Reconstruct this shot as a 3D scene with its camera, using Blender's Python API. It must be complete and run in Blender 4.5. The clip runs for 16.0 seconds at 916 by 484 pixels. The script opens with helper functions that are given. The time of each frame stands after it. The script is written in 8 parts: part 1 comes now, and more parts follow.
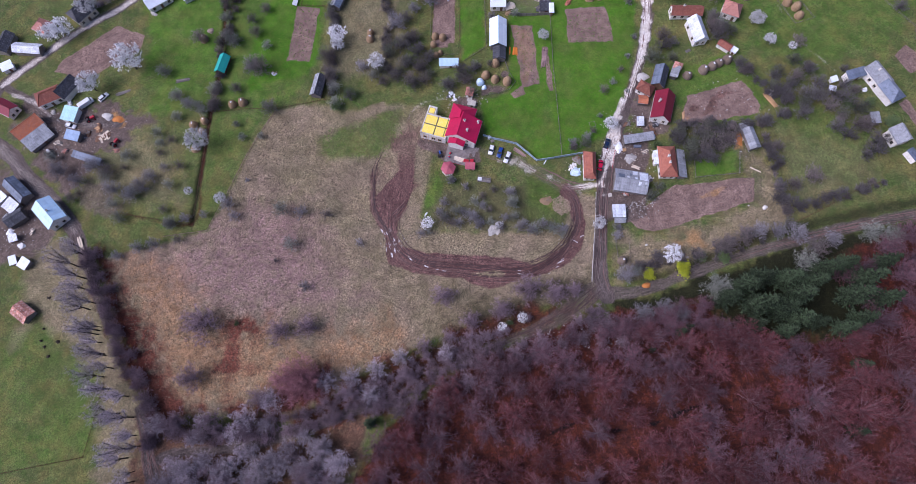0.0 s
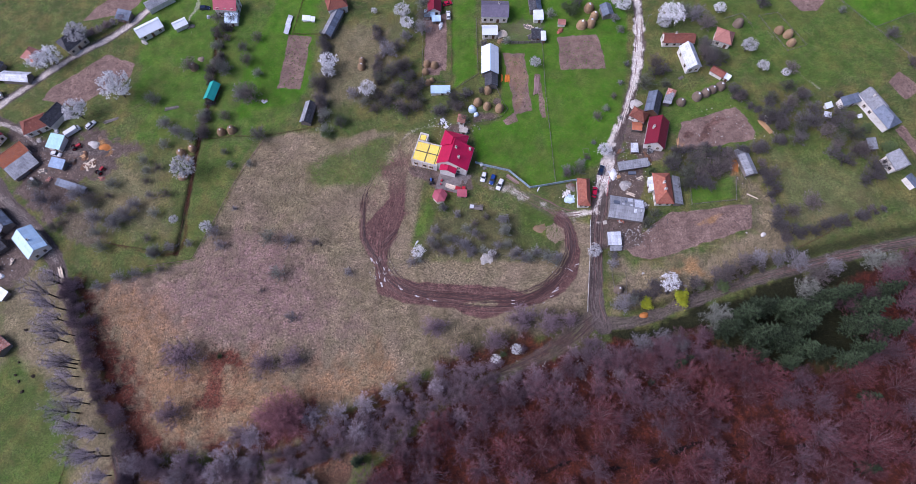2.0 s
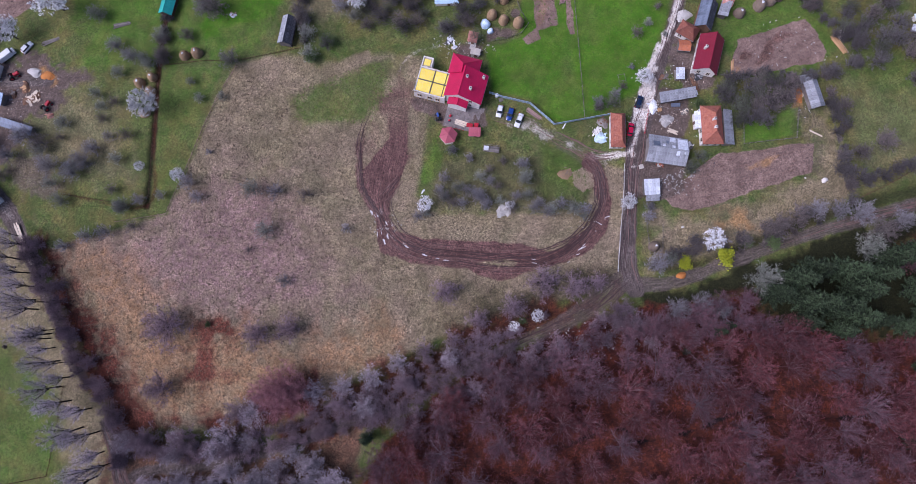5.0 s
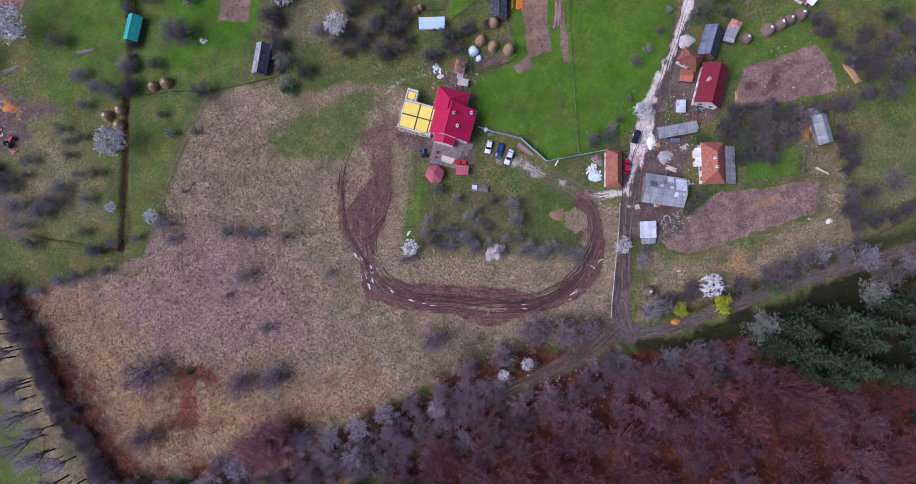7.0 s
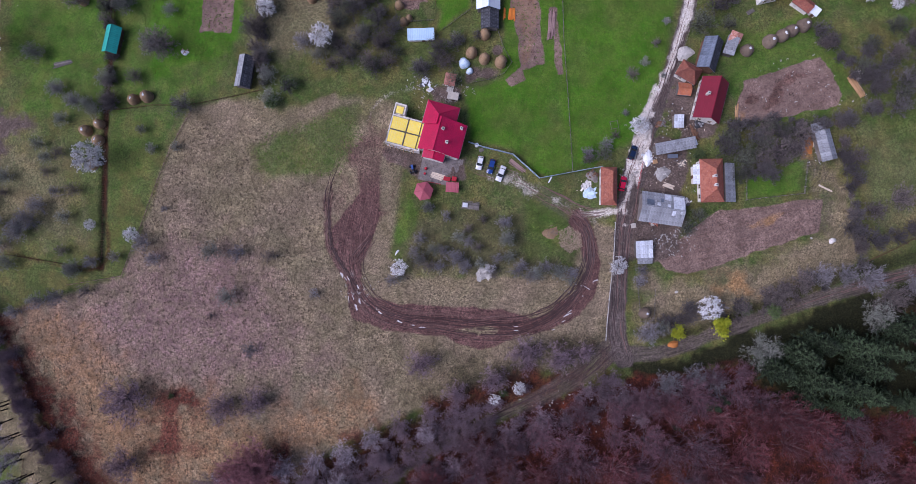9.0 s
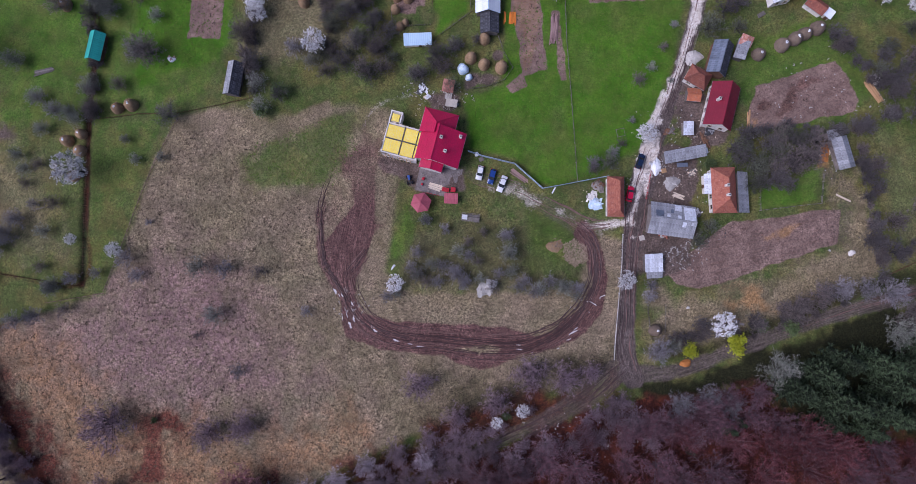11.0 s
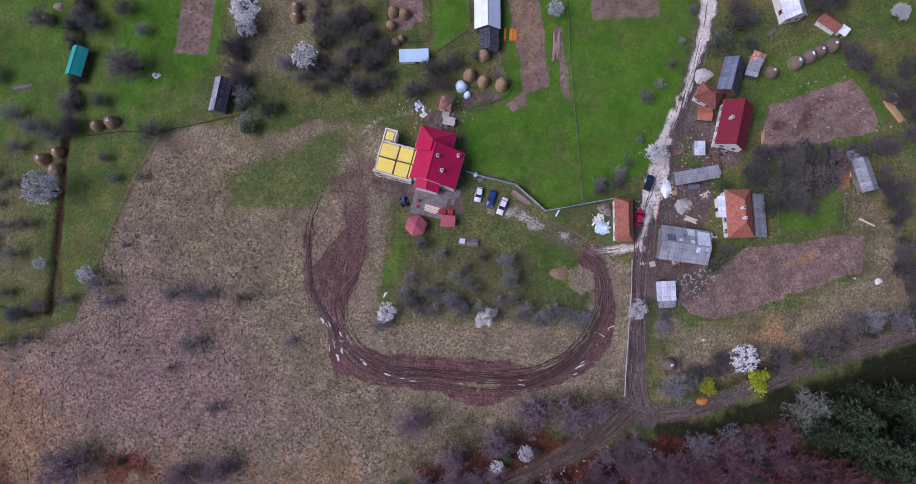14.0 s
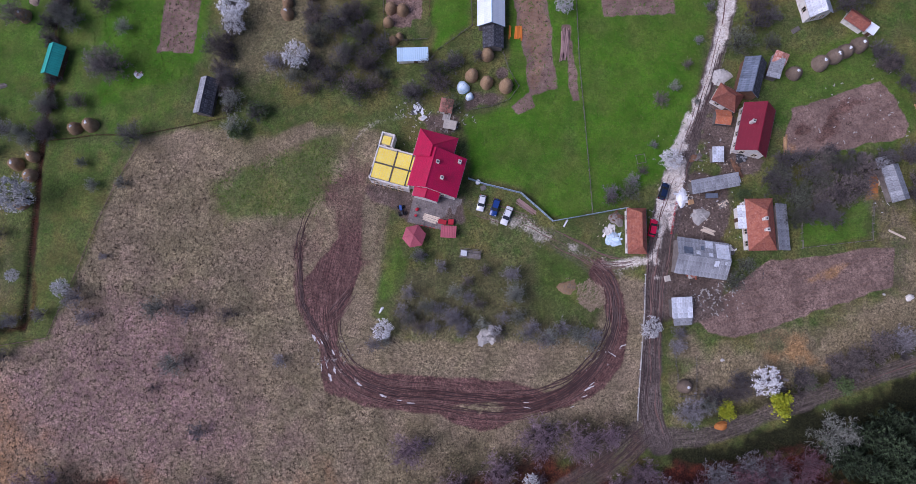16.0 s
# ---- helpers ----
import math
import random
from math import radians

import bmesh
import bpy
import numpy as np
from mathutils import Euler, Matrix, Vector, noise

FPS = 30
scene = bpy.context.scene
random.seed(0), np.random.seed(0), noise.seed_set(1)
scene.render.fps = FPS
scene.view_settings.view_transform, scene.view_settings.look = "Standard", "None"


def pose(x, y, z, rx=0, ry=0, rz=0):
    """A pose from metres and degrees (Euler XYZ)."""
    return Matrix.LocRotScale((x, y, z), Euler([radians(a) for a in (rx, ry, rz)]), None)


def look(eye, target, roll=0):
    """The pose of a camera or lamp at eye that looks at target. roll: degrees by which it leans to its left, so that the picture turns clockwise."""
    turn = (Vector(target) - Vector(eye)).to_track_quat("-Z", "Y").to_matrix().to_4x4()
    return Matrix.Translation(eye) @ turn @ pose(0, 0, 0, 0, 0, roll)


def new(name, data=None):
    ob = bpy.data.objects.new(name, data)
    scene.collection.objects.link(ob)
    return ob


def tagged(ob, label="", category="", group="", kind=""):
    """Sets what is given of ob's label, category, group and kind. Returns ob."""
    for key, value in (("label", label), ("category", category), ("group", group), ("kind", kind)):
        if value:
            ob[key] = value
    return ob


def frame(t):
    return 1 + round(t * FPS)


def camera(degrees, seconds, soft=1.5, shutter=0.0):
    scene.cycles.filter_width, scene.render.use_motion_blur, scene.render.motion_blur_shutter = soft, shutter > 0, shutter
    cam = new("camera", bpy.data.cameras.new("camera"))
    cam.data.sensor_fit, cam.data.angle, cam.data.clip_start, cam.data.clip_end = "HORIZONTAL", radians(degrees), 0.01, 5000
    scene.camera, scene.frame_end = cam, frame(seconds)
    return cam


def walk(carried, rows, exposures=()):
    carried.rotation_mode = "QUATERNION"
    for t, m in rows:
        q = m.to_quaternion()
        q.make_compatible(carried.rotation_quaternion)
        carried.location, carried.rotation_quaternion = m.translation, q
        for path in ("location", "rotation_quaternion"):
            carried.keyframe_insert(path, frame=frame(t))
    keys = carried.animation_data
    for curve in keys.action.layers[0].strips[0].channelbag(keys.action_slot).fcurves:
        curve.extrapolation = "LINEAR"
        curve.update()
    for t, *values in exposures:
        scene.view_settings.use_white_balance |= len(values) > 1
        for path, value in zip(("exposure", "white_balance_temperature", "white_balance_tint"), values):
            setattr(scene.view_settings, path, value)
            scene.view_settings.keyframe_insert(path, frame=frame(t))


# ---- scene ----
cam = camera(78.0, 16.0, soft=0.5)
# seconds, x, y, z, then the turn about x, y, z in degrees
ROWS = [
    (0, -2.59, -55.24, 186.99, 16.46, -0.79, 0.00),
    (0.5, -2.32, -54.62, 185.89, 16.98, -0.87, -0.08),
    (1, -1.80, -54.25, 184.60, 17.81, -0.91, -0.16),
    (1.5, -1.23, -54.31, 183.31, 18.74, -0.95, -0.22),
    (2, -0.39, -54.14, 182.09, 19.49, -0.94, -0.22),
    (2.5, -1.25, -50.69, 179.45, 19.61, -0.91, -0.26),
    (3, -2.63, -45.80, 176.29, 19.34, -0.84, -0.32),
    (3.5, -4.05, -41.87, 172.66, 18.14, -0.88, -0.41),
    (3.7, -4.40, -40.38, 170.98, 15.97, -0.89, -0.49),
    (5.8, -3.24, -14.79, 161.72, 5.83, -0.97, -1.02),
    (6, -2.78, -11.89, 161.22, 5.43, -0.96, -1.08),
    (6.5, -1.30, -4.78, 160.50, 3.83, -0.90, -1.13),
    (7, 0.00, 0.34, 159.82, 2.66, -0.92, -1.18),
    (7.5, 1.42, 2.91, 159.32, 2.32, -0.88, -1.17),
    (8, 2.73, 4.77, 158.67, 2.20, -0.85, -1.12),
    (8.5, 3.21, 6.34, 156.87, 2.20, -0.79, -1.12),
    (11, 3.48, 7.84, 147.19, 3.44, -0.84, -1.39),
    (11.5, 3.62, 7.05, 145.21, 4.31, -0.81, -1.34),
    (12, 3.70, 6.44, 143.41, 5.12, -0.79, -1.30),
    (12.5, 3.77, 6.06, 141.54, 5.87, -0.77, -1.28),
    (13, 3.57, 5.56, 139.74, 6.59, -0.85, -1.22),
    (13.5, 3.63, 5.36, 138.26, 7.06, -0.91, -1.19),
    (14, 4.15, 5.77, 137.17, 7.16, -0.91, -1.14),
    (14.5, 4.12, 6.83, 135.17, 7.19, -0.88, -1.08),
    (15, 4.10, 7.89, 132.98, 7.19, -0.87, -1.08),
    (15.5, 4.20, 8.84, 130.85, 7.17, -0.86, -1.02),
    (16, 4.08, 9.70, 128.69, 7.11, -0.93, -1.00),
]
walk(cam, [(r[0], pose(*r[1:])) for r in ROWS], [(0.0, 0.46, 5600, 30), (6.0, 0.37, 5600, 30), (11.0, 0.09, 5600, 30), (16.0, 0.07, 5600, 30)])

# ---- light: a thin overcast in early spring ----
SUN_EL, SUN_AZ = radians(46), radians(258)
world = bpy.data.worlds.new("sky")
scene.world = world
world.use_nodes = True
wn = world.node_tree.nodes
sky = wn.new("ShaderNodeTexSky")
sky.sky_type = 'NISHITA'
sky.sun_disc = False
sky.sun_elevation, sky.sun_rotation = SUN_EL, SUN_AZ
sky.air_density, sky.dust_density = 1.0, 3.0
world.node_tree.links.new(sky.outputs[0], wn["Background"].inputs[0])
wn["Background"].inputs[1].default_value = 0.082
sun = new("sun", bpy.data.lights.new("sun", 'SUN'))
sun.data.energy, sun.data.angle, sun.data.color = 2.25, radians(42), (1.0, 0.97, 0.93)
sun.matrix_world = look((0, 0, 0), (-math.sin(SUN_AZ) * math.cos(SUN_EL), -math.cos(SUN_AZ) * math.cos(SUN_EL), -math.sin(SUN_EL)))

# ---- materials ----
class Nodes:
    """A small wrapper to write node trees in few lines."""
    def __init__(self, name):
        self.m = bpy.data.materials.new(name)
        self.m.use_nodes = True
        self.t = self.m.node_tree
        self.bsdf = self.t.nodes["Principled BSDF"]

    def node(self, kind, **values):
        n = self.t.nodes.new("ShaderNode" + kind)
        for k, v in values.items():
            setattr(n, k, v)
        return n

    def link(self, a, b):
        self.t.links.new(a, b)

    def put(self, socket, v):
        if isinstance(v, bpy.types.NodeSocket):
            self.link(v, socket)
        elif isinstance(v, (tuple, list)) and len(v) == 3 and socket.type == 'RGBA':
            socket.default_value = (*v, 1)
        else:
            socket.default_value = v

    def noise(self, scale, detail=4.0, rough=0.55, vec=None, stretch=None):
        n = self.node("TexNoise")
        n.inputs["Scale"].default_value, n.inputs["Detail"].default_value, n.inputs["Roughness"].default_value = scale, detail, rough
        v = vec or self.coord()
        if stretch:
            mp = self.node("Mapping")
            mp.inputs["Scale"].default_value = stretch
            self.link(v, mp.inputs[0])
            v = mp.outputs[0]
        self.link(v, n.inputs["Vector"])
        return n.outputs[0]

    def coord(self, which="Object"):
        return self.node("TexCoord").outputs[which]

    def attr(self, name):
        return self.node("Attribute", attribute_name=name)

    def ramp(self, f, *stops):
        r = self.node("ValToRGB")
        while len(r.color_ramp.elements) < len(stops):
            r.color_ramp.elements.new(0.5)
        for e, (p, c) in zip(r.color_ramp.elements, stops):
            e.position = p
            e.color = (*c, 1) if isinstance(c, (tuple, list)) else (c, c, c, 1)
        self.link(f, r.inputs[0])
        return r.outputs[0]

    def mix(self, f, a, b, blend='MIX'):
        n = self.node("MixRGB", blend_type=blend)
        for s, v in zip(n.inputs, (f, a, b)):
            self.put(s, v)
        return n.outputs[0]

    def math(self, op, a, b=0.0, c=0.0, clamp=False):
        n = self.node("Math", operation=op, use_clamp=clamp)
        for s, v in zip(n.inputs, (a, b, c)):
            self.put(s, v)
        return n.outputs[0]

    def bump(self, h, strength=0.4, dist=0.05):
        b = self.node("Bump")
        b.inputs["Strength"].default_value, b.inputs["Distance"].default_value = strength, dist
        self.link(h, b.inputs["Height"])
        self.link(b.outputs[0], self.bsdf.inputs["Normal"])

    def done(self, color, rough=0.8, metal=0.0, spec=0.4):
        self.put(self.bsdf.inputs["Base Color"], color)
        self.put(self.bsdf.inputs["Roughness"], rough)
        self.put(self.bsdf.inputs["Metallic"], metal)
        self.bsdf.inputs["Specular IOR Level"].default_value = spec
        return self.m


def surf(name, a, b, big=0.6, fine=9.0, rough=0.8, metal=0.0, bump=0.3, vary=0.25, stain=None, spec=0.4):
    """A weathered surface: a and b in large patches, fine grain, each piece a little lighter or darker, stains of a third colour."""
    n = Nodes(name)
    f = n.ramp(n.noise(big, 5, 0.6), (0.35, 0.0), (0.65, 1.0))
    c = n.mix(f, a, b)
    g = n.noise(fine, 5, 0.65)
    c = n.mix(0.55, c, n.ramp(g, (0.25, 0.25), (0.75, 0.8)), 'OVERLAY')
    if stain:
        s = n.ramp(n.noise(big * 2.3, 6, 0.7), (0.52, 0.0), (0.66, 0.85))
        c = n.mix(s, c, stain)
    if vary:
        o = n.node("ObjectInfo").outputs["Random"]
        lo, hi = 1 - vary, 1 + vary
        v = n.math('MULTIPLY_ADD', o, hi - lo, lo)
        hs = n.node("HueSaturation")
        n.link(v, hs.inputs["Value"])
        n.link(c, hs.inputs["Color"])
        c = hs.outputs[0]
    if bump:
        n.bump(g, bump, 0.03)
    return n.done(c, rough, metal, spec)


def twig_mat(name, a, b, rough=0.85):
    n = Nodes(name)
    o = n.node("ObjectInfo").outputs["Random"]
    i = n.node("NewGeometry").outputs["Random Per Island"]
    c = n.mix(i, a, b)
    hs = n.node("HueSaturation")
    n.link(n.math('MULTIPLY_ADD', o, 0.6, 0.7), hs.inputs["Value"])
    n.link(c, hs.inputs["Color"])
    return n.done(hs.outputs[0], rough, 0.0, 0.25)


def plain(name, c, rough=0.5, metal=0.0, grain=0.12, scale=6.0, spec=0.5, coat=0.0):
    n = Nodes(name)
    g = n.noise(scale, 5, 0.6)
    col = n.mix(grain, c, n.ramp(g, (0.3, 0.1), (0.7, 0.9)), 'OVERLAY')
    n.bsdf.inputs["Coat Weight"].default_value = coat
    return n.done(col, rough, metal, spec)


M_RED = surf("red_metal_tiles", (0.47, 0.010, 0.068), (0.41, 0.009, 0.058), 0.3, 5, 0.42, 0.0, 0.15, 0.06, (0.36, 0.015, 0.06))
M_MAROON = surf("maroon_sheet", (0.22, 0.012, 0.032), (0.17, 0.010, 0.026), 0.4, 6, 0.45, 0.0, 0.2, 0.12)
M_TILE = surf("old_clay_tiles", (0.37, 0.130, 0.080), (0.25, 0.080, 0.055), 1.2, 11, 0.85, 0.0, 0.8, 0.15, (0.44, 0.21, 0.16))
M_TILE_DARK = surf("dark_clay_tiles", (0.25, 0.085, 0.055), (0.17, 0.06, 0.045), 0.8, 11, 0.88, 0.0, 0.8, 0.2, (0.30, 0.14, 0.10))
M_TILE_PINK = surf("faded_clay_tiles", (0.42, 0.20, 0.16), (0.34, 0.15, 0.12), 0.8, 11, 0.88, 0.0, 0.8, 0.15, (0.22, 0.10, 0.08))
M_ORANGE = surf("bright_clay_tiles", (0.46, 0.15, 0.065), (0.33, 0.11, 0.06), 1.3, 11, 0.85, 0.0, 0.8, 0.12, (0.42, 0.24, 0.18))
M_GREY = surf("grey_fibre_cement", (0.33, 0.345, 0.37), (0.21, 0.22, 0.24), 1.4, 7, 0.85, 0.0, 0.5, 0.20, (0.11, 0.11, 0.115))
M_SILVER = surf("galvanised_sheet", (0.68, 0.72, 0.78), (0.50, 0.54, 0.60), 1.1, 6, 0.55, 0.05, 0.4, 0.18, (0.30, 0.295, 0.30))
M_DARKROOF = surf("tarred_roof", (0.030, 0.032, 0.040), (0.062, 0.064, 0.076), 1.1, 8, 0.8, 0.0, 0.5, 0.25, (0.15, 0.155, 0.17))
M_SLATE = surf("slate_blue_sheet", (0.16, 0.19, 0.25), (0.12, 0.15, 0.20), 0.5, 6, 0.55, 0.1, 0.3, 0.25, (0.07, 0.08, 0.1))
M_BLUEROOF = surf("pale_blue_sheet", (0.50, 0.70, 0.86), (0.44, 0.63, 0.80), 0.4, 5, 0.45, 0.1, 0.15, 0.08)
M_WHITEROOF = surf("white_sheet", (0.78, 0.84, 0.90), (0.70, 0.77, 0.84), 0.4, 5, 0.5, 0.0, 0.15, 0.06)
M_CYAN = surf("pale_cyan_sheet", (0.46, 0.74, 0.76), (0.40, 0.66, 0.69), 0.6, 6, 0.5, 0.0, 0.2, 0.06, (0.36, 0.58, 0.62))
M_STEELBLUE = surf("steel_blue_sheet", (0.26, 0.36, 0.50), (0.20, 0.29, 0.42), 0.8, 6, 0.5, 0.1, 0.3, 0.12, (0.36, 0.44, 0.54))
M_TEAL = surf("teal_sheet", (0.03, 0.40, 0.34), (0.02, 0.32, 0.28), 0.5, 6, 0.5, 0.0, 0.2, 0.1)
M_RUST = surf("rusty_sheet", (0.32, 0.10, 0.06), (0.45, 0.25, 0.20), 0.8, 7, 0.75, 0.1, 0.4, 0.4, (0.55, 0.50, 0.48))
M_PINK = surf("faded_pink_roof", (0.42, 0.10, 0.13), (0.35, 0.08, 0.11), 0.6, 8, 0.7, 0.0, 0.3, 0.1)
M_WHITE = surf("white_render", (0.76, 0.74, 0.70), (0.66, 0.64, 0.60), 0.5, 5, 0.85, 0.0, 0.25, 0.08, (0.50, 0.47, 0.42))
M_CREAM = surf("cream_render", (0.62, 0.55, 0.42), (0.52, 0.46, 0.36), 0.5, 5, 0.85, 0.0, 0.25, 0.1)
M_CONC = surf("raw_concrete", (0.48, 0.44, 0.38), (0.38, 0.35, 0.31), 0.8, 8, 0.9, 0.0, 0.4, 0.15)
M_YELLOW = surf("yellow_formwork", (0.95, 0.76, 0.13), (0.92, 0.70, 0.09), 0.7, 4, 0.55, 0.0, 0.1, 0.06, (0.90, 0.78, 0.26))
M_WOOD = surf("weathered_boards", (0.20, 0.18, 0.165), (0.13, 0.115, 0.105), 0.9, 12, 0.9, 0.0, 0.6, 0.35)
M_BROWNWOOD = surf("brown_boards", (0.16, 0.085, 0.05), (0.10, 0.055, 0.035), 0.9, 12, 0.9, 0.0, 0.6, 0.35)
M_FRESH = surf("fresh_timber", (0.55, 0.34, 0.17), (0.46, 0.27, 0.13), 0.9, 12, 0.8, 0.0, 0.4, 0.25)
M_PALE = surf("pale_planks", (0.72, 0.62, 0.48), (0.62, 0.52, 0.40), 0.9, 10, 0.8, 0.0, 0.3, 0.15)
M_PINKWOOD = surf("old_pink_boards", (0.36, 0.24, 0.22), (0.27, 0.17, 0.16), 0.9, 12, 0.85, 0.0, 0.4, 0.25)
M_ORANGEWOOD = surf("orange_stained_boards", (0.70, 0.22, 0.03), (0.60, 0.17, 0.02), 0.9, 10, 0.7, 0.0, 0.3, 0.2)
M_FENCE = surf("blue_grey_fence_boards", (0.30, 0.40, 0.47), (0.24, 0.33, 0.40), 0.6, 9, 0.75, 0.0, 0.4, 0.3, (0.45, 0.50, 0.52))
M_FENCEWHITE = surf("whitewashed_rail", (0.66, 0.66, 0.64), (0.5, 0.5, 0.49), 0.6, 9, 0.8, 0.0, 0.4, 0.3)
M_PAVE = surf("paving_blocks", (0.21, 0.185, 0.175), (0.16, 0.14, 0.135), 0.7, 8, 0.85, 0.0, 0.5, 0.25)
M_STONE = surf("pale_stone", (0.52, 0.50, 0.47), (0.40, 0.38, 0.35), 1.0, 8, 0.9, 0.0, 0.6, 0.35)
M_PLASTIC = surf("white_plastic", (0.78, 0.80, 0.83), (0.62, 0.66, 0.70), 0.9, 5, 0.45, 0.0, 0.3, 0.2)
M_TARP = surf("blue_white_tarp", (0.62, 0.74, 0.84), (0.40, 0.58, 0.74), 1.2, 6, 0.45, 0.0, 0.4, 0.2, (0.75, 0.78, 0.8))
M_HAY = surf("old_hay", (0.33, 0.225, 0.13), (0.24, 0.155, 0.085), 0.9, 14, 0.95, 0.0, 1.0, 0.22, (0.35, 0.26, 0.15))
M_HAYGREY = surf("weathered_hay", (0.20, 0.155, 0.12), (0.14, 0.105, 0.08), 0.9, 14, 0.95, 0.0, 1.0, 0.22, (0.24, 0.18, 0.12))
M_GLASS = plain("dark_glass", (0.02, 0.025, 0.03), 0.08, 0.0, 0.05, 3, 0.6)
M_CARWHITE = plain("white_car_paint", (0.72, 0.74, 0.76), 0.25, 0.0, 0.04, 3, 0.5, 0.6)
M_CARBLUE = plain("blue_car_paint", (0.015, 0.05, 0.22), 0.25, 0.0, 0.04, 3, 0.5, 0.6)
M_CARDARK = plain("dark_blue_car_paint", (0.008, 0.018, 0.05), 0.25, 0.0, 0.04, 3, 0.5, 0.6)
M_CARRED = plain("red_car_paint", (0.55, 0.008, 0.05), 0.25, 0.0, 0.04, 3, 0.5, 0.6)
M_TYRE = plain("tyre_rubber", (0.015, 0.015, 0.016), 0.9, 0.0, 0.1, 9, 0.3)
M_STEEL = plain("dull_steel", (0.35, 0.36, 0.38), 0.45, 0.6, 0.2, 9)
M_DARKSTEEL = plain("dark_steel", (0.06, 0.06, 0.065), 0.6, 0.4, 0.2, 9)
M_LAMPRED = plain("red_lens", (0.4, 0.01, 0.01), 0.2)
M_REDPAINT = surf("red_paint", (0.45, 0.02, 0.035), (0.36, 0.015, 0.03), 0.8, 6, 0.5, 0.0, 0.2, 0.12)
M_BLUEPAINT = surf("blue_paint", (0.03, 0.10, 0.35), (0.05, 0.08, 0.22), 0.8, 6, 0.5, 0.0, 0.2, 0.12)
M_MAUVEROOF = surf("mauve_grey_sheet", (0.155, 0.140, 0.195), (0.125, 0.112, 0.160), 0.5, 6, 0.6, 0.0, 0.3, 0.08, (0.10, 0.09, 0.12))
M_DIRT = surf("spoil_earth", (0.30, 0.24, 0.19), (0.22, 0.17, 0.13), 0.8, 7, 0.95, 0.0, 0.9, 0.1)
M_CLAY = surf("orange_clay", (0.50, 0.20, 0.05), (0.40, 0.15, 0.04), 0.6, 7, 0.95, 0.0, 0.9, 0.1)

M_BARK = twig_mat("grey_bark", (0.062, 0.056, 0.056), (0.024, 0.021, 0.021))
M_BLACKBARK = twig_mat("dark_wet_bark", (0.022, 0.019, 0.021), (0.010, 0.009, 0.010))
M_TWIG = twig_mat("grey_twigs", (0.36, 0.345, 0.365), (0.13, 0.120, 0.130))
M_TWIG_LICHEN = twig_mat("lichen_twigs", (0.34, 0.360, 0.310), (0.115, 0.122, 0.098))
M_GREYBARK = twig_mat("lichened_bark", (0.150, 0.142, 0.138), (0.070, 0.064, 0.062))
M_TWIG_BROWN = twig_mat("brown_twigs", (0.26, 0.222, 0.210), (0.075, 0.060, 0.056))
M_TWIG_DARK = twig_mat("dark_twigs", (0.19, 0.175, 0.175), (0.050, 0.045, 0.045))
M_TWIG_MOSS = twig_mat("mossy_twigs", (0.190, 0.205, 0.150), (0.045, 0.050, 0.034))
M_TWIG_PALE = twig_mat("pale_twigs", (0.62, 0.545, 0.590), (0.16, 0.132, 0.145))
M_TWIG_PURPLE = twig_mat("purple_twigs", (0.37, 0.275, 0.312), (0.115, 0.080, 0.092))
M_TWIG_HAZE = twig_mat("lavender_twigs", (0.52, 0.46, 0.52), (0.30, 0.26, 0.30))
M_TWIG_BEECH = twig_mat("beech_twigs", (0.245, 0.086, 0.094), (0.034, 0.009, 0.011))
M_TWIG_MAUVE = twig_mat("mauve_twigs", (0.270, 0.145, 0.172), (0.042, 0.019, 0.024))
M_TWIG_COPPER = twig_mat("copper_twigs", (0.38, 0.185, 0.200), (0.13, 0.058, 0.064))
M_RUT = surf("churned_mud", (0.062, 0.031, 0.028), (0.040, 0.021, 0.019), 0.8, 7, 0.55, 0.0, 0.6, 0.0)
M_RIDGE = surf("dried_mud_ridge", (0.190, 0.118, 0.102), (0.130, 0.076, 0.064), 0.8, 7, 0.9, 0.0, 0.6, 0.0)
# pale clay colour that also carries the sky's reflection on the water
M_PUDDLE = plain("muddy_sky_water", (0.62, 0.60, 0.60), 0.12, 0.0, 0.1, 2.0, 0.6)
M_BEECHBARK = twig_mat("beech_bark", (0.30, 0.215, 0.222), (0.13, 0.085, 0.090))
M_PALEBARK = twig_mat("pale_bark", (0.22, 0.195, 0.215), (0.12, 0.105, 0.115))
M_PETAL = twig_mat("white_petals", (0.80, 0.80, 0.80), (0.62, 0.63, 0.64), 0.7)
# the near-black end stands in for shade between the boughs
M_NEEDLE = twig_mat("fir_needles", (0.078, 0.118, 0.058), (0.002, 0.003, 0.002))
M_LEAFYEL = twig_mat("yellow_green_leaves", (0.40, 0.42, 0.02), (0.24, 0.30, 0.02))
M_LEAFGREEN = twig_mat("dull_green_leaves", (0.10, 0.14, 0.05), (0.06, 0.09, 0.04))
M_TUFT = twig_mat("dead_grass", (0.26, 0.20, 0.13), (0.12, 0.09, 0.06))
M_STRAW = twig_mat("pale_straw", (0.46, 0.36, 0.26), (0.27, 0.20, 0.14))
M_TUFTGREEN = twig_mat("grass_tuft", (0.09, 0.14, 0.02), (0.05, 0.09, 0.015))
M_TUFTDARK = twig_mat("dark_tussock", (0.070, 0.052, 0.038), (0.030, 0.023, 0.018))

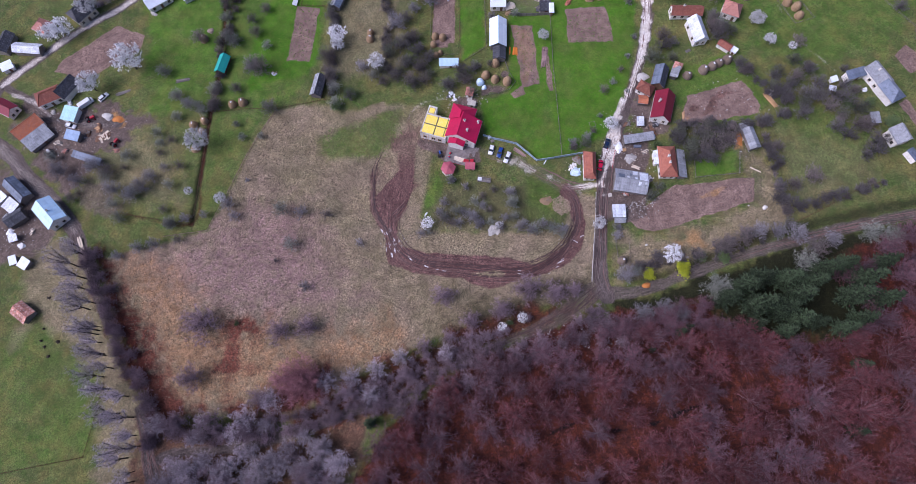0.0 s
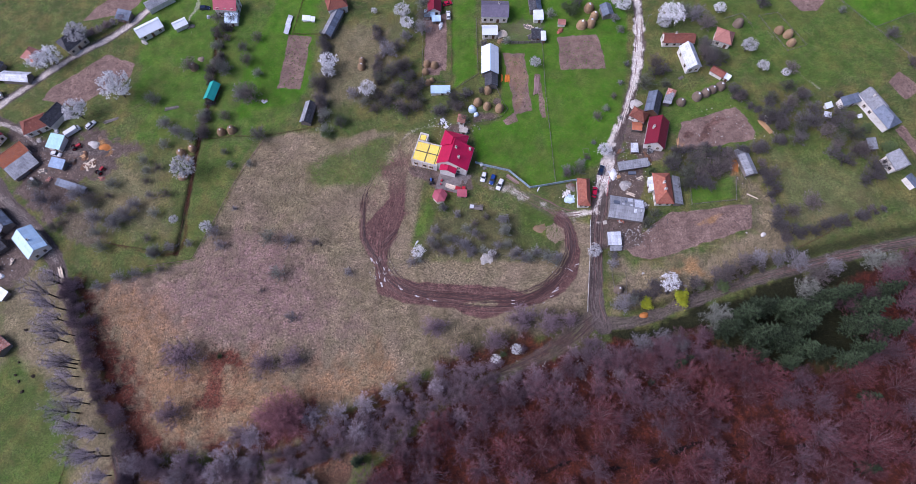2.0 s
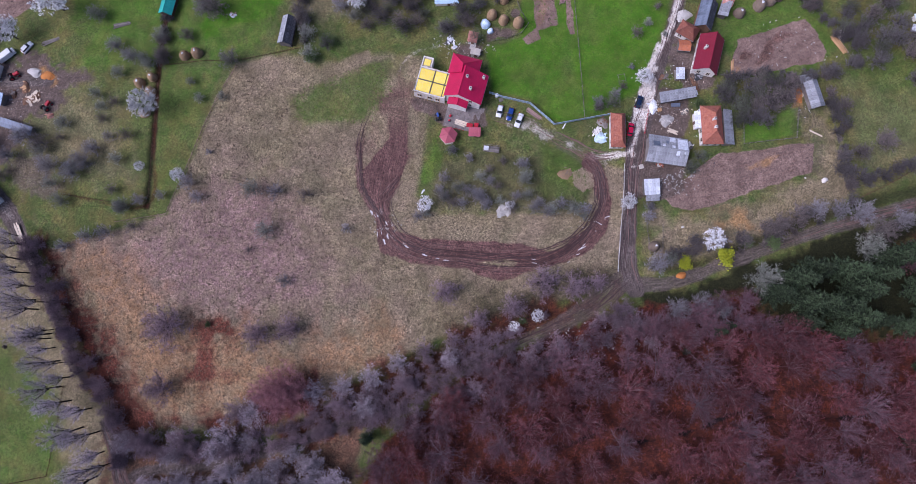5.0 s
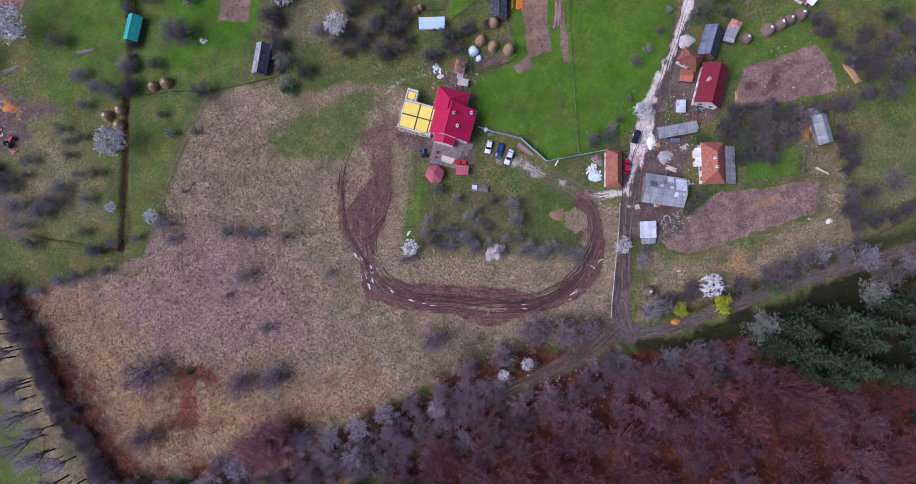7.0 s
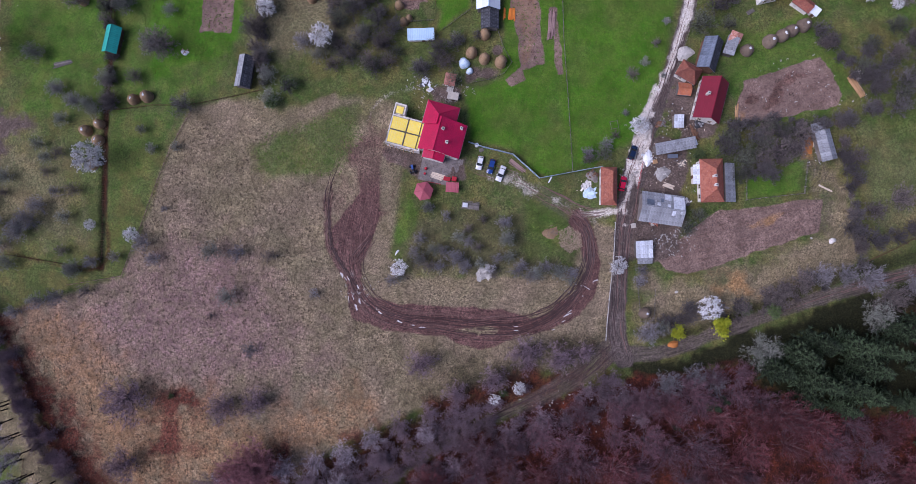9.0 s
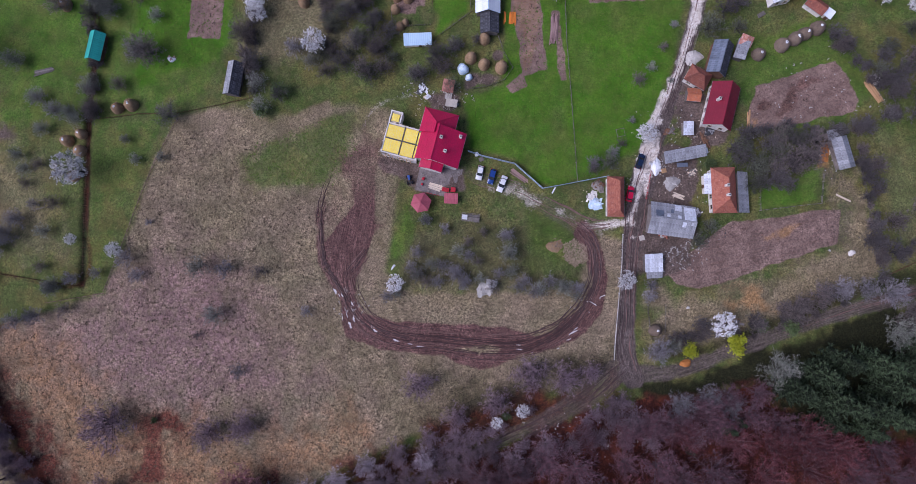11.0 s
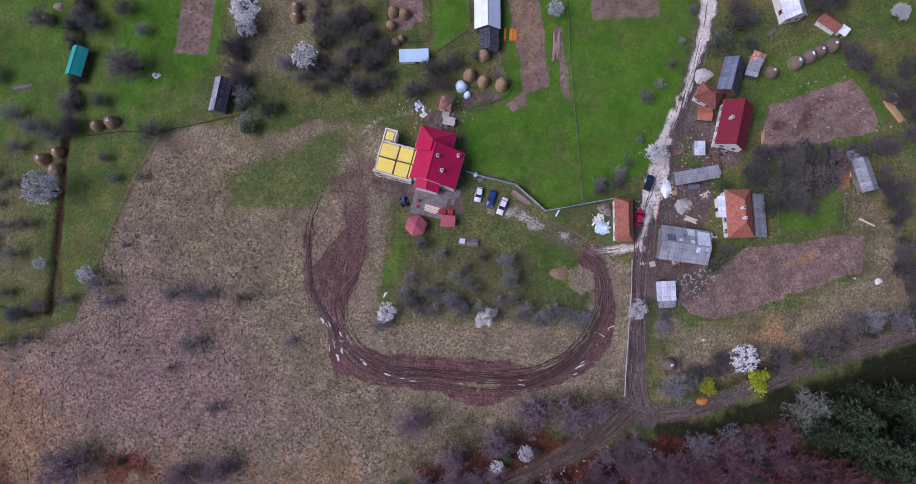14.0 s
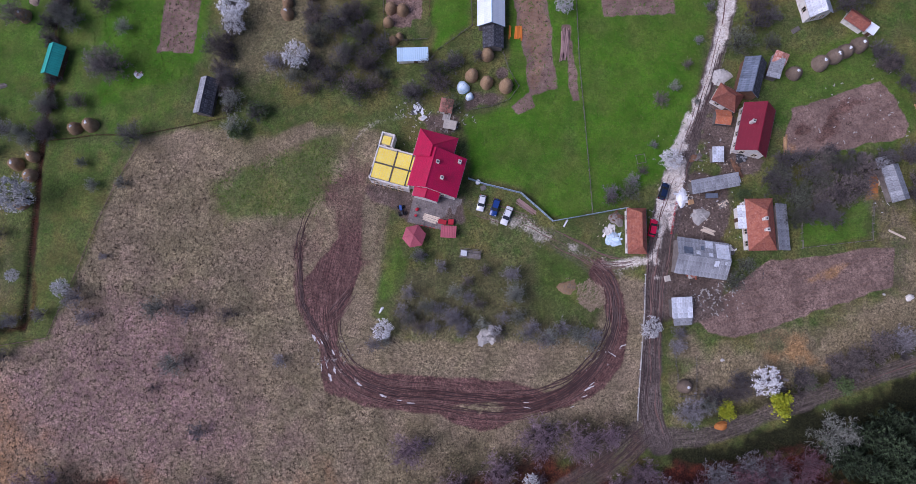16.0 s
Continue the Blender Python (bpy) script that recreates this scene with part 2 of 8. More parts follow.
# ---- the ground: one sheet, with what grows or lies on it as masks ----
def gz(x, y):
    """The ground's height: it falls gently towards the western road."""
    return -0.4 + 0.055 * x + 0.18 * math.sin(x * 0.11 + 1.3) * math.sin(y * 0.13) + 0.1 * math.sin(x * 0.31 + y * 0.23)


STEP = 0.62
X0, Y0, NX, NY = -215.0, -95.0, 710, 375
gx, gy = np.meshgrid(X0 + STEP * np.arange(NX), Y0 + STEP * np.arange(NY))
gx, gy = gx.ravel(), gy.ravel()
rng = np.random.default_rng(7)


def smooth_noise(cell):
    """Value noise on the ground's grid, with cells of that many metres; 0 to 1."""
    u, v = (gx - X0) / cell, (gy - Y0) / cell
    n = rng.random((int(v.max()) + 3, int(u.max()) + 3))
    i, j = v.astype(int), u.astype(int)
    fv, fu = v - i, u - j
    fv, fu = fv * fv * (3 - 2 * fv), fu * fu * (3 - 2 * fu)
    return (n[i, j] * (1 - fu) + n[i, j + 1] * fu) * (1 - fv) + (n[i + 1, j] * (1 - fu) + n[i + 1, j + 1] * fu) * fv


N1, N2, N3 = smooth_noise(1.2), smooth_noise(4.0), smooth_noise(14.0)
WOBBLE = 1.6 * (N1 - 0.5) + 2.6 * (N2 - 0.5)


def edge_distance(px, py, pts, closed):
    """The distance from points to a polyline, the place along it, and the side."""
    best, along, side, walked = np.full(px.shape, 1e9), np.zeros(px.shape), np.zeros(px.shape), 0.0
    ends = list(zip(pts, pts[1:] + pts[:1])) if closed else list(zip(pts, pts[1:]))
    for (ax, ay), (bx, by) in ends:
        dx, dy = bx - ax, by - ay
        ll = dx * dx + dy * dy
        t = np.clip(((px - ax) * dx + (py - ay) * dy) / ll, 0, 1)
        d = np.hypot(px - ax - t * dx, py - ay - t * dy)
        m = d < best
        best = np.where(m, d, best)
        along = np.where(m, walked + t * math.sqrt(ll), along)
        side = np.where(m, np.sign((px - ax) * dy - (py - ay) * dx), side)
        walked += math.sqrt(ll)
    return best, along, side


def inside(px, py, pts):
    hit = np.zeros(px.shape, bool)
    for (ax, ay), (bx, by) in zip(pts, pts[1:] + pts[:1]):
        if ay != by:
            hit ^= ((ay > py) != (by > py)) & (px < (bx - ax) * (py - ay) / (by - ay) + ax)
    return hit


def area(pts, soft=1.0, wobble=1.0):
    """A mask: 1 inside the outline, 0 outside, over an uneven edge."""
    d, _, _ = edge_distance(gx, gy, pts, True)
    s = np.where(inside(gx, gy, pts), d, -d) + wobble * WOBBLE
    return np.clip(0.5 + s / (2 * soft), 0, 1)


def curve_points(pts, n=6):
    """A smooth line (Catmull-Rom) through points."""
    p = [pts[0], *pts, pts[-1]]
    out = []
    for a, b, c, d in zip(p, p[1:], p[2:], p[3:]):
        for k in range(n):
            t = k / n
            out.append(tuple(0.5 * (2 * b[i] + (c[i] - a[i]) * t + (2 * a[i] - 5 * b[i] + 4 * c[i] - d[i]) * t * t + (3 * b[i] - a[i] - 3 * c[i] + d[i]) * t ** 3) for i in range(len(b))))
    out.append(tuple(pts[-1]))
    return out


def strip(pts, soft=0.5, wobble=0.35):
    """A mask along a smooth line of points (x, y, half width), with the way along it and across it."""
    cp = curve_points(pts)
    d, along, side = edge_distance(gx, gy, [p[:2] for p in cp], False)
    walked, w = [0.0], [cp[0][2]]
    for a, b in zip(cp, cp[1:]):
        walked.append(walked[-1] + math.dist(a[:2], b[:2]))
        w.append(b[2])
    half = np.interp(along, walked, w)
    return np.clip(0.5 + (half - d + wobble * WOBBLE) / (2 * soft), 0, 1), along, d * side


MUD = [(-6, 57.3, 0.4), (-11.6, 56, 0.7), (-16.5, 53, 1.2), (-18.3, 47, 3.5), (-18.3, 41, 5.5), (-19.8, 32.3, 6.3), (-22, 22.9, 6.6), (-24, 13.5, 5.4), (-23, 4.3, 4.4), (-18.8, -3.6, 4.6),
       (-10.3, -7.8, 4.6), (0.1, -8.9, 4.6), (11.8, -10.3, 6.2), (20.8, -10.4, 5.0), (29.8, -7.4, 4.0), (36.5, -1.8, 3.2), (40.6, 5.8, 2.8), (40.8, 13.6, 2.8), (38.5, 18.4, 3.0), (35, 21, 2.4)]
ROAD = [(49.5, -19.4, 2.6), (47.8, -12, 2.6), (48.4, -4.5, 2.4), (49.4, 5.7, 2.2), (50.6, 16.1, 2.4), (52.2, 23.9, 3.2), (54.8, 33.3, 3.0), (57.4, 41.4, 2.6), (61, 49.6, 2.0), (65.1, 60.7, 2.0), (69.6, 74.5, 2.0), (72.2, 86, 2.0), (73.6, 98, 2.0), (75, 125, 2.0)]
PATH_E = [(47.8, -17.9, 2.4), (61.3, -17.4, 2.0), (81.3, -10.4, 2.0), (107.3, -2.4, 2.0), (131.4, 3.5, 2.0), (155.1, 8.3, 2.0), (215, 18, 2.0)]
PATH_SW = [(48, -15, 3.2), (39.9, -21.8, 3.4), (30, -28.0, 2.6), (18.4, -33.2, 1.8), (3, -40, 1.4)]
LOW = [(-15.7, -52.5, 1.0), (-26.9, -54, 1.4), (-38, -57.4, 1.6), (-49, -61.5, 1.7), (-63.7, -65.4, 1.7), (-76, -67.7, 1.6), (-89.7, -68.6, 1.6), (-97, -72, 2.0)]
RUTS = [(-93.9, -90, 3.5), (-95, -77.7, 3.0), (-97.8, -71.2, 2.5), (-99.8, -64.2, 2.0), (-104, -55.2, 1.4)]
ROAD_W = [(-215, 60, 2.4), (-172.5, 39.5, 3.2), (-161, 28.6, 3.2), (-147.4, 17.2, 3.0), (-137, 5.6, 2.8), (-131.2, -3.9, 2.2), (-125, -16.5, 1.6), (-119, -28, 1.2)]
ROAD_NW = [(-179.4, 55, 2.2), (-178, 66, 2.2), (-167.1, 76.6, 2.2), (-151, 91, 2.0), (-133.8, 103, 2.0), (-120, 118, 2.0)]
LANE = [(-176, 65, 1.6), (-163, 58, 1.6), (-156, 51.8, 1.8), (-145.4, 49.5, 2.0), (-129.2, 48.8, 2.4)]
DRIVE = [(47, 20.4, 1.6), (40, 19.5, 3.0), (33, 23, 2.8), (26, 27, 2.2), (20, 30.4, 2.4), (12, 33, 1.8), (8, 35, 1.2)]

dry = np.maximum(0, area([(-68.9, 53), (-53.5, 55), (-35.7, 52), (-20.5, 55), (-10.6, 52.2), (-9.3, 34.3), (-11, 20.6), (-13, 10), (-9, 5), (-4.8, 4), (23, 3.5), (36, 5), (43, 17.5), (50.2, 15.3), (48.1, -13.9), (41.9, -19.8), (22.5, -23.6),
                  (3.1, -29.3), (-25.6, -40.6), (-53.5, -60), (-97.7, -56), (-108.3, -36.5), (-125.1, -10.3), (-124.2, -4), (-88.7, 5.3), (-81.4, 24.1), (-74.6, 41.5)], 1.0, 0.5))
dry = np.maximum(dry, 0.95 * area([(55.2, 4), (66, 1), (90, 8), (104, 14), (105, 24), (100, 30), (107, 33), (112, 20), (113, 3.7), (82, -7), (60, -15), (54, -14)], 3.0, 2.0))
dry = np.maximum(dry, 0.65 * area([(-50, 104), (-19.5, 104), (-21, 66), (-52, 66)], 4.0, 2.0))
dry = np.maximum(dry, 0.42 * area([(112, 42), (130, 40), (146, 34), (148, 20), (130, 11), (114, 8)], 6.0, 3.0))
dry = np.maximum(dry, 0.8 * area([(-151.5, 5), (-136, 2.6), (-100.5, -47.9), (-101.4, -95), (-112, -95), (-118.9, -44), (-144.2, -26), (-150.6, -36)], 2.5, 1.5))
dry = np.maximum(dry, 0.55 * area([(-128, 50), (-105, 42), (-100, 15), (-125, 14), (-140, 25)], 6.0, 3.0))
patch = area([(-51.5, 39.4), (-50.7, 33.8), (-47.8, 31.4), (-28.7, 32.3), (-23.9, 37.3), (-20.5, 45.6), (-17.8, 51.2), (-20.0, 54.6), (-26.2, 51.9), (-32.4, 49.2), (-40.8, 45.9), (-47, 42.8)], 1.6, 1.0)
patch = np.maximum(patch, 0.85 * area([(-50, 58), (-41, 60), (-24, 60), (-9, 58), (-13, 56.8), (-18.5, 54.8), (-27.6, 56.4), (-36.7, 52.4), (-44, 50)], 1.6, 1.2))
patch = np.maximum(patch, 0.8 * area([(-24, 46), (-17, 46), (-14, 56), (-10, 60), (-22, 58)], 2.0, 1.5))
dry *= 1 - 0.68 * patch
dry = np.maximum(dry, 1.0 * area([(-46.4, 47), (-36.7, 51.8), (-27.6, 56.1), (-26.7, 51.9), (-32.4, 49.5), (-40.8, 46.2), (-46.3, 44)], 0.6, 0.5))
dry *= 1 - 0.7 * area([(-9, 34), (-8, 20), (-11, 12), (-9, 8), (-6, 8), (-3, 20), (0, 33)], 4.0, 2.0)
dry = np.maximum(dry, 0.6 * area([(-2, 22), (10, 26), (24, 22), (30, 12), (36, 6), (30, 1), (0, 1), (-10, 4), (-8, 14)], 3.0, 2.0))
dry *= 1 - 0.35 * area([(6, 27), (20, 26), (32, 19), (37, 12), (20, 8), (0, 14), (-3, 24)], 3.0, 2.0)
lush = area([(7.8, 55), (18.7, 58), (20, 93), (22, 125), (69.6, 125), (69, 97.5), (66.5, 76), (63, 60), (54, 40), (43.1, 32.6), (30.6, 30.6), (27.5, 31.4), (21, 38), (9.8, 41)], 0.8, 0.4)
lush = np.maximum(lush, area([(0.2, 125), (10.6, 125), (10.3, 78), (1.3, 72)], 1.0, 0.5))
lush = np.maximum(lush, area([(-68.1, 125), (-52, 125), (-53.8, 80), (-56.8, 67.1), (-70, 64), (-80, 60), (-82, 80)], 1.5, 0.8))
lush = np.maximum(lush, 0.4 * area([(-154, -33), (-144, -24), (-122.9, -44), (-116.8, -55), (-116, -69.5), (-145, -76), (-200, -80), (-200, -40)], 3.0, 2.0))
lush = np.maximum(lush, 0.6 * area([(-118, 52), (-72, 52), (-56, 64), (-50, 125), (-125, 125)], 4.0, 3.0))
lush = np.maximum(lush, 0.75 * area([(-125, 66), (-100, 62), (-94, 80), (-92, 125), (-135, 125), (-122, 88)], 3.0, 2.0))
lush = np.maximum(lush, 0.6 * area([(76, 97), (74, 82), (77, 68), (86, 69), (101, 73), (112, 58), (112, 45), (82, 42), (79, 55), (78, 66)], 1.6, 1.0))
lush = np.maximum(lush, 0.5 * area([(105, 66), (160, 70), (200, 125), (100, 125), (95, 80)], 5.0, 3.0))
lush = np.maximum(lush, 0.4 * area([(-93, 54), (-72, 52), (-86, 22), (-90, 6), (-94, 12)], 1.2, 0.5))
lush = np.maximum(lush, 0.36 * patch)
lush = np.maximum(lush, 0.62 * area([(-7.6, 28), (-6.2, 25.2), (-4.9, 21.1), (-7.6, 14.5), (-10.9, 12.4), (-12.3, 14.6), (-9.6, 22.6)], 1.0, 0.8))
lush = np.maximum(lush, 0.5 * area([(24, 25), (33, 20), (38, 12), (32, 6), (22, 9)], 2.0, 1.0))
lush = np.maximum(lush, 0.85 * area([(83.5, 23), (98, 24.5), (99.5, 33), (90, 31), (84, 29)], 0.8, 0.4))
lush = np.maximum(lush, 0.26 * strip([(49, -21, 1.0), (61, -21, 1.4), (81, -14, 2.4), (107, -6, 3.0), (131, 0, 3.0), (155, 5, 3.0), (210, 14, 3)], 1.5)[0])
lush = np.maximum(lush, area([(150, 125), (151.5, 108.5), (161.9, 94.3), (178, 100), (214, 112), (214, 125)], 0.8, 0.4))
lush = np.maximum(lush, 0.35 * area([(113, 52), (146, 46), (148, 22), (132, 16), (116, 20)], 5.0, 4.0))
lush *= np.clip(0.82 + 0.6 * (N3 - 0.5) + 0.5 * (N2 - 0.5) + 0.25 * lush, 0, 1)
litter = area([(-38, -95), (-33, -77), (-26.3, -66), (-15.5, -54), (3, -41), (18.3, -34), (36, -28), (51, -24.5), (64, -24), (80, -20), (88, -16.5), (109, -12), (153.5, 4), (215, 15), (215, -95)], 1.5, 1.0)
litter = np.maximum(litter, 0.95 * area([(-125, -5), (-121, -6), (-103.5, -29), (-92, -52), (-70, -58), (-50, -56), (-40, -50), (-46, -41), (-60, -50), (-97.7, -60), (-108.3, -36.5)], 4.0, 2.4))
litter = np.maximum(litter, 1.0 * area([(-128, -1), (-121.4, -4.5), (-115.5, -18), (-108, -27), (-101.6, -36), (-97.5, -48.5), (-96, -56), (-101, -58), (-108, -44.4), (-116, -32), (-124, -16.2)], 3.2, 2.4))
litter = np.maximum(litter, 0.9 * area([(-77, -27), (-67.8, -27.4), (-67.5, -31.2), (-73, -33), (-72, -40), (-71, -44), (-81, -44), (-80, -38.5), (-76.5, -34)], 1.8, 2.0))
litter = np.maximum(litter, 0.85 * area([(-46, -40), (-41, -43), (-40, -54), (-58, -57), (-62, -52), (-54, -50), (-48, -47)], 2.0, 1.6))
litter = np.maximum(litter, 0.62 * area([(-79, -27), (-67, -28), (-63, -33), (-70, -36), (-67, -44), (-76, -46), (-80, -35)], 4.0, 3.0))
litter = np.maximum(litter, 0.75 * area([(-25.6, -40), (3, -28), (22, -22), (40, -20), (46, -16), (44, -25), (20, -34), (0, -42), (-20, -56), (-50, -66), (-56, -55)], 4.0, 2.6))
litter *= 1 - 0.85 * area([(81, -20), (96, -11), (118, -8), (134, -6), (134, -26), (118, -34), (100, -32), (90, -29)], 2.0, 2.0)
dry = np.maximum(dry, 0.9 * area([(-104, -58), (-80, -62), (-50, -62), (-24, -50), (-30, -68), (-38, -95), (-104, -95)], 3.0, 2.0))
litter = np.maximum(litter, 0.62 * area([(-104, -58), (-80, -60), (-50, -62), (-24, -50), (-30, -68), (-38, -95), (-104, -95)], 3.0, 3.0))
lush *= 1 - area([(-104, -58), (-80, -62), (-50, -62), (-24, -50), (-30, -68), (-38, -95), (-104, -95)], 3.0, 2.0)
reed = area([(-122, -8), (-104, -34), (-94, -52), (-64, -54), (-40, -46), (-18, -33), (-24, -28), (-50, -36), (-62, -30), (-84, -26), (-100, -8), (-114, -2)], 5.0, 4.0)
rosy = area([(-120, -6), (-86, 6), (-72, 14), (-52, 8), (-36, -18), (-60, -26), (-84, -24), (-100, -20)], 10.0, 5.0)
ditch_line = strip([(-94, 104, 0.7), (-92, 76, 0.9), (-93.5, 54, 0.9), (-94, 30, 1.0), (-95, 8, 0.9)], 0.6)[0]
litter = np.maximum(litter, 0.6 * strip([(-94, 104, 0.5), (-92, 76, 0.7), (-93.5, 54, 0.7), (-94, 30, 0.8), (-95, 8, 0.7), (-122, 13, 0.5)], 0.6, 0.3)[0])
litter = np.maximum(litter, 0.5 * area([(90, 47.5), (93.5, 49), (94.5, 52.5), (98, 53), (99.5, 56), (95, 56), (91.5, 52)], 1.2, 1.4))
litter = np.maximum(litter, 0.55 * area([(84.5, 49), (87, 50), (86.6, 53), (84.6, 52)], 0.8, 1.0))
# dark grass by the track, with dimmer light at the forest edge painted in
dark_grass_shade = area([(50, -20.5), (62, -20), (76, -14.5), (92, -9), (110, -4), (140, 3), (215, 15), (215, 4), (140, -6), (118, -10), (94, -16), (78, -22), (56, -26)], 2.0, 1.4)
dark_grass_shade = np.maximum(dark_grass_shade, 0.7 * strip([(53, -12, 1.0), (64, -13.5, 1.5), (84, -6.5, 2.0), (110, 2.4, 2.2), (141, 9.5, 2.2), (215, 25, 2)], 1.5)[0])
# light falling off over the lower meadow, painted as dark ground
dark_grass_shade = np.maximum(dark_grass_shade, 0.60 * area([(2, -19), (20, -15), (40, -11), (48, -8), (48, -20), (30, -27), (0, -32), (-10, -30)], 4.0, 3.0))
# shade of the hedge ditch, put into the ground colour
dark_grass_shade = np.maximum(dark_grass_shade, 0.9 * ditch_line)
# shade under the firs, painted near-black on the ground
dark_grass_shade = np.maximum(dark_grass_shade, area([(81, -20), (96, -11), (118, -8), (134, -6), (134, -26), (118, -34), (100, -32), (90, -29)], 2.0, 2.0))
# dark olive grass of the orchard itself
dark_grass_shade = np.maximum(dark_grass_shade, 0.4 * area([(-6, 24), (10, 26), (26, 22), (36, 14), (36, 6), (30, 5), (0, 6), (-9, 8)], 2.0, 3.0))
soil = np.zeros(gx.shape)
rowc = np.zeros(gx.shape)
for pts, turn, pale in (([(59, 7), (65, 12), (70, 16), (76, 20), (84.5, 20.6), (96, 22), (103.5, 22.4), (102, 13.5), (90, 10), (80, 6.8), (67.2, 2.8), (61, 4)], 14, 0.35),
                        ([(80.6, 46), (84, 55), (104.6, 61), (110, 50.5), (108.9, 47.5), (83.5, 43.5)], 20, 0.2),
                        ([(20.6, 87), (28.6, 87), (30.6, 61.5), (24.2, 60.3)], 88, 0.0), ([(41.8, 94.5), (57, 95), (59.4, 79.2), (42, 79)], 5, 0.3),
                        ([(-64, 99), (-55, 97.8), (-57.3, 73.8), (-66, 74.3)], 85, 0.3), ([(-157, 75.5), (-136.7, 92.5), (-124.4, 87.2), (-125.3, 80.7), (-144.2, 68.1), (-158.5, 71.6)], 38, 0.2),
                        ([(19.5, 57.6), (23.7, 61), (25.6, 57), (20.9, 56)], 0, 0.0), ([(32.2, 77), (34, 77), (35.6, 58.6), (34, 58.6)], 88, 0.4), ([(-10, 105), (-3.5, 105), (-3.5, 78), (-9.5, 79)], 80, 0.3),
                        ([(161, 70), (166, 74), (173, 67), (165, 62)], 45, 0.2), ([(158.4, 50), (161.6, 52), (168, 39), (164.4, 37)], 45, 0.2),
                        ([(-151, 109), (-147, 115), (-138, 124), (-126, 124), (-129, 116), (-135, 111.5), (-141, 111)], 20, 0.3), ([(131, 111), (136.4, 103.6), (142.6, 103), (148, 110), (147, 124), (131, 124)], 30, 0.2), ([(-6, 107), (-1.5, 107), (-1.2, 80), (-5.4, 80)], 85, 0.2)):
    a = area(pts, 0.45, 0.35)
    soil = np.maximum(soil, a)
    c, s = math.cos(radians(turn)), math.sin(radians(turn))
    rowc = np.where(a > 0.02, -s * gx + c * gy, rowc)
bare = 1.25 * area([(62, 52), (66, 56), (70, 62), (72, 60), (71, 48), (77, 43), (76, 40), (60, 40), (56, 36), (53.6, 17), (51, 17), (52, 7), (62, 6), (66, 16), (67, 26), (70, 40), (64, 44)], 1.2, 1.2)
bare = np.maximum(bare, 0.9 * area([(-150, 54), (-128, 55), (-116, 49), (-128, 43), (-147, 44), (-140, 38), (-148, 30), (-158, 34), (-172, 45), (-164, 56)], 2.5, 2.0))
bare = np.maximum(bare, 0.95 * area([(-166, 61), (-153.5, 52), (-143.8, 56), (-136.9, 55.5), (-124, 55.5), (-121, 47), (-128, 38.5), (-134, 36), (-137, 27.4), (-143.5, 18.3), (-156.5, 27.7), (-165, 44)], 2.0, 2.4))
bare = np.maximum(bare, 0.6 * area([(-136, 28), (-126, 22), (-119, 14), (-124, 11), (-134, 10), (-142, 18)], 3.0, 3.0))
bare = np.maximum(bare, 0.5 * area([(10.8, 103), (36, 103), (36, 92.5), (11, 92.5)], 1.5, 2.0))
bare = np.maximum(bare, 0.9 * area([(-6, 38), (-14, 40), (-15, 37), (-8, 34), (-5, 30), (-2, 29), (8, 30), (8, 36)], 0.8, 0.6))
bare = np.maximum(bare, 0.8 * area([(-170, 34), (-160, 27), (-148, 15), (-140, 6), (-148, -2), (-162, -8), (-180, 10)], 2.5, 2.0))
bare = np.maximum(bare, 0.85 * area([(-2, 55), (6, 58), (8, 52), (0, 52)], 1.0, 1.0))
bare = np.maximum(bare, 0.42 * area([(97.5, 32), (99.5, 40), (102, 36), (106, 33), (108, 25), (104, 12), (100, 16), (100, 28)], 1.5, 1.0))
bare = np.maximum(bare, 0.8 * area([(10, 60.5), (18, 61), (17, 58), (9, 57.5)], 1.0, 0.8))
bare = np.maximum(bare, 0.9 * area([(74.5, 92), (70, 75), (64, 57), (66, 57), (72, 76), (76, 92)], 0.8, 0.5))
for px, py, r in ((17.6, 65.9, 1.5), (14.6, 59.6, 1.6), (10.6, 59.3, 1.6)):
    bare = np.maximum(bare, np.clip(0.5 + (r - np.hypot(gx - px, gy - py) + 0.1 * WOBBLE) / 0.6, 0, 1))
_, mud_along, mud_across = strip(MUD, 1.3, 0.75)
mud = area([(-22.5, 38), (-22, 27), (-25, 23.3), (-28.8, 18.5), (-30.4, 14.1), (-30, 10.9), (-27.3, 6.5), (-25.3, 2.2), (-24.7, -3.4), (-24, -7.6), (-18.9, -9.2), (-13.3, -11.1), (-4.7, -12.4), (0.9, -12.7), (5.8, -14.5), (10.6, -16.4), (15.5, -16), (18, -14.3), (21.5, -12.6), (25.6, -12.4), (30.1, -11.3), (35.1, -9.6), (38.3, -6.6), (41.4, -3.3), (43.2, 0.8), (44.2, 5.8), (43.4, 13), (41, 19), (38, 22),
            (36, 18), (38.6, 12), (40.4, 5.8), (39.4, 2.2), (36.5, -1.7), (32.4, -4.2), (29.7, -7), (25.7, -7.8), (19.6, -6.2), (9.7, -4.9), (1, -4.4), (-15.1, -2.9), (-19.7, -1), (-21.3, 3), (-20.7, 7.7), (-16.8, 16.4), (-15.2, 25.9), (-15, 38)], 0.5, 0.35)
mud *= 1 - 0.42 * np.clip((gy - 18) / 16, 0, 1) * (gx < 0)
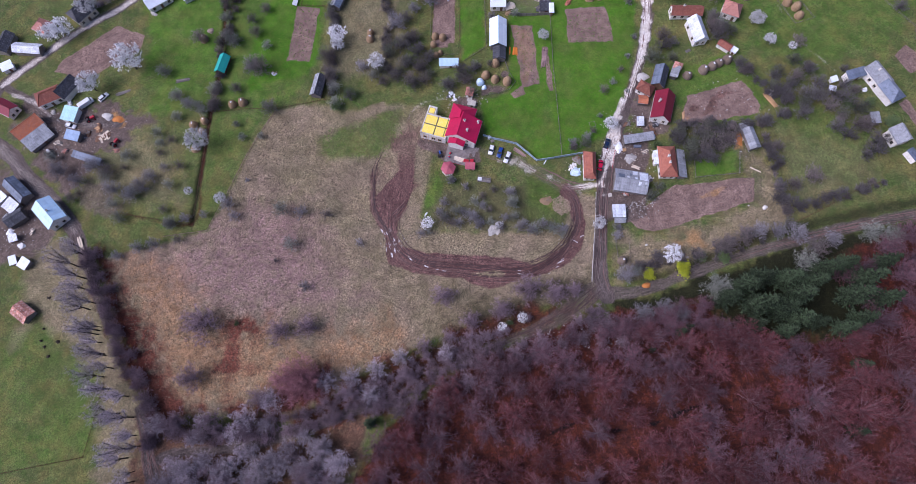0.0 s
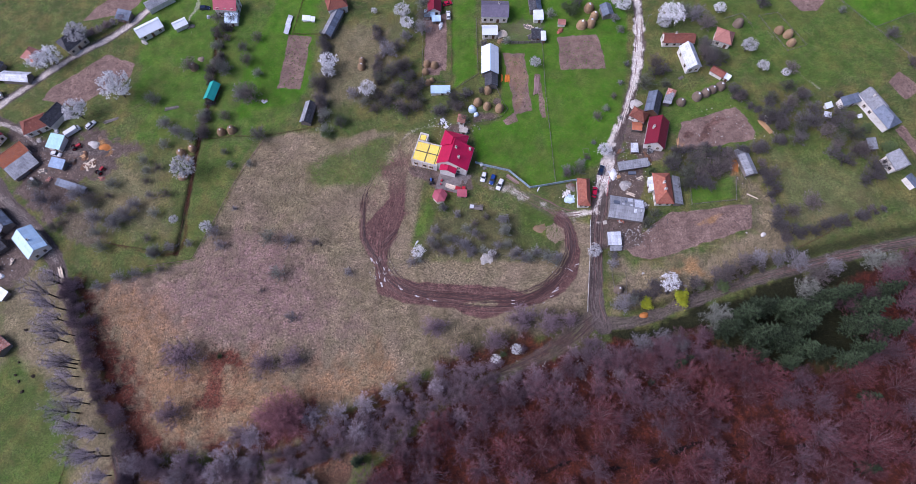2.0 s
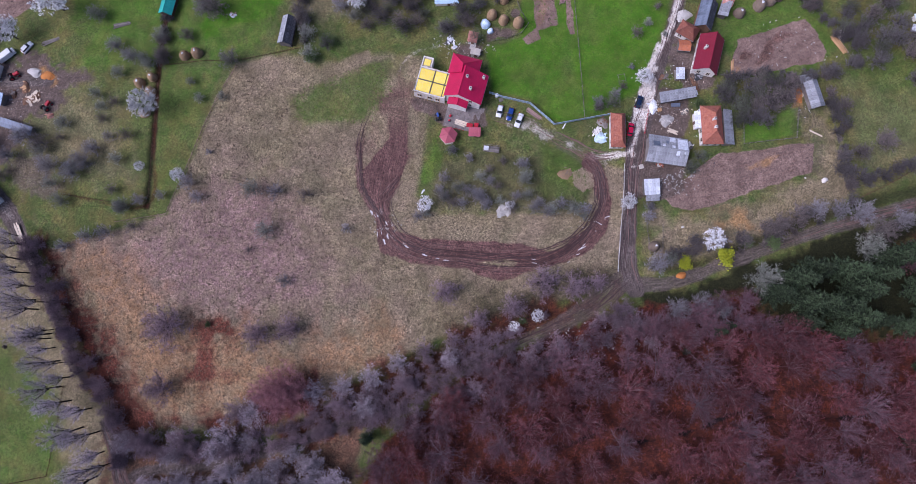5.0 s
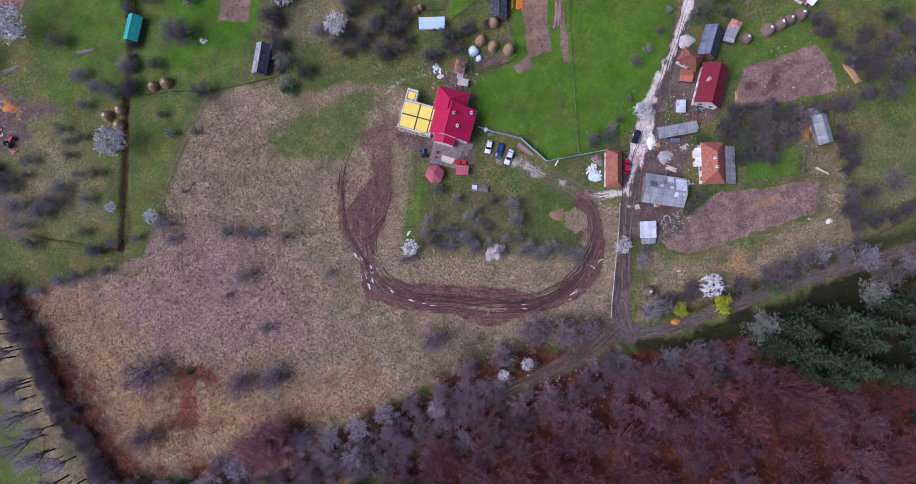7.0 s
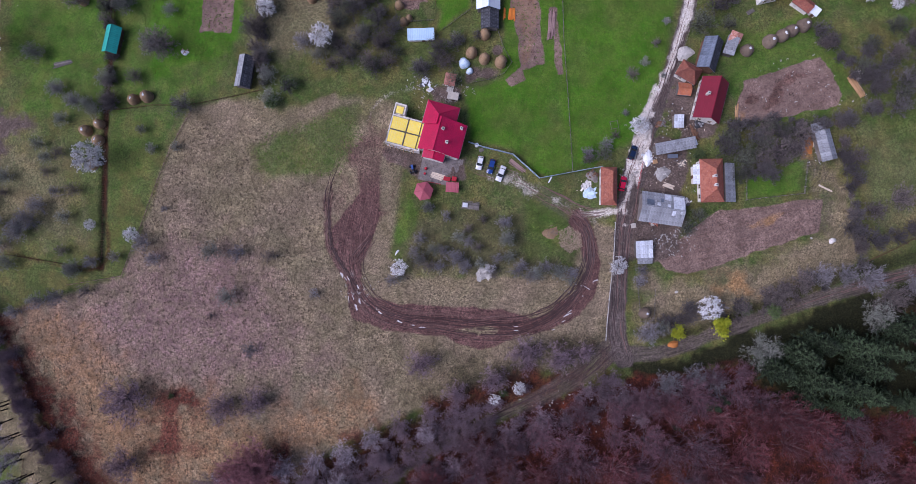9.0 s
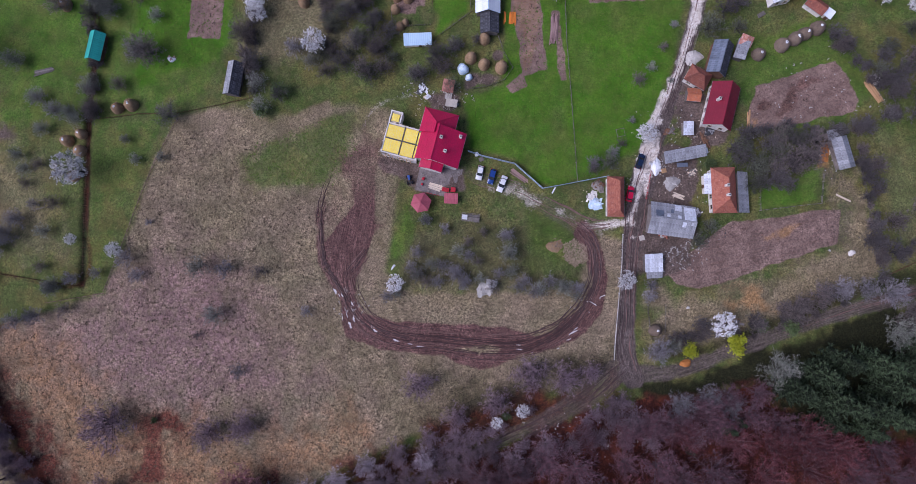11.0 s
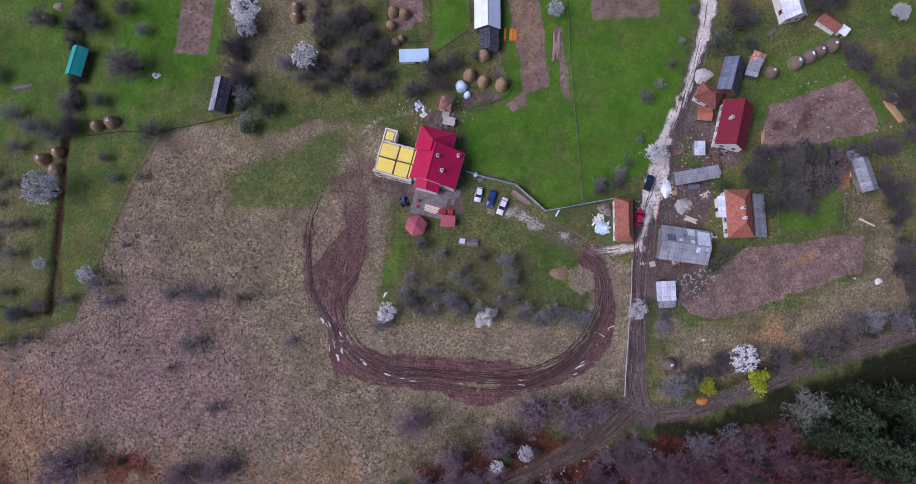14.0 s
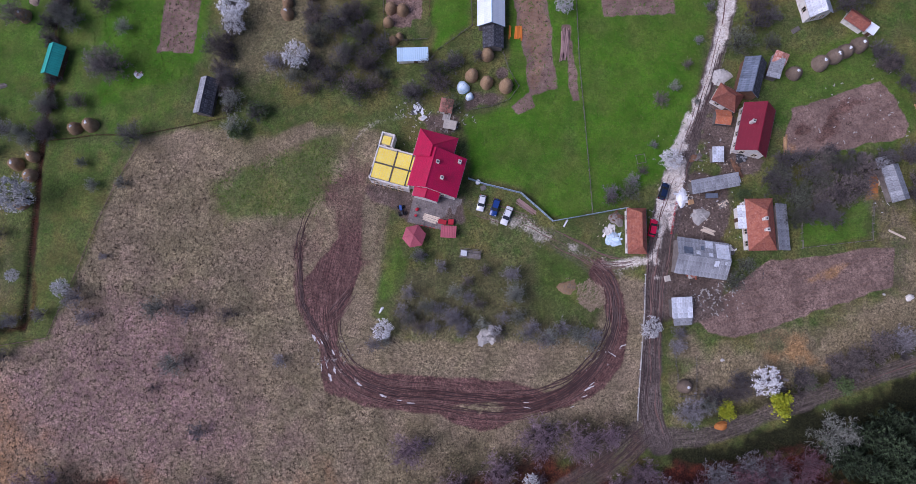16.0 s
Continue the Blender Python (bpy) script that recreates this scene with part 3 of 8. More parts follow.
mud = np.maximum(mud, 0.46 * area([(-27.6, 34), (-22, 34), (-22, 27), (-25, 22), (-28, 17), (-30.5, 18), (-30, 27)], 1.0, 1.2))
mud = np.maximum(mud, 0.5 * strip([(-18.6, 36, 3.6), (-18.3, 43, 3.2), (-18.0, 49, 1.6), (-15, 53.5, 0.6)], 1.8, 1.2)[0])
for shift in (0.0, 1.5):
    mud = np.maximum(mud, 0.78 * strip([(-27.6 + shift, 35.4, 0.15), (-29.6 + shift, 30.9, 0.3), (-30.8 + shift, 26.3, 0.4), (-31.1 + shift, 21.8, 0.45), (-31.0 + shift, 16.7, 0.5), (-30.5 + shift, 12.0, 0.6), (-28.3 + shift, 7.9, 0.6), (-25.9 + shift, 3.4, 0.6)], 0.4, 0.2)[0])
mud = np.maximum(mud, 0.5 * strip([(-8.4, 35.5, 0.4), (-10.5, 30.5, 0.5), (-12.4, 25.6, 0.3)], 0.8, 0.5)[0])
mud = np.maximum(mud, (0.36 + 0.36 * N2) * area([(-28.5, 30), (-28.5, 20), (-24, 12), (-17.5, 15), (-13.6, 22), (-12.6, 31), (-14.6, 43), (-20, 47), (-25.5, 38)], 3.0, 2.2))
island = area([(2.7, -11.2), (5.8, -10.2), (13.2, -9.9), (16.9, -10.8), (15.6, -12.4), (9.5, -12.6)], 0.5, 0.4)
mud *= 1 - 0.9 * island
along, across = mud_along.copy(), mud_across.copy()
lane = np.zeros(gx.shape)
for k, (pts, strength) in enumerate(((PATH_E, 0.75), (PATH_SW, 0.62), (LOW, 0.95), (RUTS, 0.9), (ROAD_W, 1.0), (ROAD_NW, 0.95), (LANE, 0.9), (DRIVE, 0.46), (ROAD, 1.0))):
    m, a, c = strip(pts, 0.5, 0.3)
    lane = np.maximum(lane, strength * m)
    on = m > mud
    along, across = np.where(on, a + 300 * k, along), np.where(on, c, across)
chalk = 1.15 * strip([(51.2, 15.6, 0.5), (50.8, 19, 0.9), (51.2, 23, 0.7), (52.2, 27, 1.0), (53.6, 31, 1.5), (54.6, 35, 1.5), (56.2, 40.4, 1.7), (57.9, 46.4, 1.3), (59.8, 51.4, 1.2), (62.6, 57.9, 1.2)], 0.7, 0.6)[0] * (0.35 + 0.95 * N1)
chalk = np.maximum(chalk, 0.95 * strip([(58.9, 43.7, 0.5), (57.9, 39, 0.6), (55.4, 31.5, 0.6), (54.6, 27, 0.4)], 0.5, 0.4)[0] * (0.5 + 0.7 * N1))
chalk = np.maximum(chalk, 0.9 * strip([(61, 53, 0.9), (64, 59, 1.2), (69.6, 74.5, 1.5), (72.2, 86, 1.7), (73.6, 98, 1.7), (74.4, 108, 1.6), (75, 125, 1.5)], 0.8, 0.8)[0])
chalk = np.maximum(chalk, 0.42 * strip([(-5, 56, 0.6), (-9, 55.4, 1.0), (-13.5, 54.2, 1.1), (-17, 51, 0.9), (-19.4, 46, 0.5)], 0.8)[0])
chalk = np.maximum(chalk, 0.75 * strip([(40, 20, 0.2), (44, 20, 1.0), (49, 20.5, 1.0)], 0.8)[0])
chalk = np.maximum(chalk, 0.56 * strip([(15, 31, 0.8), (20, 29.6, 2.0), (26, 27, 1.8), (32, 24, 0.8)], 1.6, 1.2)[0])
chalk = np.maximum(chalk, 0.40 * strip([(33, 23, 1.2), (40, 19.5, 1.6), (44, 17, 0.8)], 1.4, 1.0)[0])
chalk = np.maximum(chalk, 0.55 * strip([(-173, 62, 1.0), (-163, 58, 1.0), (-156, 52, 0.8)], 0.6)[0])
chalk = np.maximum(chalk, 0.40 * strip([(-172.5, 39.5, 2.6), (-161, 28.6, 2.6), (-147.4, 17.2, 2.4), (-137, 5.6, 1.9)], 1.2)[0])
chalk = np.maximum(chalk, 0.36 * strip([(-156, 51.8, 1.8), (-145.4, 48.6, 2.2), (-132, 48.4, 2.4), (-127, 50, 1.2)], 1.6)[0])
chalk = np.maximum(chalk, 0.5 * strip([(-103.4, 122, 0.8), (-103.6, 114.3, 0.9), (-106, 108, 0.4), (-104.1, 99.8, 0.2), (-109.1, 94.3, 0.18), (-124.5, 79, 0.15)], 0.5)[0])
chalk = np.maximum(chalk, 0.45 * strip([(119.8, 101, 0.5), (128.6, 77, 0.5), (134, 70, 0.6), (139, 64, 0.5)], 0.8)[0])
chalk = np.maximum(chalk, 0.72 * strip([(-178, 66, 1.5), (-167, 77, 1.6), (-151, 91, 1.6), (-134, 103, 1.5), (-121, 117, 1.4)], 0.8)[0])
# wet pale streaks in the ruts of the bend, sky reflection painted as colour
chalk = np.maximum(chalk, 0.5 * strip([(-24.5, 8, 0.2), (-22.5, 1, 0.8), (-18, -4.5, 0.5), (-8, -8.6, 0.2)], 0.5)[0] * (N1 > 0.55))
chalk = np.maximum(chalk, 0.45 * strip([(30, -8, 0.2), (36, -2.5, 0.7), (40, 4, 0.2)], 0.5)[0] * (N1 > 0.5))
clay = area([(-131, 53), (-127, 51.5), (-126, 48), (-130, 46.5), (-132, 50)], 1.6, 1.2)
clay = np.maximum(clay, 0.45 * area([(20.6, 87), (28.6, 87), (30, 68), (26, 62), (24.2, 62)], 1.5, 1.2))
clay = np.maximum(clay, 0.7 * area([(83, 15.5), (93, 19.5), (94, 18), (86, 15)], 1.0, 1.2))
clay = np.maximum(clay, 0.75 * area([(70, 1), (82, 4), (84, -2), (74, -5)], 2.5, 2.0))
clay = np.maximum(clay, 0.7 * area([(82, 47), (84.5, 47), (84, 43.5), (82, 43.5)], 0.8, 0.5))
clay = np.maximum(clay, 0.8 * strip([(53.9, 27, 0.7), (53.6, 23, 0.9), (53.6, 20, 0.6)], 0.6, 0.5)[0])
clay = np.maximum(clay, 0.7 * area([(51.6, 18.5), (53.4, 19), (53.6, 25), (52.4, 26)], 0.6, 0.5))
clay = np.maximum(clay, 0.75 * area([(98.6, 33.5), (101, 33.5), (101.5, 40), (99, 40)], 0.6, 0.5))
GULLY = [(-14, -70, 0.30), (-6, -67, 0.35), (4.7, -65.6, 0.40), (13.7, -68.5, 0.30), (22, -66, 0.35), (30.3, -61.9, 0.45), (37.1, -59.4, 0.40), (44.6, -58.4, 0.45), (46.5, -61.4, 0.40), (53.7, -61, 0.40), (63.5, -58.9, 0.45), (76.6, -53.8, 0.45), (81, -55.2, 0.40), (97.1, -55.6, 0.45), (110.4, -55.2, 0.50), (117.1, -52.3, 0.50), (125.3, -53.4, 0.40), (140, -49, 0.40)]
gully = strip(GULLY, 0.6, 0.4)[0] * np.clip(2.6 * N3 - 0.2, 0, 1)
ditch = strip([(-129, -1, 1.4), (-122.3, -16.4, 1.5), (-115.3, -31, 1.6), (-109.5, -40.3, 1.6), (-102.9, -49, 1.6), (-90, -60, 1.5), (-60, -58, 1.2)], 1.2)[0]
ditch = np.maximum(ditch, strip([(-24, -48, 1.2), (0, -36, 1.4), (20, -31, 1.4), (50, -26, 1.2)], 1.2)[0])
ditch = np.maximum(ditch, strip([(-94, 104, 0.5), (-92, 76, 0.6), (-93.5, 54, 0.6), (-94, 30, 0.7), (-95, 8, 0.6)], 0.6)[0])

hz = -0.4 + 0.055 * gx + 0.18 * np.sin(gx * 0.11 + 1.3) * np.sin(gy * 0.13) + 0.1 * np.sin(gx * 0.31 + gy * 0.23)
hz += 0.14 * (N1 - 0.5) * (1 - np.maximum(mud, lane)) + 0.25 * litter * (N1 - 0.5) - 0.7 * ditch
hz -= 1.1 * gully
hz += mud * (0.05 * np.sin(across * 2.7 + 5.0 * N2 + 3 * N3) + 0.12 * (N1 - 0.5)) - 0.12 * lane * (np.abs(np.abs(across) - 0.8) < 0.45)
hz += soil * 0.03 * np.sin(rowc * 2 * math.pi / 1.3)

HZ = hz.reshape(NY, NX)


def lie(x, y):
    """The height of the ground's sheet itself, with its ruts and tussocks."""
    u, v = (x - X0) / STEP, (y - Y0) / STEP
    j, i = max(0, min(NX - 2, int(u))), max(0, min(NY - 2, int(v)))
    fu, fv = u - j, v - i
    return float((HZ[i, j] * (1 - fu) + HZ[i, j + 1] * fu) * (1 - fv) + (HZ[i + 1, j] * (1 - fu) + HZ[i + 1, j + 1] * fu) * fv)


ix = np.arange(NX * NY).reshape(NY, NX)
quads = np.stack([ix[:-1, :-1], ix[:-1, 1:], ix[1:, 1:], ix[1:, :-1]], -1).reshape(-1, 4)
FARX, FARY = 3500.0, 3500.0
x1, y1 = gx.max(), gy.max()
rim = [(X0, Y0), (x1, Y0), (x1, y1), (X0, y1)]
far = [(-FARX, -FARY), (FARX, -FARY), (FARX, FARY), (-FARX, FARY)]
co = np.concatenate([np.stack([gx, gy, hz], -1), np.array([(x, y, -0.4 + 0.055 * x) for x, y in rim]), np.array([(x, y, -0.4 + 0.055 * max(-260, min(260, x))) for x, y in far])])
n0 = NX * NY
skirt = [(n0 + 4 + i, n0 + 4 + (i + 1) % 4, n0 + (i + 1) % 4, n0 + i) for i in range(4)]
allq = np.concatenate([quads, np.array(skirt)])
gm = bpy.data.meshes.new("ground")
gm.vertices.add(len(co))
gm.vertices.foreach_set("co", co.ravel())
gm.loops.add(allq.size)
gm.loops.foreach_set("vertex_index", allq.ravel())
gm.polygons.add(len(allq))
gm.polygons.foreach_set("loop_start", np.arange(len(allq)) * 4)
gm.polygons.foreach_set("use_smooth", np.ones(len(allq), bool))
gm.update(calc_edges=True)
for key, values in (("dry", dry), ("lush", lush), ("litter", litter), ("soil", soil), ("bare", bare), ("mud", mud), ("lane", lane), ("chalk", chalk), ("clay", clay), ("reed", reed), ("rosy", rosy), ("dark_grass_shade", dark_grass_shade), ("gully", gully), ("along", along), ("across", across), ("rowc", rowc)):
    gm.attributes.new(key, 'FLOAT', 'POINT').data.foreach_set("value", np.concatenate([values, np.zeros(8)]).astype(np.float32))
ground = tagged(new("ground", gm), "meadows, gardens, mud tracks and leaf litter round a village", "ground", kind="structure")

g = Nodes("meadow_and_soil")
P = g.coord("Object")
fine, mid, wide = g.noise(2.6, 6, 0.7), g.noise(0.45, 5, 0.6), g.noise(0.07, 4, 0.6)
speck = g.noise(5.5, 3, 0.6)
grass = g.mix(g.ramp(mid, (0.35, 0.0), (0.65, 1.0)), (0.056, 0.094, 0.020), (0.106, 0.112, 0.042))
grass = g.mix(g.ramp(wide, (0.4, 0.0), (0.62, 0.75)), grass, (0.084, 0.110, 0.028))
straw = g.mix(g.ramp(mid, (0.3, 0.0), (0.7, 1.0)), (0.255, 0.204, 0.125), (0.168, 0.136, 0.076))
straw = g.mix(g.ramp(wide, (0.42, 0.0), (0.6, 0.8)), straw, (0.225, 0.172, 0.118))
grass = g.mix(g.ramp(g.noise(0.13, 5, 0.65), (0.46, 0.0), (0.64, 0.8)), grass, (0.150, 0.130, 0.042))
straw = g.mix(g.ramp(g.noise(0.11, 5, 0.65), (0.45, 0.0), (0.65, 0.7)), straw, (0.160, 0.138, 0.080))
straw = g.mix(g.math('MULTIPLY', g.attr("rosy").outputs["Fac"], g.ramp(mid, (0.3, 0.4), (0.6, 1.0))), straw, (0.245, 0.158, 0.142))
straw = g.mix(g.math('MULTIPLY', g.attr("reed").outputs["Fac"], g.ramp(mid, (0.3, 0.3), (0.6, 1.0))), straw, (0.290, 0.175, 0.092))
straw = g.mix(g.math('MULTIPLY', g.ramp(speck, (0.58, 0.0), (0.70, 0.9)), g.ramp(g.noise(0.3, 4, 0.6), (0.40, 0.15), (0.60, 1.0))), straw, (0.075, 0.056, 0.040))
deep = g.mix(g.ramp(mid, (0.35, 0.0), (0.65, 1.0)), (0.050, 0.150, 0.006), (0.072, 0.160, 0.010))
deep = g.mix(g.ramp(g.noise(0.16, 5, 0.65), (0.44, 0.0), (0.66, 0.6)), deep, (0.094, 0.145, 0.022))
deep = g.mix(g.ramp(speck, (0.62, 0.0), (0.74, 0.6)), deep, (0.115, 0.125, 0.035))
leaves = g.mix(g.ramp(mid, (0.3, 0.0), (0.7, 1.0)), (0.125, 0.031, 0.015), (0.040, 0.014, 0.012))
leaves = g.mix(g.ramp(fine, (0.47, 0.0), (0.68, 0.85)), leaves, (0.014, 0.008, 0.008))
leaves = g.mix(g.math('MULTIPLY', g.attr("reed").outputs["Fac"], 0.8), leaves, g.mix(g.ramp(fine, (0.4, 0.0), (0.65, 1.0)), (0.190, 0.070, 0.042), (0.105, 0.044, 0.032)))
earth = g.mix(g.ramp(mid, (0.35, 0.0), (0.65, 1.0)), (0.250, 0.172, 0.142), (0.165, 0.106, 0.084))
earth = g.mix(g.ramp(fine, (0.56, 0.0), (0.70, 0.8)), earth, (0.060, 0.038, 0.030))
rows = g.math('SINE', g.math('MULTIPLY', g.attr("rowc").outputs["Fac"], 2 * math.pi / 1.3))
earth = g.mix(g.math('MULTIPLY', g.math('MULTIPLY_ADD', rows, 0.16, 0.16), g.ramp(mid, (0.4, 0.0), (0.6, 1.0))), earth, (0.21, 0.155, 0.135))
tread = g.node("CombineXYZ")
g.link(g.math('MULTIPLY', g.attr("along").outputs["Fac"], 0.10), tread.inputs[0])
g.link(g.math('MULTIPLY', g.attr("across").outputs["Fac"], 2.1), tread.inputs[1])
rut = g.noise(1.6, 5, 0.62, tread.outputs[0])
wetmud = g.mix(g.ramp(rut, (0.38, 0.0), (0.64, 1.0)), (0.070, 0.032, 0.029), (0.150, 0.080, 0.068))
wetmud = g.mix(g.ramp(mid, (0.4, 0.0), (0.7, 0.5)), wetmud, (0.175, 0.100, 0.082))
roadc = g.mix(g.ramp(rut, (0.38, 0.0), (0.62, 1.0)), (0.066, 0.050, 0.046), (0.140, 0.113, 0.100))
yardc = g.mix(g.ramp(mid, (0.3, 0.0), (0.7, 1.0)), (0.150, 0.112, 0.094), (0.082, 0.060, 0.049))
yardc = g.mix(g.ramp(fine, (0.58, 0.0), (0.7, 0.6)), yardc, (0.30, 0.27, 0.24))
whitec = g.mix(g.ramp(fine, (0.4, 0.0), (0.7, 1.0)), (0.70, 0.65, 0.58), (0.46, 0.40, 0.35))


def over(base, top, key, lo=0.35, hi=0.65, grain=0.5):
    """Lays one surface over another where its mask is, with a ragged edge."""
    a = g.math('ADD', g.attr(key).outputs["Fac"], g.math('MULTIPLY', g.math('SUBTRACT', fine, 0.5), grain))
    return g.mix(g.ramp(a, (lo, 0.0), (hi, 1.0)), base, top)


c = over(grass, straw, "dry", 0.15, 0.95, 0.9)
c = over(c, deep, "lush", 0.2, 1.0, 0.7)
# own dark grass, plus painted shade of firs, hedge ditch and forest edge
c = over(c, g.mix(g.ramp(fine, (0.4, 0.0), (0.65, 1.0)), (0.009, 0.011, 0.004), (0.030, 0.031, 0.011)), "dark_grass_shade", 0.2, 0.9, 0.9)
c = over(c, earth, "soil", 0.35, 0.65, 0.5)
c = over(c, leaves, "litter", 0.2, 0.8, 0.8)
# near-black gully bed: the shade of its depth is put into the colour
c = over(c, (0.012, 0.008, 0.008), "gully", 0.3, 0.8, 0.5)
c = over(c, yardc, "bare", 0.25, 0.75, 0.8)
c = over(c, (0.34, 0.19, 0.075), "clay", 0.3, 0.95, 0.9)
c = over(c, roadc, "lane", 0.3, 0.8, 0.7)
c = over(c, wetmud, "mud", 0.3, 0.75, 0.6)
c = over(c, whitec, "chalk", 0.35, 0.8, 1.2)
grit = g.noise(2.9, 8, 0.88)
blotch = g.noise(0.19, 5, 0.62)
calm = g.math('MULTIPLY', g.math('MULTIPLY_ADD', g.attr("lush").outputs["Fac"], -0.42, g.math('MULTIPLY_ADD', g.attr("dry").outputs["Fac"], 0.22, 0.73)), g.ramp(blotch, (0.35, 0.55), (0.6, 1.0)))
c = g.mix(0.5, c, g.ramp(blotch, (0.34, 0.30), (0.66, 0.68)), 'OVERLAY')
c = g.mix(calm, c, g.ramp(grit, (0.39, 0.05), (0.61, 0.98)), 'OVERLAY')
clump = g.noise(1.5, 4, 0.7)
c = g.mix(g.math('MULTIPLY', calm, 0.55), c, g.ramp(clump, (0.37, 0.10), (0.63, 0.90)), 'OVERLAY')
hsum = g.math('ADD', fine, g.math('MULTIPLY', rut, g.math('MULTIPLY', g.math('ADD', g.attr("mud").outputs["Fac"], g.attr("lane").outputs["Fac"]), 1.4)))
g.bump(g.math('ADD', hsum, grit), 0.7, 0.14)
wet = g.math('MULTIPLY_ADD', g.math('MULTIPLY', g.attr("mud").outputs["Fac"], rut), -0.45, 0.95)
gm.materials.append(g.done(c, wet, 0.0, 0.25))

# ---- mesh tools ----
def part(name, bm, material, parent, label="", smooth=False):
    """Links a bmesh as one mesh object under a thing or a part."""
    me = bpy.data.meshes.new(name)
    bmesh.ops.recalc_face_normals(bm, faces=bm.faces)
    if smooth:
        for f in bm.faces:
            f.smooth = True
    bm.to_mesh(me)
    bm.free()
    me.materials.append(material)
    ob = new(name, me)
    ob.parent = parent
    if label:
        tagged(ob, label)
    return ob


def piece(name, me, parent, m):
    """One more object on a mesh that alike pieces share."""
    ob = new(name, me)
    ob.parent = parent
    ob.matrix_local = m
    return ob


def thing(name, x, y, turn=0.0, label="", category="", group="", z=None, kind=""):
    e = new(name)
    e.empty_display_size = 0.3
    e.matrix_basis = pose(x, y, gz(x, y) if z is None else z, 0, 0, turn)
    return tagged(e, label, category, group, kind)


def box(bm, x0, y0, z0, x1, y1, z1, m=None):
    v = [bm.verts.new((x, y, z)) for x in (x0, x1) for y in (y0, y1) for z in (z0, z1)]
    if m is not None:
        bmesh.ops.transform(bm, matrix=m, verts=v)
    for f in ((0, 1, 3, 2), (4, 6, 7, 5), (0, 4, 5, 1), (2, 3, 7, 6), (0, 2, 6, 4), (1, 5, 7, 3)):
        bm.faces.new([v[i] for i in f])
    return v


def prism(bm, bottom, top):
    """A solid between two rings of as many points."""
    a = [bm.verts.new(p) for p in bottom]
    b = [bm.verts.new(p) for p in top]
    n = len(a)
    bm.faces.new(a[::-1])
    bm.faces.new(b)
    for i in range(n):
        bm.faces.new((a[i], a[(i + 1) % n], b[(i + 1) % n], b[i]))


def slab(bm, pts, thick):
    """A flat slab of that thickness hanging under the points."""
    prism(bm, [(x, y, z - thick) for x, y, z in pts], pts)


def tube(bm, a, b, ra, rb=None, sides=6):
    a, b = Vector(a), Vector(b)
    q = (b - a).to_track_quat('Z', 'Y')
    rb = ra if rb is None else rb
    ring = [(math.cos(2 * math.pi * i / sides), math.sin(2 * math.pi * i / sides)) for i in range(sides)]
    prism(bm, [a + q @ Vector((c * ra, s * ra, 0)) for c, s in ring], [b + q @ Vector((c * rb, s * rb, 0)) for c, s in ring])


def bevelled(bm, width=0.03):
    bmesh.ops.bevel(bm, geom=bm.edges[:], offset=width, segments=1, affect='EDGES')
    return bm


def boxed(name, dims, material, parent, label="", bevel=0.0, m=None):
    bm = bmesh.new()
    box(bm, *dims, m)
    if bevel:
        bevelled(bm, bevel)
    return part(name, bm, material, parent, label)


# ---- buildings ----
def window(parent, x, y, z, turn, w=1.1, h=1.3, wide_frame=0.09):
    """A window in a wall that faces along local -y of its turn."""
    e = boxed("window", (-w / 2, -0.05, 0, w / 2, 0.06, h), M_GLASS, parent, "dark glass pane")
    e.matrix_local = pose(x, y, z, 0, 0, turn)
    bm = bmesh.new()
    f = wide_frame
    for d in ((-w / 2 - f, -0.08, -f, -w / 2, 0.08, h + f), (w / 2, -0.08, -f, w / 2 + f, 0.08, h + f), (-w / 2, -0.08, h, w / 2, 0.08, h + f), (-w / 2, -0.08, -f, w / 2, 0.08, 0), (-0.03, -0.075, 0, 0.03, 0.06, h)):
        box(bm, *d)
    part("frame", bm, M_PALE, e)
    boxed("sill", (-w / 2 - 0.15, -0.22, -0.14, w / 2 + 0.15, 0.0, -0.095), M_STONE, e)


def sheets(parent, a, b, c, d, material, cols, rows, name="roof_sheet", thick=0.03, jitter=0.02, seed=1):
    """Covers the slope a-b (eave) to d-c (ridge) with overlapping sheets, each an object; alike sheets share a mesh."""
    a, b, c, d = (Vector(p) for p in (a, b, c, d))
    u, v = (b - a), (d - a)
    w, l = u.length / cols, v.length / rows
    bm = bmesh.new()
    n = max(3, int(w / 0.22))
    rims = []
    for i in range(n + 1):
        px, rise = -w / 2 + w * i / n, 0.03 if i % 2 else 0.0
        rims.append([bm.verts.new((px, py, rise + pz)) for py in (-l / 2 - 0.06, l / 2 + 0.03) for pz in (0, thick)])
    for e0, e1 in zip(rims, rims[1:]):
        for k in ((1, 3), (2, 0), (0, 1), (3, 2)):
            bm.faces.new((e0[k[0]], e1[k[0]], e1[k[1]], e0[k[1]]))
    for rim_end in (rims[0], rims[-1]):
        bm.faces.new([rim_end[k] for k in (0, 1, 3, 2)])
    bmesh.ops.recalc_face_normals(bm, faces=bm.faces)
    me = bpy.data.meshes.new(name)
    bm.to_mesh(me)
    bm.free()
    me.materials.append(material)
    r = random.Random(seed)
    x, y = u.normalized(), v.normalized()
    z = x.cross(y).normalized()
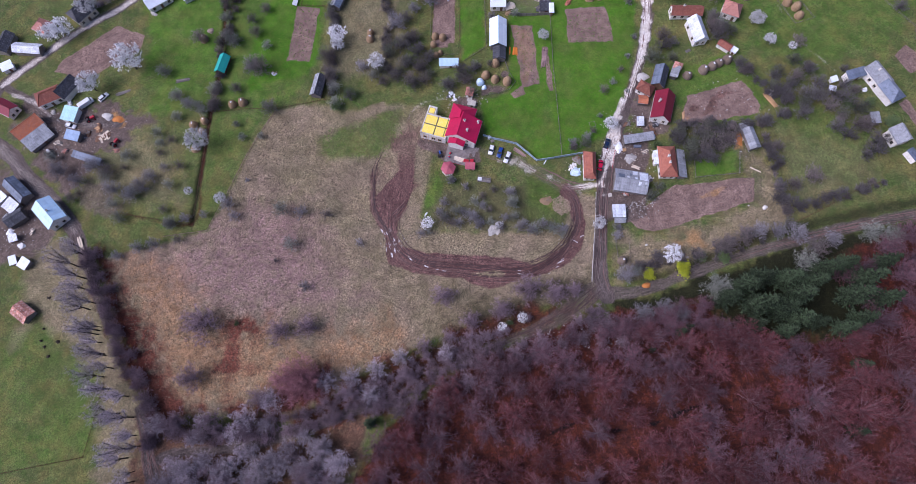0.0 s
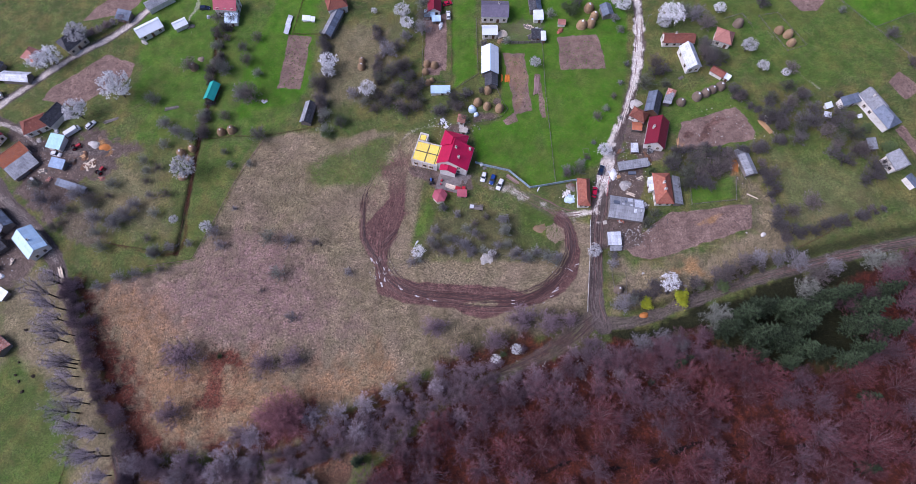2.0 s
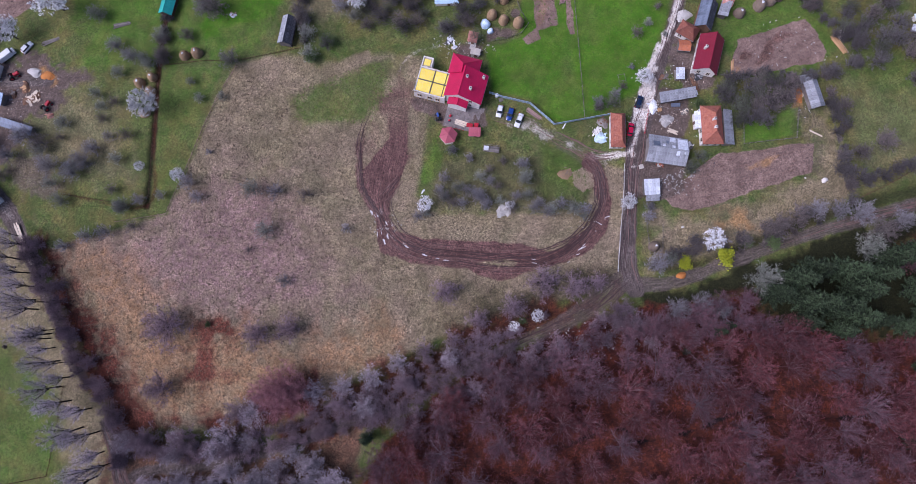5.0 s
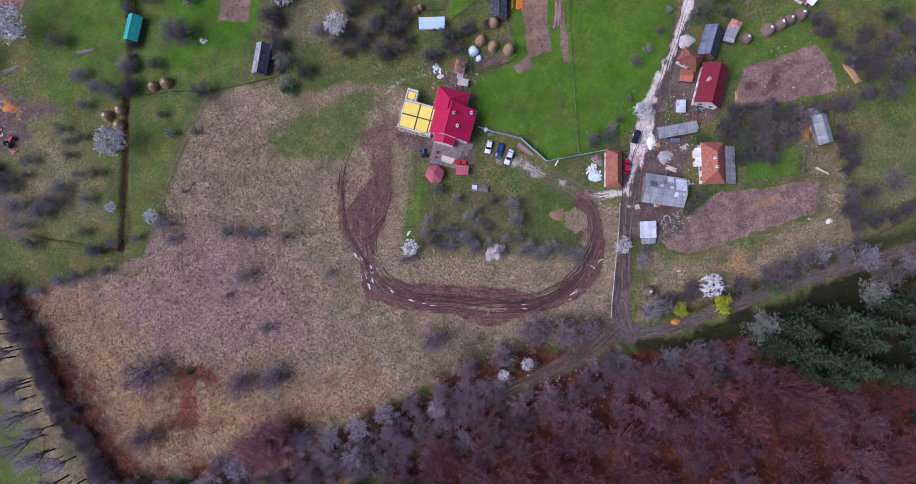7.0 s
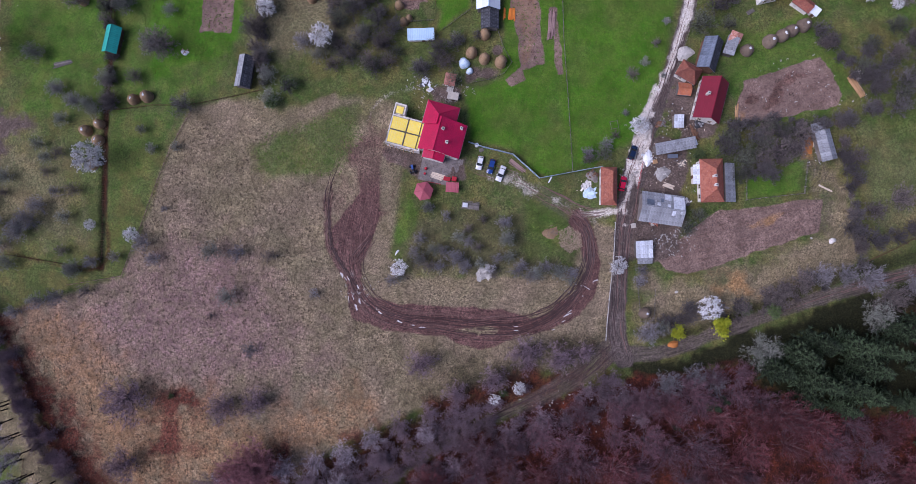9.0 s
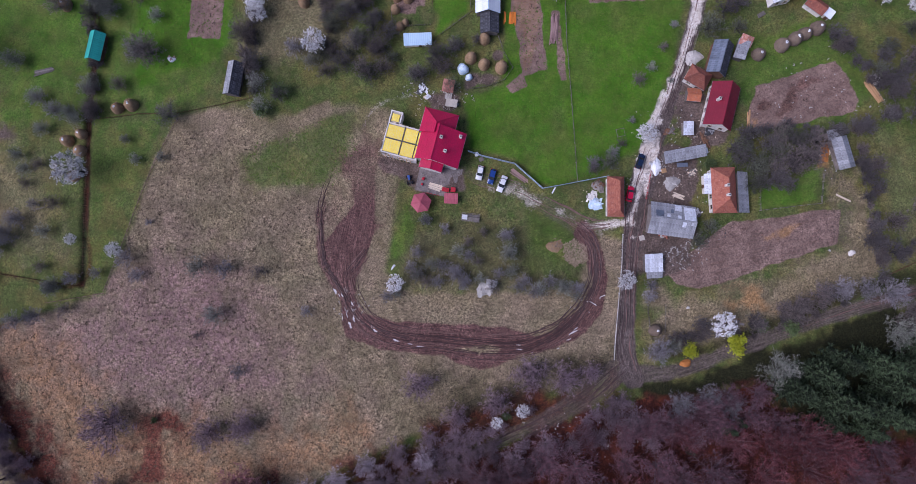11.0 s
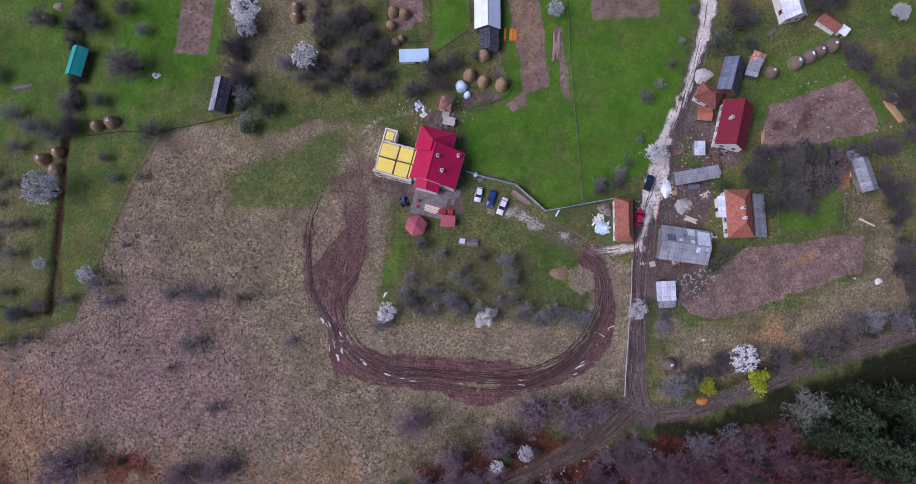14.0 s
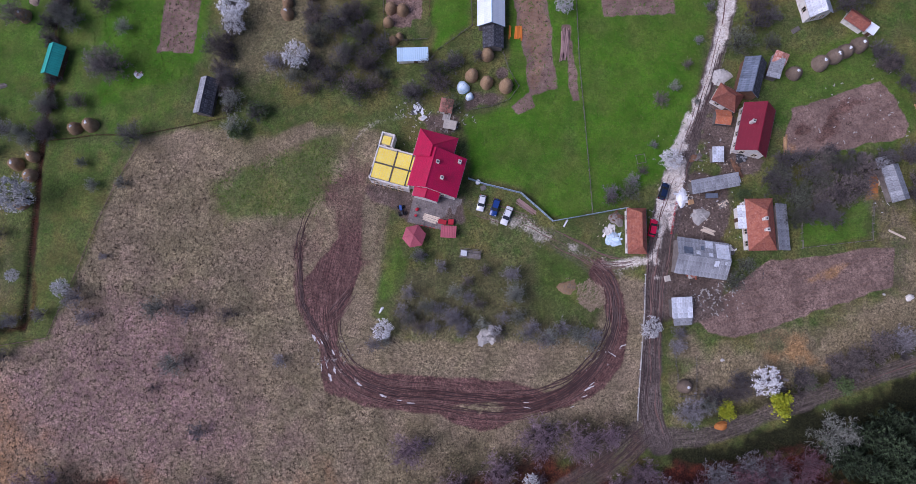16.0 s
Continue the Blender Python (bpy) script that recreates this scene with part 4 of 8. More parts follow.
    base = Matrix((x, y, z)).transposed().to_4x4()
    for i in range(cols):
        for j in range(rows):
            p = a + u * ((i + 0.5) / cols) + v * ((j + 0.5) / rows) + z * (0.012 + 0.008 * (i % 2) + 0.01 * ((rows - j) % 2))
            piece(name, me, parent, Matrix.Translation(p) @ base @ pose(r.uniform(-1, 1) * jitter, r.uniform(-1, 1) * jitter, 0, -0.4 + r.uniform(-20, 20) * jitter, 0, r.uniform(-25, 25) * jitter))


def house(name, label, category, x, y, turn, length, width, eave, ridge, roof, walls, over=0.45, hip=(0.0, 0.0), sheet=None, sheet2=None, chimneys=(), openings=4, group="", skew=0.0, base=None, seams=1.1, flat_end=True):
    """A building with a ridge along its local x. hip: how far the ridge stops short of each end. skew moves the ridge off the middle."""
    e = thing(name, x, y, turn, label, category, group)
    L, W, th = length / 2, width / 2, 0.16
    k = skew * W
    bm = bmesh.new()
    h0, h1 = hip
    in0, in1 = (0.05 if h0 == 0 else h0), (0.05 if h1 == 0 else h1)
    lo = [(-L, -W, -0.5), (L, -W, -0.5), (L, W, -0.5), (-L, W, -0.5)]
    up = [(-L, -W, eave), (L, -W, eave), (L, W, eave), (-L, W, eave)]
    prism(bm, lo, up)
    under = 0.2
    for s, hh in ((-1, h0), (1, h1)):
        if hh == 0:
            X = s * L
            prism(bm, [(X, -W, eave + 0.002), (X, W, eave + 0.002), (X, k, ridge - under)], [(X - s * 0.25, -W, eave + 0.002), (X - s * 0.25, W, eave + 0.002), (X - s * 0.25, k, ridge - under)])
    part("wall", bm, walls, e)
    if base:
        boxed("plinth", (-L - 0.06, -W - 0.06, -0.5, L + 0.06, W + 0.06, 0.45), base, e, "stone plinth")
    la, lb = -L - over, L + over
    wl, wr = -W - over, W + over
    drop_l = (ridge - eave) * over / (W + k) if W + k else 0
    drop_r = (ridge - eave) * over / (W - k) if W - k else 0
    zl, zr = eave - drop_l + 0.05, eave - drop_r + 0.05
    ra, rb = (la + h0 + (over if h0 else 0)), (lb - h1 - (over if h1 else 0))
    slopes = [((la, wl, zl), (lb, wl, zl), (rb, k, ridge), (ra, k, ridge)), ((lb, wr, zr), (la, wr, zr), (ra, k, ridge), (rb, k, ridge))]
    if h0:
        slopes.append(((la, wr, zr), (la, wl, zl), (ra, k, ridge)))
    if h1:
        slopes.append(((lb, wl, zl), (lb, wr, zr), (rb, k, ridge)))
    for i, s in enumerate(slopes):
        bm = bmesh.new()
        slab(bm, [Vector(p) - Vector((0, 0, 0.0)) for p in s], th)
        rf = part("roof", bm, roof, e)
        if len(s) == 4 and sheet and not (h0 or h1):
            sheets(rf, s[0], s[1], s[2], s[3], sheet if i or not sheet2 else sheet2, max(2, round((lb - la) / seams)), 2 if (Vector(s[3]) - Vector(s[0])).length > 2.6 else 1, seed=int(abs(x) * 7 + i))
        elif len(s) == 4 and seams:
            # raised courses along the slope
            A, B, C, D = (Vector(p) for p in s)
            n = max(3, int((D - A).length / (0.5 if roof not in (M_RED, M_MAROON) else 0.8)))
            for q in range(1, n):
                t = q / n
                p0, p1 = A.lerp(D, t), B.lerp(C, t)
                bm = bmesh.new()
                tube(bm, p0, p1, 0.03, 0.03, 4)
                part("course", bm, roof, rf)
    bm = bmesh.new()
    tube(bm, (ra, k, ridge + 0.02), (rb, k, ridge + 0.02), 0.13, 0.13, 6)
    for s in slopes[2:]:
        X = s[0][0]
        for q in s[:2]:
            tube(bm, Vector(q) + Vector((0, 0, 0.02)), (s[2][0], k, ridge + 0.02), 0.1, 0.1, 5)
    part("ridge_cap", bm, roof, e)
    for s in slopes[:2]:
        bm = bmesh.new()
        tube(bm, Vector(s[0]) + Vector((0, 0, -0.1)), Vector(s[1]) + Vector((0, 0, -0.1)), 0.07, 0.07, 5)
        part("gutter", bm, M_STEEL, e)
    for cx, cy, top in chimneys:
        ch = boxed("chimney", (-0.3, -0.3, -1.6, 0.3, 0.3, 0.0), M_WHITE, e, "rendered chimney", 0.02)
        ch.matrix_local = pose(cx, cy, top)
        boxed("cap", (-0.4, -0.4, 0.0, 0.4, 0.4, 0.1), M_STONE, ch, "", 0.02)
        boxed("flue", (-0.14, -0.14, 0.1, 0.14, 0.14, 0.3), M_DARKSTEEL, ch)
    if openings:
        zs = [1.0] if eave < 4.4 else [1.0, 3.7]
        hh = min(1.25, eave - 1.4)
        if hh > 0.4:
            for z in zs:
                for i in range(openings):
                    px = -L + (i + 0.5) * length / openings
                    if not (z == zs[0] and i == openings // 2):
                        window(e, px, -W, z, 0, 1.0, hh)
                    window(e, px, W, z, 180, 1.0, hh)
                for py in (-W * 0.45, W * 0.45):
                    window(e, -L, py, z, -90, 0.9, hh)
                    window(e, L, py, z, 90, 0.9, hh)
        dr = boxed("door", (-0.5, -0.07, 0, 0.5, 0.05, min(2.05, eave - 0.2)), M_BROWNWOOD, e, "brown wooden door", 0.01)
        dr.matrix_local = pose(-L + (openings // 2 + 0.5) * length / openings, -W, 0.02)
        boxed("handle", (0.34, -0.12, 0.98, 0.42, -0.07, 1.04), M_STEEL, dr)
    return e


def lean_to(name, label, x, y, turn, length, width, low, high, roof, walls, sheet=None, cols=None, rows=2, category="shed", group="", boards=True):
    """A shed with one slope: high along +y, low along -y; its walls are boards on a frame."""
    e = thing(name, x, y, turn, label, category, group)
    L, W = length / 2, width / 2
    bm = bmesh.new()
    prism(bm, [(-L, -W, -0.4), (L, -W, -0.4), (L, W, -0.4), (-L, W, -0.4)], [(-L, -W, low), (L, -W, low), (L, W, high), (-L, W, high)])
    part("wall", bm, walls, e)
    o = 0.3
    s = (high - low) / width
    q = [(-L - o, -W - o, low - o * s + 0.12), (L + o, -W - o, low - o * s + 0.12), (L + o, W + o, high + o * s + 0.12), (-L - o, W + o, high + o * s + 0.12)]
    bm = bmesh.new()
    slab(bm, q, 0.1)
    rf = part("roof", bm, roof, e)
    if sheet:
        sheets(rf, q[0], q[1], q[2], q[3], sheet, cols or max(2, round(length / 1.1)), rows, seed=int(abs(x) * 5))
    if boards:
        dr = boxed("door", (-0.45, -0.09, 0, 0.45, -0.035, min(1.8, low - 0.15)), M_BROWNWOOD, e, "plank door")
        dr.matrix_local = pose(0.1 * length, -W, 0)
        boxed("latch", (0.28, -0.13, 0.9, 0.42, -0.09, 0.95), M_STEEL, dr)
    return e


# ---- fences ----
def fence_run(name, label, pts, height, spacing, material, style="rails", category="fence", thick=0.05):
    """A fence along points: each post and each rail or panel is a part."""
    e = thing(name, pts[0][0], pts[0][1], 0, label, category)
    ox, oy, oz = e.matrix_basis.translation
    post = bmesh.new()
    tube(post, (0, 0, -0.3), (0, 0, height), 0.07, 0.06, 6)
    pm = bpy.data.meshes.new("post")
    post.to_mesh(pm)
    post.free()
    pm.materials.append(material if style != "boards" else M_STEEL)
    r = random.Random(len(pts) + int(abs(ox)))
    board = None
    for a, b in zip(pts, pts[1:]):
        n = max(1, round(math.dist(a, b) / spacing))
        ang = math.atan2(b[1] - a[1], b[0] - a[0])
        for i in range(n):
            x, y = a[0] + (b[0] - a[0]) * i / n, a[1] + (b[1] - a[1]) * i / n
            x2, y2 = a[0] + (b[0] - a[0]) * (i + 1) / n, a[1] + (b[1] - a[1]) * (i + 1) / n
            z, z2 = gz(x, y), gz(x2, y2)
            piece("post", pm, e, pose(x - ox, y - oy, z - oz, r.uniform(-3, 3), r.uniform(-3, 3), 0))
            l = math.dist((x, y), (x2, y2))
            tilt = math.atan2(z2 - z, l)
            m = Matrix.Translation((x - ox, y - oy, z - oz)) @ Matrix.Rotation(ang, 4, 'Z') @ Matrix.Rotation(-tilt, 4, 'Y')
            bm = bmesh.new()
            if style == "rails":
                for zz in (0.35, 0.75) if height > 0.9 else (0.5,):
                    zz = zz * height
                    tube(bm, (0, 0.06, zz + r.uniform(-.04, .04)), (l, 0.06, zz + r.uniform(-.06, .06)), 0.04, 0.035, 5)
            elif style == "boards":
                k = max(4, int(l / 0.22))
                if board is None:
                    one = bmesh.new()
                    box(one, 0.01, -thick / 2, 0.05, 0.21, thick / 2, height)
                    board = bpy.data.meshes.new("board")
                    one.to_mesh(board)
                    one.free()
                    board.materials.append(material)
                for j in range(k):
                    piece("board", board, e, m @ pose(l * j / k, 0, r.uniform(-0.04, 0.04)))
                box(bm, 0, thick / 2, height * 0.75, l, thick / 2 + 0.05, height * 0.75 + 0.1)
                box(bm, 0, -thick, height + 0.02, l, thick, height + 0.07)
            else:
                k = max(5, int(l / 0.25))
                for j in range(k):
                    px = l * (j + r.random()) / k
                    tube(bm, (px, 0, 0), (px + r.uniform(-.15, .15), r.uniform(-.1, .1), height * r.uniform(0.7, 1.05)), 0.035, 0.02, 4)
                tube(bm, (0, 0.05, height * 0.6), (l, 0.05, height * 0.6), 0.04, 0.03, 4)
            ob = part("rail" if style == "rails" else "panel", bm, material, e)
            ob.matrix_local = m
    return e


# ---- trees ----
class Shape:
    """Collects spikes and small leaves, then becomes one mesh."""
    def __init__(self):
        self.v, self.f = [], []

    def spike(self, a, b, ra, rb, sides=3):
        d = (b - a)
        if d.length < 1e-4:
            return
        q = d.to_track_quat('Z', 'Y')
        n = len(self.v)
        for p, r in ((a, ra), (b, rb)):
            for i in range(sides):
                t = 2 * math.pi * i / sides
                self.v.append(p + q @ Vector((math.cos(t) * r, math.sin(t) * r, 0)))
        for i in range(sides):
            j = (i + 1) % sides
            self.f.append((n + i, n + j, n + sides + j, n + sides + i))

    def thorn(self, a, b, r):
        d = (b - a)
        q = d.to_track_quat('Z', 'Y')
        n = len(self.v)
        for i in range(3):
            t = 2 * math.pi * i / 3
            self.v.append(a + q @ Vector((math.cos(t) * r, math.sin(t) * r, 0)))
        self.v.append(b)
        self.f += [(n, n + 1, n + 3), (n + 1, n + 2, n + 3), (n + 2, n, n + 3)]

    def leaf(self, p, s, r):
        n = len(self.v)
        q = Euler((r.uniform(-1.2, 1.2), r.uniform(-1.2, 1.2), r.uniform(0, 6.3))).to_matrix()
        for c in ((-s, 0, 0), (0, -s * 0.6, s * 0.15), (s, 0, 0), (0, s * 0.6, s * 0.15)):
            self.v.append(p + q @ Vector(c))
        self.f += [(n, n + 1, n + 2), (n, n + 2, n + 3)]

    def mesh(self, name, material):
        me = bpy.data.meshes.new(name)
        me.from_pydata([tuple(v) for v in self.v], [], self.f)
        me.materials.append(material)
        me.update()
        return me


def rand_dir(r, up=0.3):
    t = r.uniform(0, 2 * math.pi)
    z = r.uniform(-0.4, 1.0) * (1 - up) + up
    h = math.sqrt(max(0.05, 1 - min(1, z * z)))
    return Vector((math.cos(t) * h, math.sin(t) * h, z)).normalized()


def bare_tree(seed, height, radius, stem=0.25, limbs=8, subs=5, twigs=7, twig_r=0.022, upright=0.4, stems=1, bark=None, twig=None, bloom=0, bloom_mat=None, bloom_size=0.16, fill=220):
    """Meshes of a leafless tree: its wood, its twigs and, if it flowers, its blossom."""
    r = random.Random(seed)
    wood, fine, petals = Shape(), Shape(), Shape()
    ends, nodes = [], []
    for s in range(stems):
        base = Vector((0, 0, -0.3)) if stems == 1 else Vector((r.uniform(-.35, .35), r.uniform(-.35, .35), -0.3))
        top = Vector((r.uniform(-.1, .1) * radius, r.uniform(-.1, .1) * radius, height * stem)) if stems == 1 else base + Vector((r.uniform(-.5, .5) * radius * 0.5, r.uniform(-.5, .5) * radius * 0.5, height * stem))
        r0 = 0.024 * height / math.sqrt(stems) + 0.03
        wood.spike(base, top, r0, r0 * 0.75, 6)
        lead = top
        for i in range(limbs):
            f = i / max(1, limbs - 1)
            t = 2 * math.pi * (i * 0.382 + r.random() * 0.15) + s
            reach = radius * (0.55 + 0.35 * r.random()) * (1 - 0.55 * f * upright)
            rise = height * (1 - stem) * (upright * (0.35 + 0.6 * f) + (1 - upright) * (0.3 + 0.45 * r.random()))
            start = base.lerp(top, 0.75 + 0.25 * r.random()) if f < 0.5 else lead
            if f >= 0.5 and upright > 0.45:
                nxt = Vector((top.x, top.y, height * (stem + (1 - stem) * 0.55 * f)))
                wood.spike(lead, nxt, r0 * 0.6 * (1.2 - f), r0 * 0.5 * (1.1 - f), 5)
                lead = nxt
                start, rise = lead, height * (1 - stem) * 0.3
            mid = start + Vector((math.cos(t) * reach * 0.5, math.sin(t) * reach * 0.5, rise * 0.45))
            tip = start + Vector((math.cos(t + r.uniform(-.3, .3)) * reach, math.sin(t + r.uniform(-.3, .3)) * reach, rise))
            rl = r0 * 0.36
            wood.spike(start, mid, rl, rl * 0.65, 4)
            wood.spike(mid, tip, rl * 0.65, rl * 0.25, 4)
            for j in range(subs):
                p = mid.lerp(tip, j / subs) if j % 3 else start.lerp(mid, 0.4 + 0.6 * r.random())
                d = rand_dir(r, 0.25) + (tip - start).normalized() * 0.7
                e2 = p + d.normalized() * radius * r.uniform(0.28, 0.5)
                wood.spike(p, e2, rl * 0.32, rl * 0.12, 3)
                nodes += [p, e2]
                for k in range(twigs):
                    p2 = p.lerp(e2, 0.25 + 0.75 * r.random())
                    d2 = rand_dir(r, 0.25) + d.normalized() * 0.6
                    e3 = p2 + d2.normalized() * radius * r.uniform(0.12, 0.30)
                    fine.thorn(p2, e3, twig_r)
                    ends.append((p2, e3))
    # outer twigs that round the crown off, each from the nearest branch
    pts = np.array([tuple(p) for p in nodes])
    centre, rise = Vector((0, 0, height * (stem + (1 - stem) * 0.5))), height * (1 - stem) * 0.52
    for i in range(fill):
        d = rand_dir(r, 0.15)
        k = r.uniform(0.35, 1.0) ** 0.5
        p = centre + Vector((d.x * radius * k, d.y * radius * k, d.z * rise * k))
        q = Vector(pts[((pts - np.array(tuple(p))) ** 2).sum(1).argmin()])
        fine.thorn(q, p, twig_r)
        for m in range(2):
            a = q.lerp(p, r.uniform(0.4, 0.8))
            e4 = p + Vector((r.gauss(0, 0.09), r.gauss(0, 0.09), r.gauss(0, 0.06))) * radius
            fine.thorn(a, e4, twig_r * 0.8)
            ends.append((a, e4))
    for i in range(bloom):
        a, b = r.choice(ends)
        p = a.lerp(b, r.random()) + Vector((r.gauss(0, .08), r.gauss(0, .08), r.gauss(0, .08)))
        petals.leaf(p, bloom_size * r.uniform(0.6, 1.3), r)
    out = [("trunk", wood.mesh("trunk", bark or M_BARK)), ("crown", fine.mesh("crown", twig or M_TWIG))]
    if bloom:
        out.append(("blossom" if bloom_mat is None else "leaves", petals.mesh("blossom", bloom_mat or M_PETAL)))
    return out


def crown_tree(seed, height, radius, limbs, subs, twigs, bark, twig, base=0.28, limb_r=0.055, twig_r=0.018, spread=1.15, spray=1.0):
    """Meshes of a leafless tree or bush: limbs that fan out from one fork, side branches, and a thin haze of twigs."""
    r = random.Random(seed)
    wood, fine = Shape(), Shape()
    up = Vector((0, 0, 1))
    fork = Vector((r.gauss(0, 0.05) * radius, r.gauss(0, 0.05) * radius, height * base))
    foot = Vector((0, 0, -0.4))
    wood.spike(foot, fork, limb_r * 2.6, limb_r * 1.9, 6)
    for i in range(limbs):
        f = (i + 0.5) / limbs
        t = i * 2.399 + r.gauss(0, 0.25)
        lean = min(1.5, 0.12 + spread * f ** 0.75 + r.gauss(0, 0.09))
        k = r.uniform(0.72, 1.1)
        tip = Vector((math.sin(lean) * math.cos(t) * radius * k, math.sin(lean) * math.sin(t) * radius * k, height * (base + (1 - base) * math.cos(lean * 0.92) * r.uniform(0.85, 1.08))))
        start = foot.lerp(fork, r.uniform(0.7, 1.0)) if f > 0.4 else fork
        mid = start.lerp(tip, 0.5) + up * radius * r.uniform(-0.05, 0.12) + Vector((r.gauss(0, 0.05), r.gauss(0, 0.05), 0)) * radius
        wood.spike(start, mid, limb_r * r.uniform(0.8, 1.1), limb_r * 0.6, 4)
        wood.spike(mid, tip, limb_r * 0.6, limb_r * 0.18, 3)
        for j in range(subs):
            q = 0.22 + 0.78 * (j + r.random()) / subs
            p = start.lerp(mid, q * 2) if q < 0.5 else mid.lerp(tip, q * 2 - 1)
            d = (tip - start).normalized()
            side = rand_dir(r, 0.1)
            side = (side - d * side.dot(d)).normalized()
            e = p + (d * 0.7 + side * r.uniform(0.5, 1.1)).normalized() * radius * r.uniform(0.16, 0.42) * (1.2 - 0.6 * q)
            wood.thorn(p, e, limb_r * 0.3)
            for m in range(twigs):
                p2 = p.lerp(e, 0.25 + 0.75 * r.random())
                e2 = p2 + ((e - p).normalized() * 0.55 + d * 0.2 + rand_dir(r, -0.05) * 0.8).normalized() * radius * r.uniform(0.08, 0.22) * spray
                fine.thorn(p2, e2, twig_r * r.uniform(0.7, 1.3))
    return [("trunk", wood.mesh("trunk", bark)), ("crown", fine.mesh("crown", twig))]


def fir_tree(seed, height, radius):
    r = random.Random(seed)
    wood, needles = Shape(), Shape()
    wood.spike(Vector((0, 0, -0.3)), Vector((0, 0, height)), 0.2, 0.02, 6)
    z = height * 0.15
    while z < height * 0.99:
        f = z / height
        reach = radius * (1 - f) ** 0.65 * r.uniform(0.75, 1.1) + 0.2
        n = 10 if f < 0.8 else 6
        t0 = r.uniform(0, 6)
        for i in range(n):
            t = t0 + 2 * math.pi * i / n + r.uniform(-.5, .5)
            rr = reach * r.uniform(0.45, 1.2)
            a = Vector((0, 0, z + r.uniform(-.2, .2)))
            b = Vector((math.cos(t) * rr, math.sin(t) * rr, z - 0.1 * rr + r.uniform(-.35, .35)))
            wood.spike(a, b, 0.03, 0.01, 3)
            k = max(4, int(rr / 0.18))
            for j in range(k):
                p = a.lerp(b, 0.15 + 0.85 * (j + r.random()) / k)
                for s in range(3):
                    d = (b - a).normalized() * r.uniform(0.2, 0.9) + rand_dir(r, 0.1) * 0.8
                    needles.thorn(p, p + d.normalized() * r.uniform(0.35, 0.85) * (0.6 + 0.4 * (1 - f)), r.uniform(0.07, 0.15))
        z += 0.42 + 0.2 * (1 - f)
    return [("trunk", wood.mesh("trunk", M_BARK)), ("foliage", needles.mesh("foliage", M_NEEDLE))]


def leafy_bush(seed, height, radius, material, count=420, size=0.14):
    r = random.Random(seed)
    wood, leaves = Shape(), Shape()
    for i in range(14):
        d = rand_dir(r, 0.55)
        tip = Vector((d.x * radius * 0.8, d.y * radius * 0.8, height * r.uniform(0.55, 0.95)))
        wood.spike(Vector((d.x * 0.15, d.y * 0.15, -0.2)), tip, 0.035, 0.012, 3)
        c = tip * r.uniform(0.75, 1.0)
        s = radius * r.uniform(0.25, 0.42)
        for k in range(count // 14):
            p = c + Vector((r.gauss(0, s * 0.55), r.gauss(0, s * 0.55), r.gauss(0, s * 0.45)))
            p.z = max(0.1, p.z)
            leaves.leaf(p, size * r.uniform(0.6, 1.3), r)
    return [("stems", wood.mesh("stems", M_BARK)), ("leaves", leaves.mesh("leaves", material))]


def plant(name, kinds, x, y, scale, label, category, group="", seed=0, sink=0.0):
    """Sets one plant of a kind: an Empty with the parts, turned and sized at random."""
    r = random.Random(seed * 7919 + int(x * 13) * 31 + int(y * 17))
    e = thing(name, x, y, r.uniform(0, 360), label, category, group)
    e.scale = (scale * r.uniform(0.93, 1.07), scale * r.uniform(0.93, 1.07), scale * r.uniform(0.9, 1.1))
    for pn, me in r.choice(kinds):
        ob = new(pn, me)
        ob.parent = e
    return e


def scatter(pts, n, gap, seed):
    """Up to n places inside an outline, no two nearer than gap."""
    r = random.Random(seed)
    xs, ys = [p[0] for p in pts], [p[1] for p in pts]
    out, tries = [], 0
    while len(out) < n and tries < n * 40:
        tries += 1
        x, y = r.uniform(min(xs), max(xs)), r.uniform(min(ys), max(ys))
        if not inside(np.array([x]), np.array([y]), pts)[0]:
            continue
        if all((x - a) ** 2 + (y - b) ** 2 > gap * gap for a, b in out):
            out.append((x, y))
    return out


def along_line(pts, spacing, jitter, seed):
    r = random.Random(seed)
    out = []
    for a, b in zip(pts, pts[1:]):
        n = max(1, round(math.dist(a, b) / spacing))
        for i in range(n):
            t = (i + r.random() * 0.6) / n
            out.append((a[0] + (b[0] - a[0]) * t + r.gauss(0, jitter), a[1] + (b[1] - a[1]) * t + r.gauss(0, jitter)))
    return out

# ---- the red-roofed house and its unfinished extension ----
def merge_into(main, wing):
    """Makes the parts of a wing parts of the main building."""
    m = main.matrix_basis.inverted() @ wing.matrix_basis
    for ch in list(wing.children):
        loc = m @ ch.matrix_local
        ch.parent = main
        ch.matrix_local = loc
    bpy.data.objects.remove(wing)


big_house = house("house", "two-storey white house with bright red metal-tile roof", "house", 1.96, 41.05, 74, 8.3, 10.4, 5.3, 8.4, M_RED, M_WHITE, 0.5, skew=0.26, chimneys=((1.5, 0.2, 8.6), (-1.6, -1.6, 8.2), (3.2, -4.4, 6.9)), openings=3, base=M_STONE)
